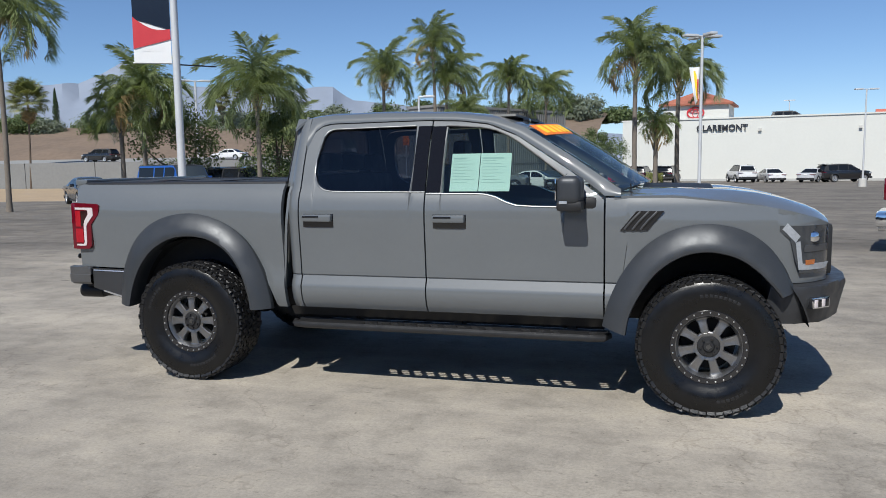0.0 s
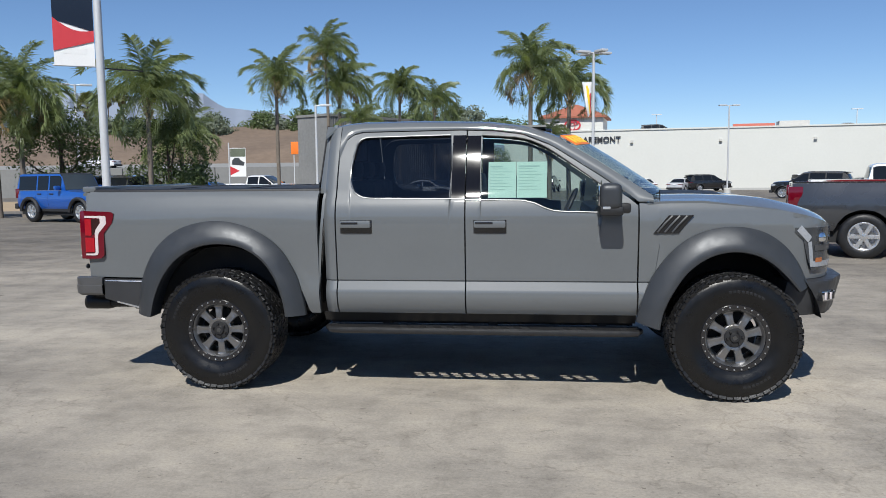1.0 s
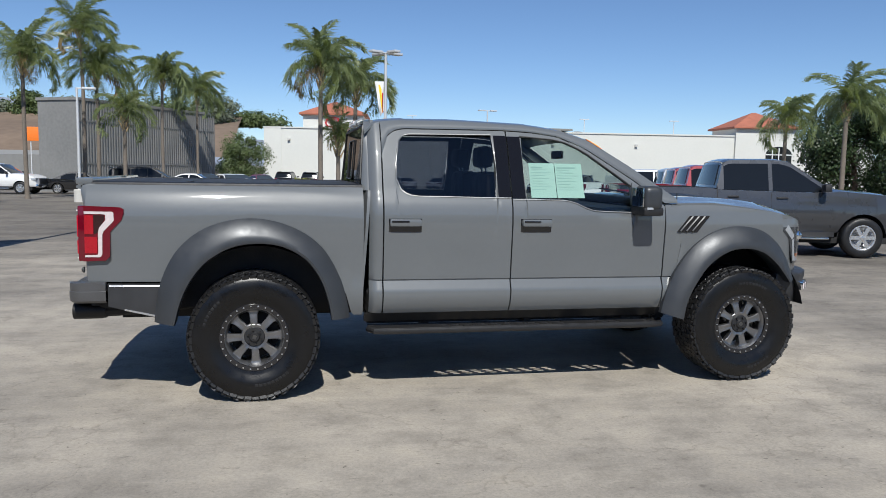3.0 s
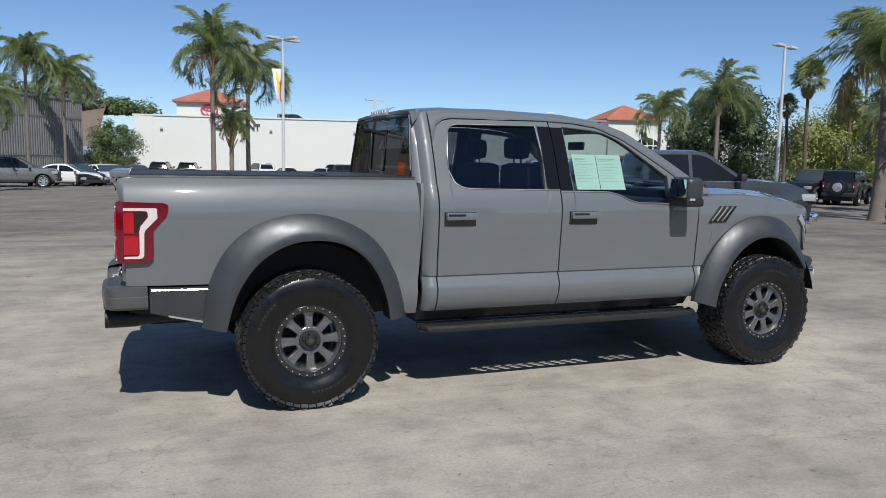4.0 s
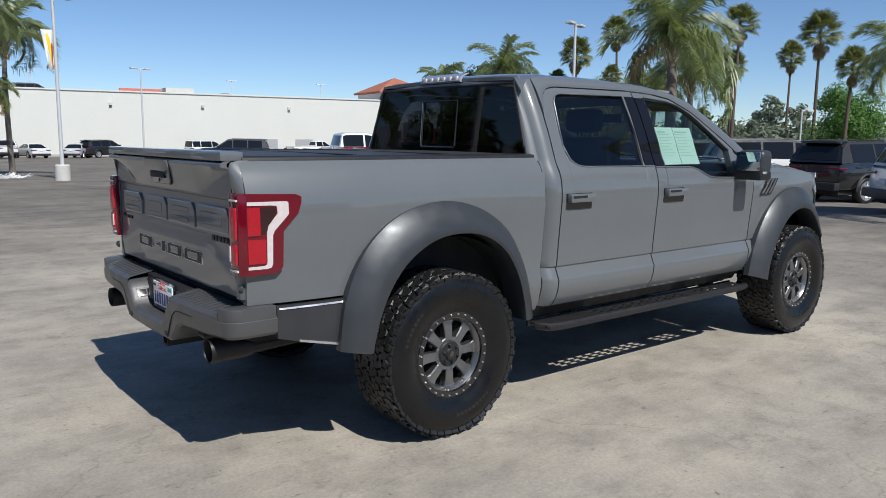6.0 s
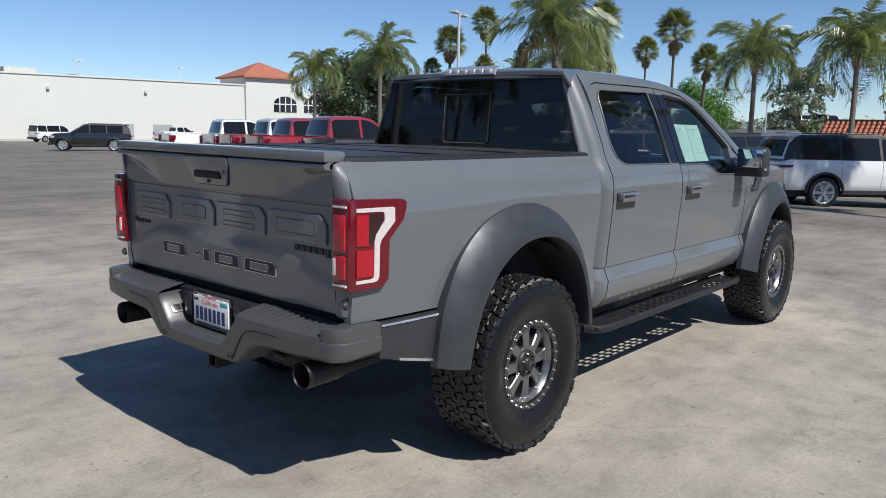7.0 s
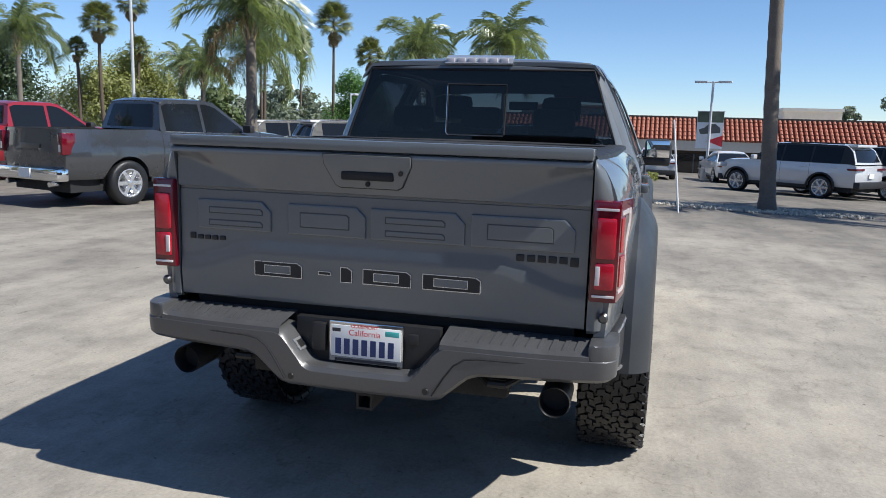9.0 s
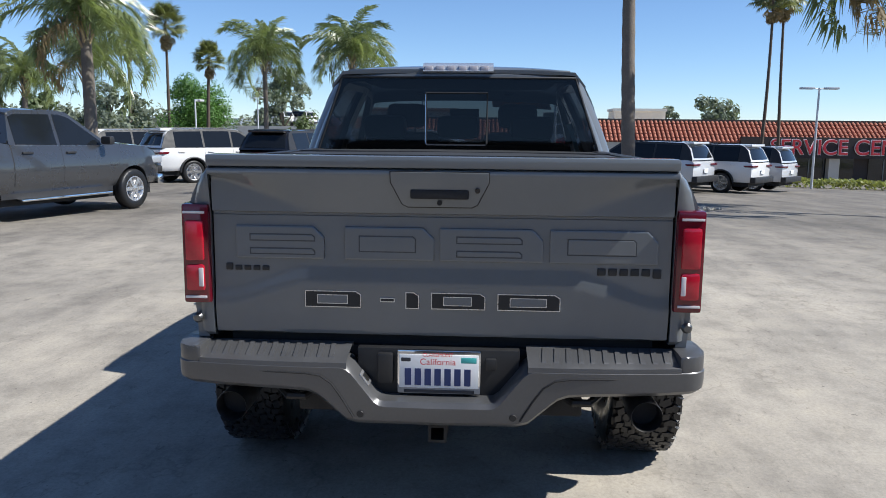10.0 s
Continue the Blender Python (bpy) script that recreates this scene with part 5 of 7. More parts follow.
def white_showroom():
    """Long white car-dealer block with two red-roofed towers. Local x runs along the front, front at y = 0 facing -y."""
    T = pose(-1.9, 95.3, 0, 0, 0, -9.0)
    b = thing("dealer_building", "long white stucco dealership block with two red-tiled towers", "building", T)
    L = 70.0
    part("wall", boxed(0, L, 0, 38, -1.6, 6.45), STUCCO, b, "plain white stucco wall", smooth=False)
    part("parapet", boxed(-0.12, L + 0.1, -0.12, 0.25, 6.45, 6.62), STUCCO, b, smooth=False)
    part("base_course", boxed(-0.06, L, -0.06, 0.0, -1.6, -0.75), mat("grey_base_course", (0.42, 0.42, 0.40), 0.8), b, smooth=False)
    part("side_pier", boxed(0.0, 2.2, -0.08, 0.0, -1.6, 6.45), STUCCO, b, smooth=False)
    part("tower", boxed(4.9, 12.6, 0.6, 8.0, 6.3, 8.45), STUCCO, b, "white tower block", smooth=False)
    hip_roof("tower_roof", 7.7, 7.4, 1.75, TILE, b, Matrix.Translation((8.75, 4.3, 8.45)))
    rows = []
    ring = part("logo_ring", revolve([(0.82, -0.06), (1.0, -0.06), (1.0, 0.06), (0.82, 0.06)], 40, closed=True), REDINK, b, "red oval ring sign")
    ring.matrix_basis = Matrix.Translation((8.75, 0.50, 7.3)) @ Matrix.Diagonal((1.05, 1, 0.72, 1))
    inner = part("logo_bar", revolve([(0.72, -0.06), (0.86, -0.06), (0.86, 0.06), (0.72, 0.06)], 32, closed=True), REDINK, b)
    inner.matrix_basis = Matrix.Translation((8.75, 0.49, 7.55)) @ Matrix.Diagonal((0.85, 1, 0.28, 1))
    inner = part("logo_bar", revolve([(0.72, -0.06), (0.9, -0.06), (0.9, 0.06), (0.72, 0.06)], 32, closed=True), REDINK, b)
    inner.matrix_basis = Matrix.Translation((8.75, 0.49, 7.2)) @ Matrix.Diagonal((0.40, 1, 0.62, 1))
    side = part("logo_ring", revolve([(0.82, -0.06), (1.0, -0.06), (1.0, 0.06), (0.82, 0.06)], 40, closed=True), REDINK, b)
    side.matrix_basis = Matrix.Translation((4.84, 3.6, 7.3)) @ Matrix.Rotation(radians(90), 4, "Z") @ Matrix.Diagonal((1.0, 1, 0.75, 1))
    words("CLAREMONT", 0.98, BLACKINK, b, Matrix.Translation((11.9, -0.16, 5.35)) @ Euler((radians(90), 0, 0)).to_matrix().to_4x4(), 0.06, bold=0.02)
    for x in (3.0, 16.0, 26.5, 37.0, 48.0):
        part("wall_lamp", boxed(x, x + 0.35, -0.3, 0.0, 4.9, 5.2), CONCRETE, b, "small wall lamp", smooth=False)
    for x in (44.2, 49.0):
        part("door", boxed(x, x + 2.4, -0.05, 0.0, -1.3, 1.1), mat("grey_steel_door", (0.35, 0.36, 0.37), 0.5), b, "grey service door", smooth=False)
    # second tower with arched windows at the far end
    part("tower", boxed(61.3, 69.3, -0.4, 7.5, -1.6, 7.75), STUCCO, b, "white corner tower", smooth=False)
    hip_roof("tower_roof", 8.0, 7.9, 2.15, TILE, b, Matrix.Translation((65.3, 3.55, 7.75)))
    part("wing", boxed(69.3, 80, -0.2, 20, -1.6, 5.9), STUCCO, b, smooth=False)
    for x0, x1, yw in ((65.4, 68.9, -0.4), (70.2, 72.8, -0.2)):
        n = 12
        outl = [(x0, 3.1), (x1, 3.1)] + [((x0 + x1) / 2 + (x1 - x0) / 2 * math.cos(math.pi * i / n), 4.2 + 1.05 * math.sin(math.pi * i / n)) for i in range(n + 1)]
        win = part("arched_window", prism(bmesh.new(), outl, "y", yw - 0.06, yw), GLOSSBLACK, b, "dark arched window")
        for k in range(1, 4):
            x = x0 + (x1 - x0) * k / 4
            part("window_bar", boxed(x - 0.06, x + 0.06, yw - 0.10, yw - 0.063, 3.1, 5.1), WHITE, win, smooth=False)
        part("window_bar", boxed(x0, x1, yw - 0.10, yw - 0.065, 4.12, 4.24), WHITE, win, smooth=False)
    # roof clutter seen above the parapet
    part("roof_unit", boxed(34, 37.5, 6, 9, 6.45, 7.5), CONCRETE, b, smooth=False)
    part("roof_sign", boxed(28.5, 33.5, 6, 6.4, 6.45, 7.25), mat("faded_red_panel", (0.50, 0.14, 0.10), 0.7), b, smooth=False)
    for x in (19, 44.5, 58):
        part("roof_lamp", tube(bmesh.new(), (x, 14, 6.4), (x, 14, 9.2), 0.06), POLE, b)
        part("roof_lamp_head", boxed(x - 0.7, x + 0.7, 13.8, 14.2, 9.2, 9.3), POLE, b, smooth=False)


def sheet_metal_shed():
    A, B = Vector((-14.2, 54.0, 0)), Vector((-5.8, 68.2, 0))
    d = (B - A).normalized()
    nrm = Vector((-d.y, d.x, 0))
    b = thing("warehouse", "tall grey corrugated-metal building behind palms", "building", Matrix.Translation(A) @ Matrix.Rotation(math.atan2(d.y, d.x), 4, "Z"))
    L = (B - A).length
    part("wall", boxed(0, L, 0, 3.6, -1.0, 6.1), CORRUGATED, b, "grey ribbed sheet wall", smooth=False)
    part("roof", boxed(-0.1, L + 0.1, -0.1, 3.7, 6.1, 6.3), CORRUGATED, b, smooth=False)
    rib = None
    for i in range(60):
        x = 0.12 + L / 60 * i
        m = Matrix.Translation((x, 0, 0))
        if rib is None:
            rib = part("rib", boxed(0, 0.11, -0.05, 0.0, -0.9, 6.1), CORRUGATED, b, smooth=False)
            rib.matrix_basis = m
        else:
            same("rib", rib, b, m)
    for z in (1.5, 4.6):
        part("girt", boxed(0, L, -0.07, -0.05, z, z + 0.09), CORRUGATED, b, smooth=False)


def service_block():
    """Long low building with a tiled mansard, front at x = 50 facing -x."""
    b = thing("service_building", "low dark-walled service building with a red tile mansard", "building", pose(50, 0, 0))
    z0 = -1.95
    part("rear_wall", boxed(1.75, 16, -75, 11, z0, 2.3), CREAM, b, smooth=False)
    part("wall", boxed(0.3, 1.74, -75, 11, z0, 1.0), BROWNWALL, b, "dark brown shop wall", smooth=False)
    part("fascia", boxed(-0.35, 0.3, -75, 11.2, 0.35, 1.02), CREAM, b, "cream fascia band", smooth=False)
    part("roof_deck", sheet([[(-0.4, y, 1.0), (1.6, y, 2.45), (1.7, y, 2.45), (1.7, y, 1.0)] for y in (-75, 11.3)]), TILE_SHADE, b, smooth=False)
    part("ridge_cap", boxed(1.45, 1.9, -75, 11.3, 2.42, 2.60), BROWNWALL, b, smooth=False)
    row = None
    dirn = Vector((2.0, 0, 1.45)).normalized()
    up = Vector((-dirn.z, 0, dirn.x))
    for i in range(280):
        y = 11.1 - 0.30 * i
        if row is None:
            bm = bmesh.new()
            prev = None
            for k in range(6):
                p0 = Vector((-0.42, 0, 1.0)) + dirn * (0.41 * k)
                p1 = p0 + dirn * 0.45
                vs = []
                for p, r, lift in ((p0, 0.115, 0.05), (p1, 0.095, 0.015)):
                    vs.append([bm.verts.new(p + up * (lift + r * math.sin(a)) + Vector((0, r * math.cos(a), 0))) for a in (0, math.pi / 4, math.pi / 2, 3 * math.pi / 4, math.pi)])
                for q in range(4):
                    bm.faces.new((vs[0][q], vs[0][q + 1], vs[1][q + 1], vs[1][q]))
                if prev is None:
                    bm.faces.new(vs[0])
                else:
                    for q in range(4):
                        bm.faces.new((prev[q], prev[q + 1], vs[0][q + 1], vs[0][q]))
                prev = vs[1]
            row = part("roof_course", bm, TILE, b)
            row.matrix_basis = Matrix.Translation((0, y, 0))
        else:
            same("roof_course", row, b, Matrix.Translation((0, y, 0)))
    # sign band
    part("sign_band", boxed(-0.6, -0.35, -33.5, -17.6, 0.05, 1.45), SIGNBROWN, b, "dark brown sign band", smooth=False)
    rot = Euler((radians(90), 0, radians(-90))).to_matrix().to_4x4()
    words("SERVICE CENTER", 1.42, WHITE, b, Matrix.Translation((-0.66, -24.9, 0.74)) @ rot, 0.03, bold=0.045)
    words("SERVICE CENTER", 1.42, REDINK, b, Matrix.Translation((-0.73, -24.9, 0.74)) @ rot, 0.03, bold=0.005)
    # shopfront bays
    for y in (-3, -9, -15, -21.5, -26.5, -31.5, -38):
        bay = part("shop_bay", boxed(0.22, 0.3, y - 4.0, y, z0, 0.1), GLOSSBLACK, b, "dark shopfront glass", smooth=False)
        for k in range(1, 4):
            part("mullion", boxed(0.18, 0.217, y - k - 0.04, y - k + 0.04, z0, 0.1), STEEL, bay, smooth=False)
    for y in (-18, -24, -30, -36):
        part("pier", boxed(-0.3, 0.3, y - 0.35, y + 0.35, z0, 0.1), CREAM, b, smooth=False)
    part("roof_unit", boxed(6, 9, -14, -10.2, 2.2, 3.25), CREAM, b, smooth=False)
    part("roof_unit_cap", boxed(5.9, 9.1, -14.1, -10.1, 3.25, 3.45), CONCRETE, b, smooth=False)
    part("block", boxed(2.2, 12, 1.6, 8.0, 1.0, 3.25), CREAM, b, "cream stucco block", smooth=False)
    part("block_band", boxed(2.1, 12.1, 1.5, 8.1, 3.0, 3.15), mat("rust_band", (0.35, 0.16, 0.09), 0.8), b, smooth=False)


def embankment():
    # barrier wall, road shelf and brown bank beyond the lot
    for k in range(12):
        x = -150 + 11.5 * k
        tagged(part("barrier_wall", boxed(x, x + 11.4, 80, 80.5, -1.9, 2.35), ROADWALL, smooth=False), "long grey concrete road barrier", "wall", "barrier panels", "structure")
    part("road", sheet([[(x, 80.5, 2.2), (x, 96, 3.0)] for x in (-170, -9)]), mat("road_grey", (0.26, 0.26, 0.25), 0.9, 0, 0.05, 0.05), smooth=False)
    bpy.data.objects["road"]["kind"] = "structure"
    tagged(bpy.data.objects["road"], "raised grey road behind the barrier", "road")
    rng = random.Random(5)
    rows = []
    for x in spread(-190, -6, 46):
        rows.append([(x, 96 + 34 * f, 2.6 + 7.5 * f ** 0.8 + rng.uniform(-0.35, 0.35) * (0 < f < 1)) for f in spread(0, 1, 9)] + [(x, 150, 9)])
    tagged(part("earth_bank", sheet(rows), DIRT), "bare brown earth bank", "ground", kind="structure")
    rows = [[(x, 34 + (x + 60) * -0.35 * 0, lie(x, 36) + 0.02), (x, 52, lie(x, 52) + 0.05), (x, 79.9, -1.1)] for x in spread(-140, -27, 20)]
    tagged(part("soil_strip", sheet(rows), TANSOIL), "dry tan soil strip beside the lot", "ground", kind="structure")
    # mountains, their distance haze painted as a blue tint
    rng = random.Random(11)
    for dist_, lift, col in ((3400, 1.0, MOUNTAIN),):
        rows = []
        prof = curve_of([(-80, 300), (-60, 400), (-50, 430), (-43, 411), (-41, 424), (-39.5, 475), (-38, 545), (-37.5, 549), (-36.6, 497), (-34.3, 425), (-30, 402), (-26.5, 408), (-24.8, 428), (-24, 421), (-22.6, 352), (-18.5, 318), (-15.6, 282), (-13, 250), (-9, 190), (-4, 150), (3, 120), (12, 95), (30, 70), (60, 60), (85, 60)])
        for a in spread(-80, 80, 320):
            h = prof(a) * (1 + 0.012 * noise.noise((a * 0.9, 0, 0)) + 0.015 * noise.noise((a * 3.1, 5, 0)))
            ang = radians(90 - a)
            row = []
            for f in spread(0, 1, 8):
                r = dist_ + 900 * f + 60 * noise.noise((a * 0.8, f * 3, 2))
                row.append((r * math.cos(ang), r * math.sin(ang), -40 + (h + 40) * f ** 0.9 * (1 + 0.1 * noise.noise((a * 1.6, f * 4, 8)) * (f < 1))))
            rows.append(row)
        tagged(part("backdrop", sheet(rows), col), "distant mountain range with blue haze in its colour", "mountains", kind="structure")


# ---- trees ----
def queen_frond(bend, length=2.6, seed=0, dry=False):
    """One feather frond along +x, arching by bend: stalk, and two ranks of hanging leaflets."""
    rng = random.Random(seed)
    bm = bmesh.new()
    pts, n = [], 30
    p, ang = Vector((0, 0, 0)), 0.0
    for i in range(n + 1):
        pts.append((p.copy(), ang))
        ang -= bend / n * (0.4 + 1.4 * i / n)
        p += Vector((math.cos(ang), 0, math.sin(ang))) * (length / n)
    stalk = [a for a, _ in pts]
    m = 4
    ring = []
    for i, q in enumerate(stalk[::3]):
        r = 0.028 * (1 - i / 10.5)
        ring.append([bm.verts.new(q + Vector((0, r * math.cos(t), r * math.sin(t)))) for t in (0, 2.1, 4.2)])
    for a, b in zip(ring, ring[1:]):
        for k in range(3):
            bm.faces.new((a[k], a[(k + 1) % 3], b[(k + 1) % 3], b[k]))
    for i in range(3, 3 * n + 1):
        j = i / 3
        q = pts[min(n, int(j))][0].lerp(pts[min(n, int(j) + 1)][0], j - int(j))
        f = j / n
        ln = 0.92 * length / 2.6 * (math.sin(math.pi * min(1, 0.18 + 0.72 * f)) ** 0.6) * rng.uniform(0.65, 1.15)
        for sd in (-1, 1):
            lift = rng.choice((0.7, 0.25, -0.2))
            out = Vector((0.30 + 0.6 * f + rng.uniform(-.3, .3), sd * 1.0, lift + rng.uniform(-.2, .2))).normalized()
            mid = q + out * ln * 0.42
            tip = q + out * ln * 0.62 + Vector((rng.uniform(-.08, .08), rng.uniform(-.05, .05), -rng.uniform(0.35, 0.75) * ln))
            w = Vector((0.020, 0, 0.007 * sd))
            va, vb = bm.verts.new(q - w * 0.5), bm.verts.new(q + w * 0.5)
            vd, ve = bm.verts.new(mid + w), bm.verts.new(mid - w)
            bm.faces.new((va, vb, vd, ve))
            bm.faces.new((ve, vd, bm.verts.new(tip)))
    me = bpy.data.meshes.new("frond")
    bm.to_mesh(me)
    bm.free()
    me.materials.append(BLADE_DRY if dry else BLADE)
    return me


def fan_frond(seed=0, dry=False):
    """One fan leaf on a stalk along +x."""
    rng = random.Random(seed)
    bm = bmesh.new()
    sl = 1.0
    tube(bm, (0, 0, 0), (sl, 0, -0.05), 0.022, 0.014, 4)
    n = 22
    c = Vector((sl, 0, -0.05))
    for i in range(n):
        a = radians(-125 + 250 * i / (n - 1))
        ln = (0.85 - 0.2 * abs(a) / 2.2) * rng.uniform(0.9, 1.08)
        d = Vector((math.cos(a), math.sin(a), 0.0))
        s_ = Vector((-math.sin(a), math.cos(a), 0)) * 0.055
        mid = c + d * ln * 0.6 + Vector((0, 0, 0.05 if i % 2 else 0.0))
        tip = c + d * ln * (0.95 if not dry else 0.8) + Vector((0, 0, -0.28 * ln))
        v = [bm.verts.new(q) for q in (c, mid + s_, tip, mid - s_)]
        bm.faces.new(v)
    me = bpy.data.meshes.new("frond")
    bm.to_mesh(me)
    bm.free()
    me.materials.append(BLADE_DRY if dry else FANLEAF)
    return me


QUEEN = [queen_frond(b, 2.6, i) for i, b in enumerate((1.0, 1.7, 2.2, 2.6, 2.0))]
QUEEN_DRY = queen_frond(2.2, 2.1, 9, True)
FAN = [fan_frond(i) for i in range(3)]
FAN_DRY = fan_frond(7, True)


def trunk_mesh(h, r0, r1, lean=(0, 0), flare_=1.5, seed=0):
    """Tapering trunk of level rings with slight swellings and a gentle bow."""
    rng = random.Random(seed)
    bm = bmesh.new()
    n = max(10, int(h / 0.22))
    bow, turn = rng.uniform(-0.12, 0.12), rng.uniform(0, 6.28)
    rings = []
    for i in range(n + 1):
        f = i / n
        s_ = math.sin(f * math.pi) * bow
        r = (r0 + (r1 - r0) * f) * (1 + (flare_ - 1) * math.exp(-f * h / 0.35)) * (1 + (0.035 if i % 2 else -0.02) + rng.uniform(-0.015, 0.015))
        c = Vector((lean[0] * f + s_ * math.cos(turn), lean[1] * f + s_ * math.sin(turn), h * f - 0.1 * (1 - f)))
        rings.append([bm.verts.new(c + Vector((r * math.cos(6.2832 * k / 12), r * math.sin(6.2832 * k / 12), 0))) for k in range(12)])
    for a, b in zip(rings, rings[1:]):
        for k in range(12):
            bm.faces.new((a[k], a[(k + 1) % 12], b[(k + 1) % 12], b[k]))
    bm.faces.new(rings[-1])
    return bm


def queen_palm(x, y, ztop, length=2.6, seed=0, r=0.16, lean=(0, 0), label=""):
    """Feather palm: ringed tapering trunk, boots under the crown, arching fronds."""
    rng = random.Random(seed * 7 + 1)
    z0 = lie(x, y)
    h = ztop - z0
    palm = thing("palm_tree", label or "feather palm with a grey ringed trunk and arching green fronds", "palm tree", pose(x, y, z0), "palms round the lot")
    part("trunk", trunk_mesh(h, r * 1.05, r * 0.8, lean, 1.4, seed), BARK, palm)
    bm = bmesh.new()
    top = Vector((lean[0], lean[1], h))
    for i in range(22):
        a = i * 2.4
        p = top + Vector((0, 0, -1.15 + 0.06 * i))
        q = p + Vector((0.30 * math.cos(a), 0.30 * math.sin(a), 0.42))
        tube(bm, p + Vector((0.09 * math.cos(a), 0.09 * math.sin(a), 0)), q, 0.06, 0.025, 5)
    part("crown_shaft", bm, BOOT, palm)
    n = rng.randint(20, 24)
    sc = length / 2.6
    for i in range(n):
        f = i / (n - 1)
        tilt = 82 - 92 * f ** 0.9 + rng.uniform(-10, 10)
        turn = i * 2.39996 + seed + rng.uniform(-0.3, 0.3)
        turn -= 0.4 * math.sin(turn)
        me = QUEEN[min(4, int(f * 3.2) + rng.randint(0, 1))] if f < 0.94 or rng.random() < 0.6 else QUEEN_DRY
        o = new("frond", me)
        o.parent = palm
        s_ = sc * rng.uniform(0.9, 1.18) * (0.9 + 0.2 * f)
        o.matrix_basis = Matrix.Translation(top + Vector((0, 0, 0.15 - 0.25 * f))) @ (Matrix.Rotation(turn, 4, "Z") @ Matrix.Rotation(radians(-tilt), 4, "Y") @ Matrix.Rotation(rng.uniform(-0.7, 0.7), 4, "X")) @ Matrix.Diagonal((s_, s_, s_, 1))
    return palm


def fan_palm(x, y, ztop, seed=0, size=1.0, r=0.19):
    rng = random.Random(seed * 5 + 2)
    z0 = lie(x, y)
    h = ztop - z0
    palm = thing("fan_palm", "tall thin fan palm with a shaggy brown skirt", "palm tree", pose(x, y, z0, 0, 0, rng.uniform(0, 360)), "fan palms")
    part("trunk", trunk_mesh(h, r, r * 0.62, (0.3, 0.1), 1.5, seed), BARK_BROWN, palm)
    top = Vector((0.3, 0.1, h))
    for i in range(54):
        skirt = i >= 42
        f = i / 41 if not skirt else (i - 42) / 11
        tilt = (84 - 112 * f if not skirt else -52 - 26 * f) + rng.uniform(-7, 7)
        o = new("frond", FAN_DRY if skirt else FAN[rng.randint(0, 2)])
        o.parent = palm
        s_ = size * rng.uniform(0.88, 1.1) * (0.75 if skirt else 1)
        o.matrix_basis = Matrix.Translation(top - Vector((0, 0, (0.35 * f if not skirt else 0.5 + 0.5 * f) * size))) @ Euler((rng.uniform(-0.5, 0.5), radians(-tilt), i * 2.39996)).to_matrix().to_4x4() @ Matrix.Diagonal((s_, s_, s_, 1))
    return palm


def leafy_tree(name, label, x, y, z0, ztop, width, material, seed=0, count=2600, leaf=0.22, low=0.25, kind="", group="", full=1.0):
    """Trunk with limbs and a crown of clumped small leaves with gaps."""
    rng = random.Random(seed)
    H = ztop - z0
    t = thing(name, label, "tree" if name != "shrub" else "shrub", pose(x, y, z0), group)
    bm = bmesh.new()
    tr = max(0.06, 0.028 * H)
    pipe(bm, [(0, 0, -0.1), (0.03 * H, 0, H * 0.2), (0.0, 0.03 * H, H * 0.45), (0, 0, H * 0.75)], [tr * 1.3, tr, tr * 0.75, tr * 0.3], 8)
    clumps = []
    for i in range(30):
        a, u = rng.uniform(0, 6.28), rng.random() ** 0.5
        hz = rng.random()
        rad = width / 2 * 0.86 * (0.35 + 0.65 * math.sin(math.pi * (0.12 + 0.80 * hz))) * u
        clumps.append((Vector((rad * math.cos(a), rad * math.sin(a), H * (low + (0.95 - low) * hz))), full * width * rng.uniform(0.10, 0.19)))
    part("trunk", bm, BARK_BROWN, t)
    for c, _ in clumps[:9 if count > 4000 else 3]:
        part("limb", pipe(bmesh.new(), [(0, 0, H * 0.3), c * 0.5 + Vector((0, 0, H * 0.12)), c], [tr * 0.5, tr * 0.3, tr * 0.1], 5), BARK_BROWN, t)
    bm = bmesh.new()
    for i in range(count):
        c, r = clumps[rng.randrange(len(clumps))]
        d = Vector((rng.gauss(0, 1), rng.gauss(0, 1), rng.gauss(0, 0.8))).normalized() * r * rng.random() ** 0.35
        p = c + d
        if p.z < H * low * 0.7:
            continue
        n_ = (d.normalized() + Vector((rng.uniform(-.7, .7), rng.uniform(-.7, .7), rng.uniform(-.2, .8)))).normalized()
        u = n_.orthogonal().normalized()
        u.rotate(Matrix.Rotation(rng.uniform(0, 6.28), 3, n_))
        v = n_.cross(u)
        s_ = leaf * rng.uniform(0.6, 1.2)
        q = [bm.verts.new(p + k) for k in (-u * s_, v * s_ * 0.5, u * s_, -v * s_ * 0.5)]
        bm.faces.new(q)
    me = bpy.data.meshes.new("crown")
    bm.to_mesh(me)
    bm.free()
    me.materials.append(material)
    cr = new("crown", me)
    cr.parent = t
    return t


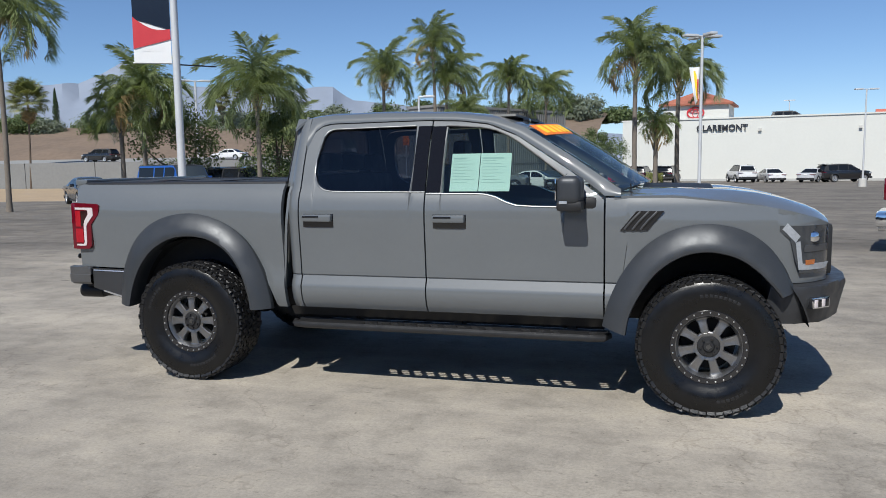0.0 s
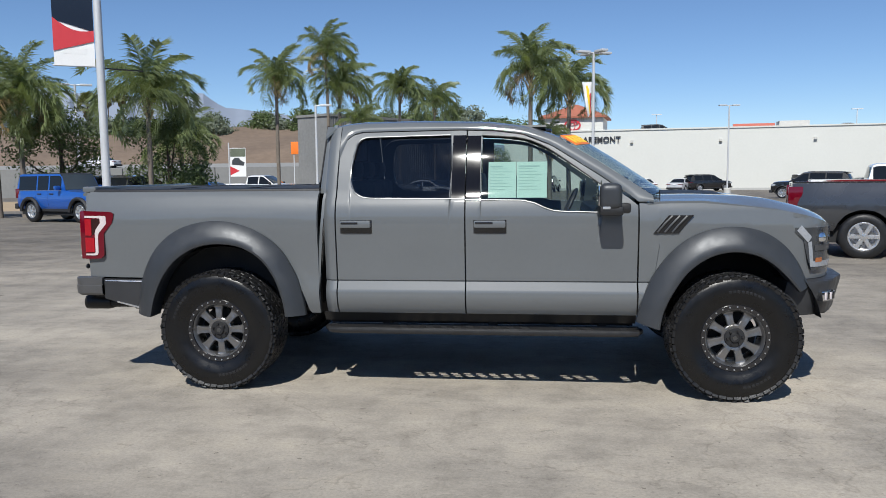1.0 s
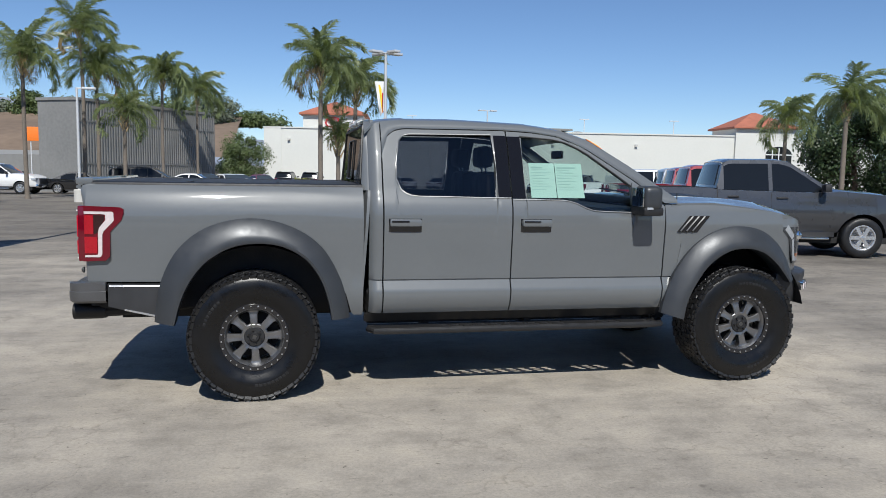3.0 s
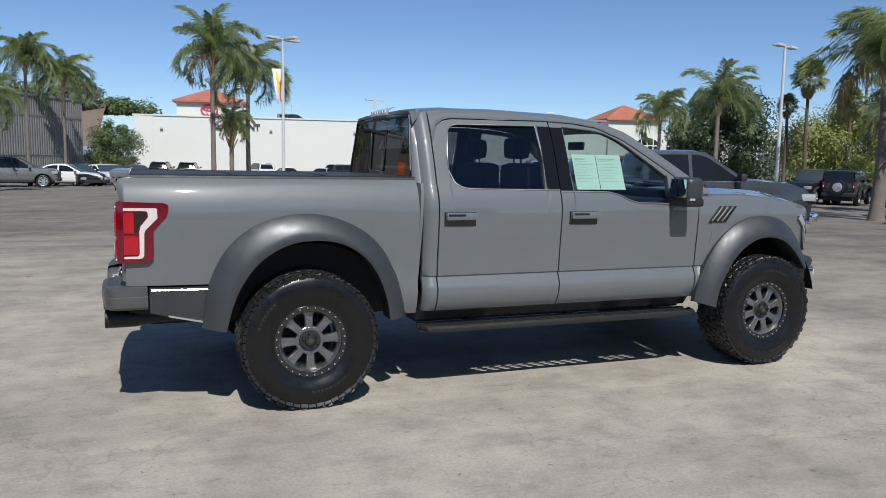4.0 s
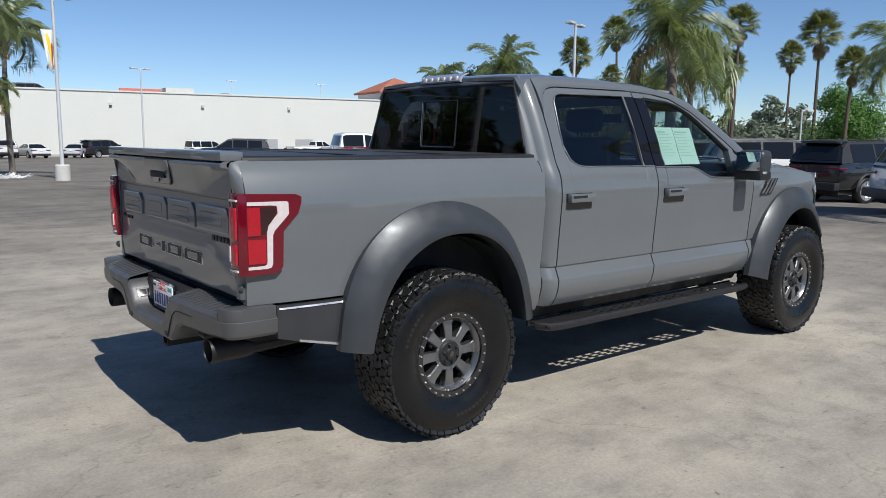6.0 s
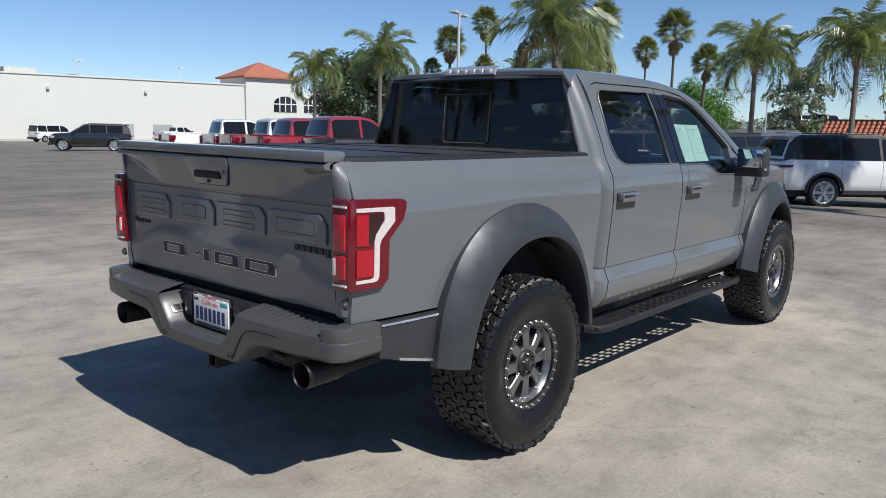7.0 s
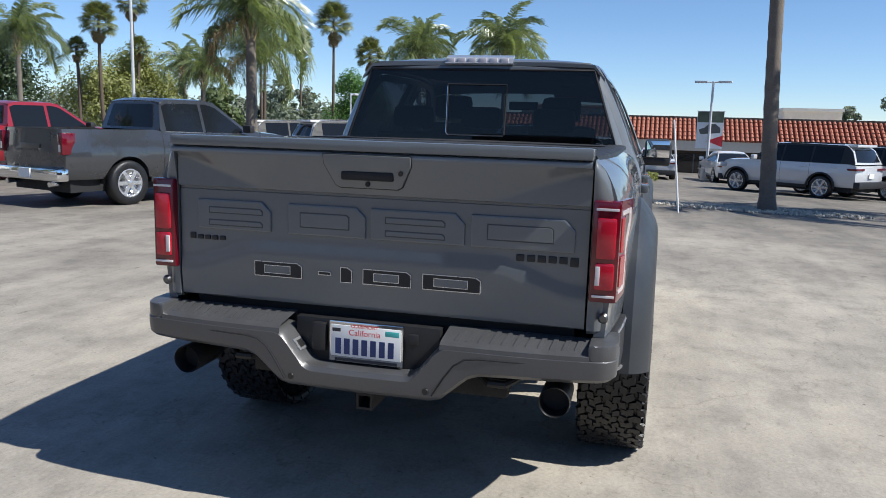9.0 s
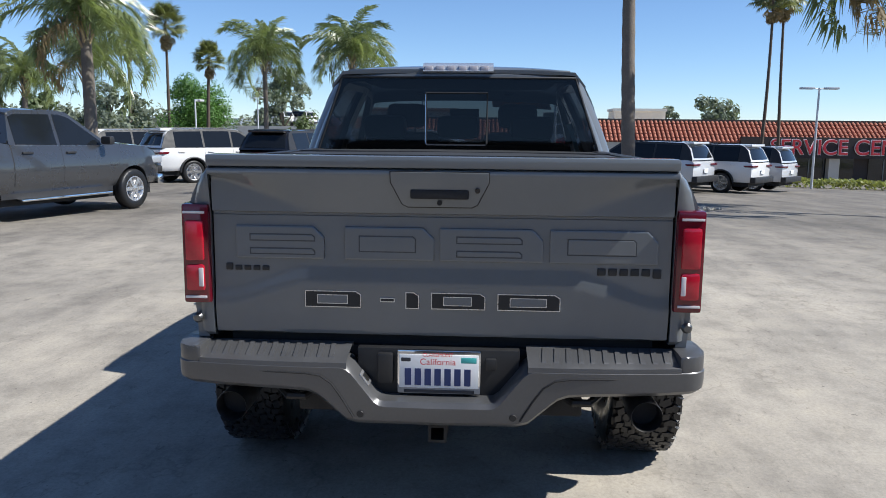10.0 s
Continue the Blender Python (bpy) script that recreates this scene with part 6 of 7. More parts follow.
def cypress(x, y, z0, h):
    rng = random.Random(int(x * 10))
    t = thing("cypress", "narrow dark cypress tree on the bank", "tree", pose(x, y, z0), "cypresses")
    part("trunk", tube(bmesh.new(), (0, 0, 0), (0, 0, h * 0.8), 0.2, 0.05, 6), BARK_BROWN, t)
    bm = bmesh.new()
    for i in range(900):
        f = rng.random()
        r = 1.1 * math.sin(math.pi * (0.06 + 0.92 * f)) ** 0.7 * (1 - 0.55 * f) * rng.random() ** 0.4
        a = rng.uniform(0, 6.28)
        p = Vector((r * math.cos(a), r * math.sin(a), h * (0.03 + 0.97 * f)))
        u, v = Vector((math.cos(a + 1.5), math.sin(a + 1.5), 0)) * 0.14, Vector((0.05 * math.cos(a), 0.05 * math.sin(a), 0.4))
        bm.faces.new([bm.verts.new(q) for q in (p - u, p + u, p + v)])
    part("crown", bm, LEAF_DARK, t, smooth=False)


def hedge(x0, x1, y0, y1, h, material, seed, label="low clipped hedge along the kerb"):
    rng = random.Random(seed)
    bm = bmesh.new()
    n = int(abs(x1 - x0) * abs(y1 - y0) * 160) + 200
    for i in range(min(n, 5000)):
        p = Vector((rng.uniform(x0, x1), rng.uniform(y0, y1), 0))
        p.z = lie(p.x, p.y) + h * rng.random() ** 0.5 * (0.8 + 0.2 * noise.noise((p.x, p.y, 0)))
        nrm = Vector((rng.gauss(0, 1), rng.gauss(0, 1), rng.gauss(0.4, 1))).normalized()
        u = nrm.orthogonal().normalized() * 0.10
        v = nrm.cross(u)
        bm.faces.new([bm.verts.new(q) for q in (p - u, p + v * 0.6, p + u, p - v * 0.6)])
    ob = part("hedge", bm, material, smooth=False)
    return tagged(ob, label, "hedge", kind="stuff")


# ---- poles ----
def lot_lamp(x, y, ztop, turn=0.0, heads=2, r=0.075, label="tall pale parking-lot lamp post with flat heads", footing=True):
    z0 = lie(x, y)
    h = ztop - z0
    t = thing("lamp_post", label, "lamp post", pose(x, y, z0, 0, 0, turn), "lot lamps")
    part("pole", tube(bmesh.new(), (0, 0, 0), (0, 0, h), r, r * 0.75, 10), POLE, t)
    if footing:
        part("footing", revolve([(0.0, 0.0), (0.28, 0.0), (0.28, 0.58), (0.25, 0.62), (0.0, 0.62)], 20, "z"), CONCRETE, t, "round concrete footing")
    for k in range(heads):
        a = 2 * math.pi * k / heads
        m = Matrix.Rotation(a, 4, "Z")
        hd = part("lamp_head", boxed(0.25, 0.85, -0.16, 0.16, h - 0.07, h + 0.03, 0.02, m=m), POLE, t, "flat lamp head")
        part("arm", tube(bmesh.new(), m @ Vector((0, 0, h - 0.05)), m @ Vector((0.3, 0, h - 0.02)), 0.035, n=6), POLE, t)
    return t


def banner(parent, x0, x1, z0, z1, seed=0, y=0.0):
    """Printed cloth banner in a frame: dark picture, red sweep, pale foot with a plain bar for the mark."""
    w, h = x1 - x0, z1 - z0
    b = part("banner", sheet([[(x, y + 0.02 * math.sin(3 * z), z) for z in spread(z0, z1, 8)] for x in spread(x0, x1, 4)], 0.006, (0, 1, 0)), WHITE, parent, "printed cloth banner in red, white and black")
    for s_ in (-1, 1):
        yy = y + s_ * 0.012 + (0.003 if s_ > 0 else -0.006)
        f = lambda z: 0.02 * math.sin(3 * z)
        part("banner_print", sheet([[(x, yy + f(z), z) for z in spread(z0 + h * (0.42 - 0.10 * (x - x0) / w), z1, 6)] for x in spread(x0, x1, 6)], 0.002, (0, s_, 0)), GLOSSBLACK, b)
        part("banner_sweep", sheet([[(x, yy + f(z) + s_ * 0.003, z) for z in spread(z0 + h * (0.13 + 0.10 * ((x - x0) / w)), z0 + h * (0.44 - 0.10 * (x - x0) / w - 0.06 * math.sin(3 * (x - x0) / w)), 5)] for x in spread(x0, x1, 6)], 0.002, (0, s_, 0)), REDINK, b)
        part("banner_mark", boxed(x0 + 0.22 * w, x0 + 0.80 * w, yy + s_ * 0.006, yy + s_ * 0.009, z0 + h * 0.11, z0 + h * 0.16), WHITE, b, smooth=False)
        part("banner_print", sheet([[(x, yy + f(z) + s_ * 0.003, z) for z in spread(z0 + h * 0.62, z0 + h * (0.78 + 0.08 * math.sin(5 * x)), 4)] for x in spread(x0 + w * 0.25, x0 + w * 0.75, 4)], 0.002, (0, s_, 0)), STEEL, b)
    for z in (z0, z1):
        part("banner_rod", tube(bmesh.new(), (x0 - 0.03, y, z), (x1 + 0.05, y, z), 0.014, n=6), POLE, b)
    return b


def pale_banner(parent, x0, x1, z0, z1, y):
    """White banner with a green band, a grey car shape and a red triangle."""
    w, h = x1 - x0, z1 - z0
    b = part("banner", sheet([[(x, y, z) for z in spread(z0, z1, 4)] for x in spread(x0, x1, 3)], 0.006, (0, 1, 0)), WHITE, parent, "white printed banner with green and red shapes")
    for s_ in (-1, 1):
        yy = y - 0.003 + s_ * 0.007
        part("banner_print", boxed(x0 + 0.02, x1 - 0.02, yy, yy + s_ * 0.003, z0 + h * 0.70, z1 - 0.03), LEAF_FAR, b, smooth=False)
        part("banner_print", prism(bmesh.new(), [(x0 + w * f, z0 + h * g) for f, g in ((0.1, 0.42), (0.85, 0.38), (0.92, 0.5), (0.7, 0.56), (0.55, 0.66), (0.3, 0.66), (0.12, 0.56))], "y", yy, yy + s_ * 0.003), STEEL, b, smooth=False)
        part("banner_sweep", prism(bmesh.new(), [(x0, z0 + h * 0.05), (x0 + w * 0.6, z0 + h * 0.2), (x0, z0 + h * 0.36)], "y", yy, yy + s_ * 0.004), REDINK, b, smooth=False)
    for z in (z0, z1):
        part("banner_rod", tube(bmesh.new(), (x0 - 0.03, y, z), (x1 + 0.05, y, z), 0.014, n=6), POLE, b)


def banner_pole():
    x, y = -5.46, 6.80
    t = thing("banner_pole", "white pole on a round concrete base with a printed banner", "banner pole", pose(x, y, lie(x, y), 0, 0, 29.5))
    part("base", revolve([(0.0, 0.0), (0.345, 0.0), (0.345, 0.86), (0.33, 0.90), (0.0, 0.90)], 32, "z"), CONCRETE, t, "pale concrete pole base")
    part("base_plate", boxed(-0.2, 0.2, -0.2, 0.2, 0.90, 0.94), POLE, t, smooth=False)
    part("pole", tube(bmesh.new(), (0, 0, 0.92), (0, 0, 8.5), 0.075, 0.06, 14), POLE, t)
    banner(t, -0.74, -0.08, 3.55, 5.45)
    part("arm", tube(bmesh.new(), (0.0, 0, 3.53), (0.72, 0, 3.50), 0.014, n=6), GLOSSBLACK, t)


# walls out of view, added to cut sky fill and darken the truck's reflections
UNSEEN_WALL = mat("unseen_wall_tan", (0.17, 0.145, 0.12), 0.9, 0, 0.08, 0.5)
tagged(part("unseen_wall_west", boxed(-26, -25.5, -45, 6, -1.5, 5.2), UNSEEN_WALL, smooth=False), "unseen tan wall added to block sky light and darken reflections", "wall", kind="structure")
tagged(part("unseen_wall_south", boxed(-26, 16, -32.5, -32, -1.5, 5.2), UNSEEN_WALL, smooth=False), "unseen tan wall added to block sky light and darken reflections", "wall", kind="structure")
white_showroom()
sheet_metal_shed()
service_block()
embankment()
banner_pole()

lot_lamp(4.81, 28.55, 6.75, 30, 4)
flag = lot_lamp(36.0, -3.85, 4.0, 80, 2)
pale_banner(flag, -0.62, 0.62, 1.55, 3.35, -0.12)
lot_lamp(24.3, 19.8, 6.65, 20, 2)
lot_lamp(17.9, 59.5, 6.75, 10, 2)
lot_lamp(40.07, 3.2, 4.3, 80, 2)
lot_lamp(33.0, -15.6, 3.75, 90, 2, 0.06, "grey wooden-looking light pole with a crossbar", False)
lot_lamp(-22.0, 32.3, 6.4, 30, 2)
lot_lamp(-9.4, 34.0, 5.2, 10, 1)
lot_lamp(72.9, 22.2, 4.7, 60, 2)
lot_lamp(33.6, 13.85, 3.0, 0, 1, 0.05, "short pale post with a small lamp head", False)
# cloth flag on the lamp post
def drape(u0, u1, z0, z1, off):
    """A strip of limp cloth gathered at the pole, folding as it hangs."""
    rows = []
    for u in spread(u0, u1, 6):
        rows.append([(4.72 - 0.42 * u * (0.35 + 0.65 * v), 28.44 - off + 0.07 * math.sin(7 * u + 4 * v) * (1 - 0.4 * v), z0 + (z1 - z0) * v - 0.25 * u * (1 - v)) for v in spread(0, 1, 12)])
    return sheet(rows, 0.006, (0, 1, 0))


fl = tagged(part("pole_banner", drape(0.0, 1.0, 4.15, 5.45, 0.0), WHITE), "limp white and orange cloth flag tied to the lamp post", "flag")
part("flag_stripe", drape(0.30, 0.58, 4.20, 5.30, 0.008), YELLOW, fl)
part("flag_stripe", drape(0.08, 0.24, 4.10, 4.95, 0.008), REDINK, fl)

# palms: place, crown height, frond length
for i, (x, y, z, ln) in enumerate([
    (-13.2, 38.9, 7.2, 2.3), (-11.3, 43.1, 9.4, 2.2), (-10.6, 43.6, 7.2, 2.6), (-8.0, 51.9, 7.9, 2.3), (-6.6, 61.2, 7.6, 2.8), (-8.3, 39.4, 4.5, 1.8),
    (2.05, 30.8, 6.35, 2.3), (4.0, 33.8, 5.85, 2.2), (2.95, 32.0, 3.2, 1.1), (-20.7, 25.9, 5.2, 2.6), (-21.6, 25.4, 4.3, 2.0), (-15.3, 27.2, 5.25, 2.9),
    (-24.3, 21.2, 8.2, 2.9), (-16.8, 33.4, 3.4, 2.2), (22.7, 13.55, 5.4, 2.8), (29.2, 17.0, 4.6, 2.4), (37.7, 46.0, 5.9, 2.7), (32.3, 33.0, 5.8, 2.7),
    (42.0, 12.75, 5.9, 2.9), (42.0, 7.55, 6.1, 3.2), (35.2, 23.3, 4.2, 1.9), (14.6, -10.0, 6.5, 3.2), (45.0, 31.0, 5.2, 1.9)]):
    queen_palm(x, y, z, ln, i + 1, 0.215 if (x, y) == (22.7, 13.55) else 0.15 if x > 20 else 0.115)
queen_palm(15.3, -3.8, 9.2, 2.8, 77, 0.165, (0.1, 0.28), "tall palm with a smooth grey leaning trunk in a pebble bed")
for i, (x, y, z, s_) in enumerate([(58.9, 44.9, 11.9, 0.95), (42.5, 35.6, 7.9, 0.80), (60.1, 26.0, 10.1, 1.02), (77.6, 37.4, 10.4, 0.95), (50.4, 19.3, 6.5, 0.72), (42.2, 37.4, 6.1, 0.5), (46.1, 35.6, 6.5, 0.5), (-75.6, 121.5, 14.1, 1.3), (-72.9, 123.2, 15.2, 0.9), (-71.6, 124.2, 15.5, 0.9), (-70.4, 123.0, 15.4, 0.9), (52.3, 28.6, 10.4, 0.88), (53.6, 29.4, 7.4, 0.72), (-80.2, 80.0, 11.2, 1.7), (38.6, -15.05, 8.9, 0.75), (40.3, -16.75, 9.2, 0.75)]):
    fan_palm(x, y, z, i + 1, s_, 0.10 if y < -10 else 0.15)

leafy_tree("ficus", "broad dense dark-green street tree", 56.0, 60.5, -1.0, 9.0, 11.0, LEAF_DARK, 1, 26000, 0.19, 0.06, full=1.45)
leafy_tree("pepper_tree", "airy yellow-green tree behind parked trucks", 47.5, 37.6, -0.8, 6.3, 8.8, LEAF_YELLOW, 2, 30000, 0.12, 0.10, full=1.25)
leafy_tree("round_tree", "bright green rounded tree", 61.5, 24.3, -0.9, 5.6, 5.6, LEAF_BRIGHT, 3, 16000, 0.12, 0.05, full=1.4)
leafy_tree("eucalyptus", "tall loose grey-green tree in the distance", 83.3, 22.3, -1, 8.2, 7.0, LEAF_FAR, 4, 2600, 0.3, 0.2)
leafy_tree("conifer", "distant conifer tree with haze in its grey-green colour", 94.9, 48.3, -1, 7.2, 5.5, LEAF_FAR, 5, 2200, 0.3, 0.1)
leafy_tree("conifer", "distant conifer tree with haze in its grey-green colour", 96.2, 45.4, -1, 6.2, 4.0, LEAF_FAR, 6, 1800, 0.3, 0.1)
leafy_tree("conifer", "distant conifer tree with haze in its grey-green colour", 100, 52, -1, 6.6, 4.0, LEAF_FAR, 16, 1800, 0.3, 0.1)
leafy_tree("bushy_tree", "dense mid-green tree below the palms", -20.6, 28.5, -0.3, 5.0, 4.6, LEAF_MID, 7, 11000, 0.085, 0.04, full=1.4)
leafy_tree("bushy_tree", "dense mid-green tree below the palms", -15.5, 29.3, -0.3, 4.2, 4.4, LEAF_MID, 8, 11000, 0.085, 0.03, full=1.4)
leafy_tree("bushy_tree", "dense mid-green tree beside the warehouse", -3.8, 73.5, -0.8, 4.8, 5.5, LEAF_MID, 9, 6500, 0.12, 0.06)
leafy_tree("bushy_tree", "dense mid-green tree beside the warehouse", -4.0, 86, -0.8, 5.0, 8.0, LEAF_MID, 19, 6500, 0.14, 0.06)
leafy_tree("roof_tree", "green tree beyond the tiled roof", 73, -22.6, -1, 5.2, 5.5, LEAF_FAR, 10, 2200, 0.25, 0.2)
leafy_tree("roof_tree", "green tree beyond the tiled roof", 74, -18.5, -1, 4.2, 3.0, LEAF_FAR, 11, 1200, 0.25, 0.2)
leafy_tree("bushy_tree", "green tree beyond the white trucks", 60, 14.0, -1, 2.9, 4.0, LEAF_MID, 12, 2200, 0.2, 0.1)
leafy_tree("bushy_tree", "tree by the tall palms", 70, 34, -1, 3.3, 9.0, LEAF_FAR, 13, 2600, 0.3, 0.05)
leafy_tree("bushy_tree", "tree by the tall palms", 66, 40.5, -1, 4.4, 5.0, LEAF_MID, 14, 4000, 0.3, 0.05)
for i in range(42):
    rng = random.Random(100 + i)
    x = -150 + 3.6 * i
    leafy_tree("bank_tree", "green tree on the earth bank", x, 126 + rng.uniform(-5, 6), 8.0, 11.2 + rng.uniform(-1.6, 1.6), 7.5 + rng.uniform(-1.5, 2), LEAF_MID if i % 3 else LEAF_FAR, 200 + i, 2600, 0.30, 0.02, group="bank trees", full=1.3)
for x, y, h in ((-131, 141, 10.0), (-112, 140, 9.0), (-109, 141, 8.4)):
    cypress(x, y, 9.6, h)
for i in range(20):
    rng = random.Random(400 + i)
    a = radians(12.5 + 1.75 * i)
    d = 104 + rng.uniform(-6, 6)
    leafy_tree("far_tree", "distant green tree on the horizon with haze in its colour", d * math.cos(a), d * math.sin(a), -1.6, 2.7 + rng.uniform(-0.9, 1.6), 7.0 + rng.uniform(-1.5, 2.5), LEAF_FAR, 500 + i, 2200, 0.30, 0.02, group="far trees", full=1.35)
hedge(33.6, 35.2, -34, -9.5, 0.55, LEAF_YELLOW, 1)
hedge(1.6, 3.2, 72, 73.5, 1.4, LEAF_YELLOW, 2, "round shrub by the white wall")
hedge(30.5, 32, -1.5, 3.0, 0.4, LEAF_YELLOW, 3)

# pebble bed and marker stick
rng = random.Random(21)
bm = bmesh.new()
for i in range(900):
    a, u = rng.uniform(0, 6.28), rng.random() ** 0.5
    px, py = 15.2 + 1.0 * u * math.cos(a), -3.6 + 2.4 * u * math.sin(a)
    s_ = rng.uniform(0.02, 0.05)
    r_ = bmesh.ops.create_icosphere(bm, subdivisions=1, radius=s_, matrix=Matrix.Translation((px, py, lie(px, py) + 0.02)) @ Euler((rng.random() * 6, rng.random() * 6, 0)).to_matrix().to_4x4() @ Matrix.Diagonal((1, 0.8, 0.6, 1)))
tagged(part("pebbles", bm, PEBBLE, smooth=False), "pale pebbles in the palm bed", "pebbles", kind="stuff")
tagged(part("marker_stick", tube(bmesh.new(), (12.82, -1.72, lie(12.8, -1.7)), (12.80, -1.50, 1.82), 0.022, 0.018, 8), WHITE), "thin leaning white marker stick", "stick")
# loose pale trimmings round the far palms
bm = bmesh.new()
for i in range(70):
    px, py = 3.3 + rng.gauss(0, 0.45), 31.3 + rng.gauss(0, 0.35)
    a = rng.uniform(0, 6.28)
    q = Vector((0.35 * math.cos(a), 0.35 * math.sin(a), rng.uniform(0, 0.25)))
    tube(bm, Vector((px, py, lie(px, py) + 0.03)), Vector((px, py, lie(px, py) + 0.03)) + q, 0.025, 0.01, 4)
tagged(part("trimmings", bm, WHITE, smooth=False), "pale heap of palm trimmings at the trunk foot", "debris", kind="stuff")
# road sign boards far off
sg = thing("road_sign", "orange road-work sign on posts", "sign", pose(-18.8, 60.5, lie(-18.8, 60.5)))
part("board", boxed(-0.65, 0.65, -0.03, 0.03, 3.9, 5.0, 0.02), ORANGE, sg, "orange sign board")
for x in (-0.4, 0.4):
    part("post", boxed(x - 0.04, x + 0.04, 0.03, 0.09, 0, 4.6), POLE, sg, smooth=False)
bn = thing("lot_banner", "red and white banner on a thin post", "banner", pose(-20.5, 49.0, lie(-20.5, 49)))
part("post", tube(bmesh.new(), (0, 0, 0), (0, 0, 4.4), 0.05), POLE, bn)
pale_banner(bn, 0.08, 1.3, 1.9, 4.0, 0.0)


# ---- other vehicles ----
CARGLASS = mat("dark_car_glass", (0.010, 0.012, 0.015), 0.06, 0, 0.05, 3, spec=0.35, rvar=0.02)
CARGLASS_PALE = mat("clear_car_glass", (0.045, 0.055, 0.060), 0.06, 0, 0.1, 2, coat=0.6, rvar=0.02)
TRIM = mat("black_trim", (0.02, 0.02, 0.022), 0.55, 0, 0.1, 8)
COL = {
    "charcoal": mat("charcoal_paint", (0.050, 0.053, 0.060), 0.28, 0.35, 0.04, 3, coat=1.0, rvar=0.02),
    "red": mat("red_paint", (0.25, 0.008, 0.018), 0.3, 0.1, 0.04, 3, coat=1.0, rvar=0.02),
    "maroon": mat("maroon_paint", (0.14, 0.010, 0.018), 0.3, 0.2, 0.04, 3, coat=1.0, rvar=0.02),
    "white": mat("white_car_paint", (0.74, 0.74, 0.74), 0.3, 0, 0.03, 3, coat=1.0, rvar=0.02),
    "silver": mat("silver_paint", (0.60, 0.61, 0.63), 0.3, 0.12, 0.03, 3, coat=1.0, rvar=0.02),
    "black": mat("black_paint", (0.012, 0.012, 0.014), 0.22, 0, 0.05, 3, coat=1.0, rvar=0.02),
    "blue": mat("blue_paint", (0.012, 0.085, 0.38), 0.3, 0.1, 0.04, 3, coat=1.0, rvar=0.02),
    "grey": mat("grey_paint", (0.17, 0.175, 0.18), 0.3, 0.3, 0.04, 3, coat=1.0, rvar=0.02),
}
_wheel = {}


def road_wheel(parent, m, R, chunky=False, dark=False):
    """Road wheel with tyre, rim dish and six spokes; outer face towards -y."""
    key = (round(R, 2), chunky, dark)
    if key not in _wheel:
        k = 0.62 if chunky else 0.70
        b = revolve([(R * k, 0.11), (R * 0.9, 0.125), (R * 0.985, 0.09), (R, 0.03), (R, -0.03), (R * 0.985, -0.09), (R * 0.9, -0.125), (R * k, -0.11), (R * (k - 0.04), -0.10), (R * (k - 0.04), 0.1)], 36, closed=True)
        tyre = bpy.data.meshes.new("tyre")
        for f in b.faces:
            f.smooth = True
        b.to_mesh(tyre)
        b.free()
        tyre.materials.append(RUBBER)
        b = revolve([(R * (k + 0.01), -0.112), (R * (k - 0.03), -0.118), (R * (k - 0.08), -0.10), (R * (k - 0.10), -0.02), (0.0, -0.02)], 36)
        rim = bpy.data.meshes.new("rim")
        for f in b.faces:
            f.smooth = True
        b.to_mesh(rim)
        b.free()
        rim.materials.append(TRIM if dark else ALLOY)
        b = bmesh.new()
        box(b, R * 0.08, R * (k - 0.02), -R * 0.085, R * 0.085, -0.012, 0.012, 0.004)
        bmesh.ops.transform(b, matrix=Matrix.Translation((0, -0.10, 0)) @ Matrix.Rotation(radians(90), 4, "X"), verts=b.verts)
        sp_ = bpy.data.meshes.new("spoke")
        b.to_mesh(sp_)
        b.free()
        sp_.materials.append(TRIM if dark else ALLOY)
        b = revolve([(0, -0.125), (R * 0.13, -0.12), (R * 0.15, -0.09), (0, -0.09)], 20)
        hub = bpy.data.meshes.new("hub")
        b.to_mesh(hub)
        b.free()
        hub.materials.append(TRIM if dark else ALLOY)
        _wheel[key] = (tyre, rim, sp_, hub)
    tyre, rim, sp_, hub = _wheel[key]
    w = new("wheel", tyre)
    w.parent, w.matrix_basis = parent, m
    for nm, me in (("rim", rim), ("hub", hub)):
        o = new(nm, me)
        o.parent = w
    for i in range(6):
        o = new("spoke", sp_)
        o.parent, o.matrix_basis = w, Matrix.Rotation(2 * math.pi * i / 6, 4, "Y")
    return w


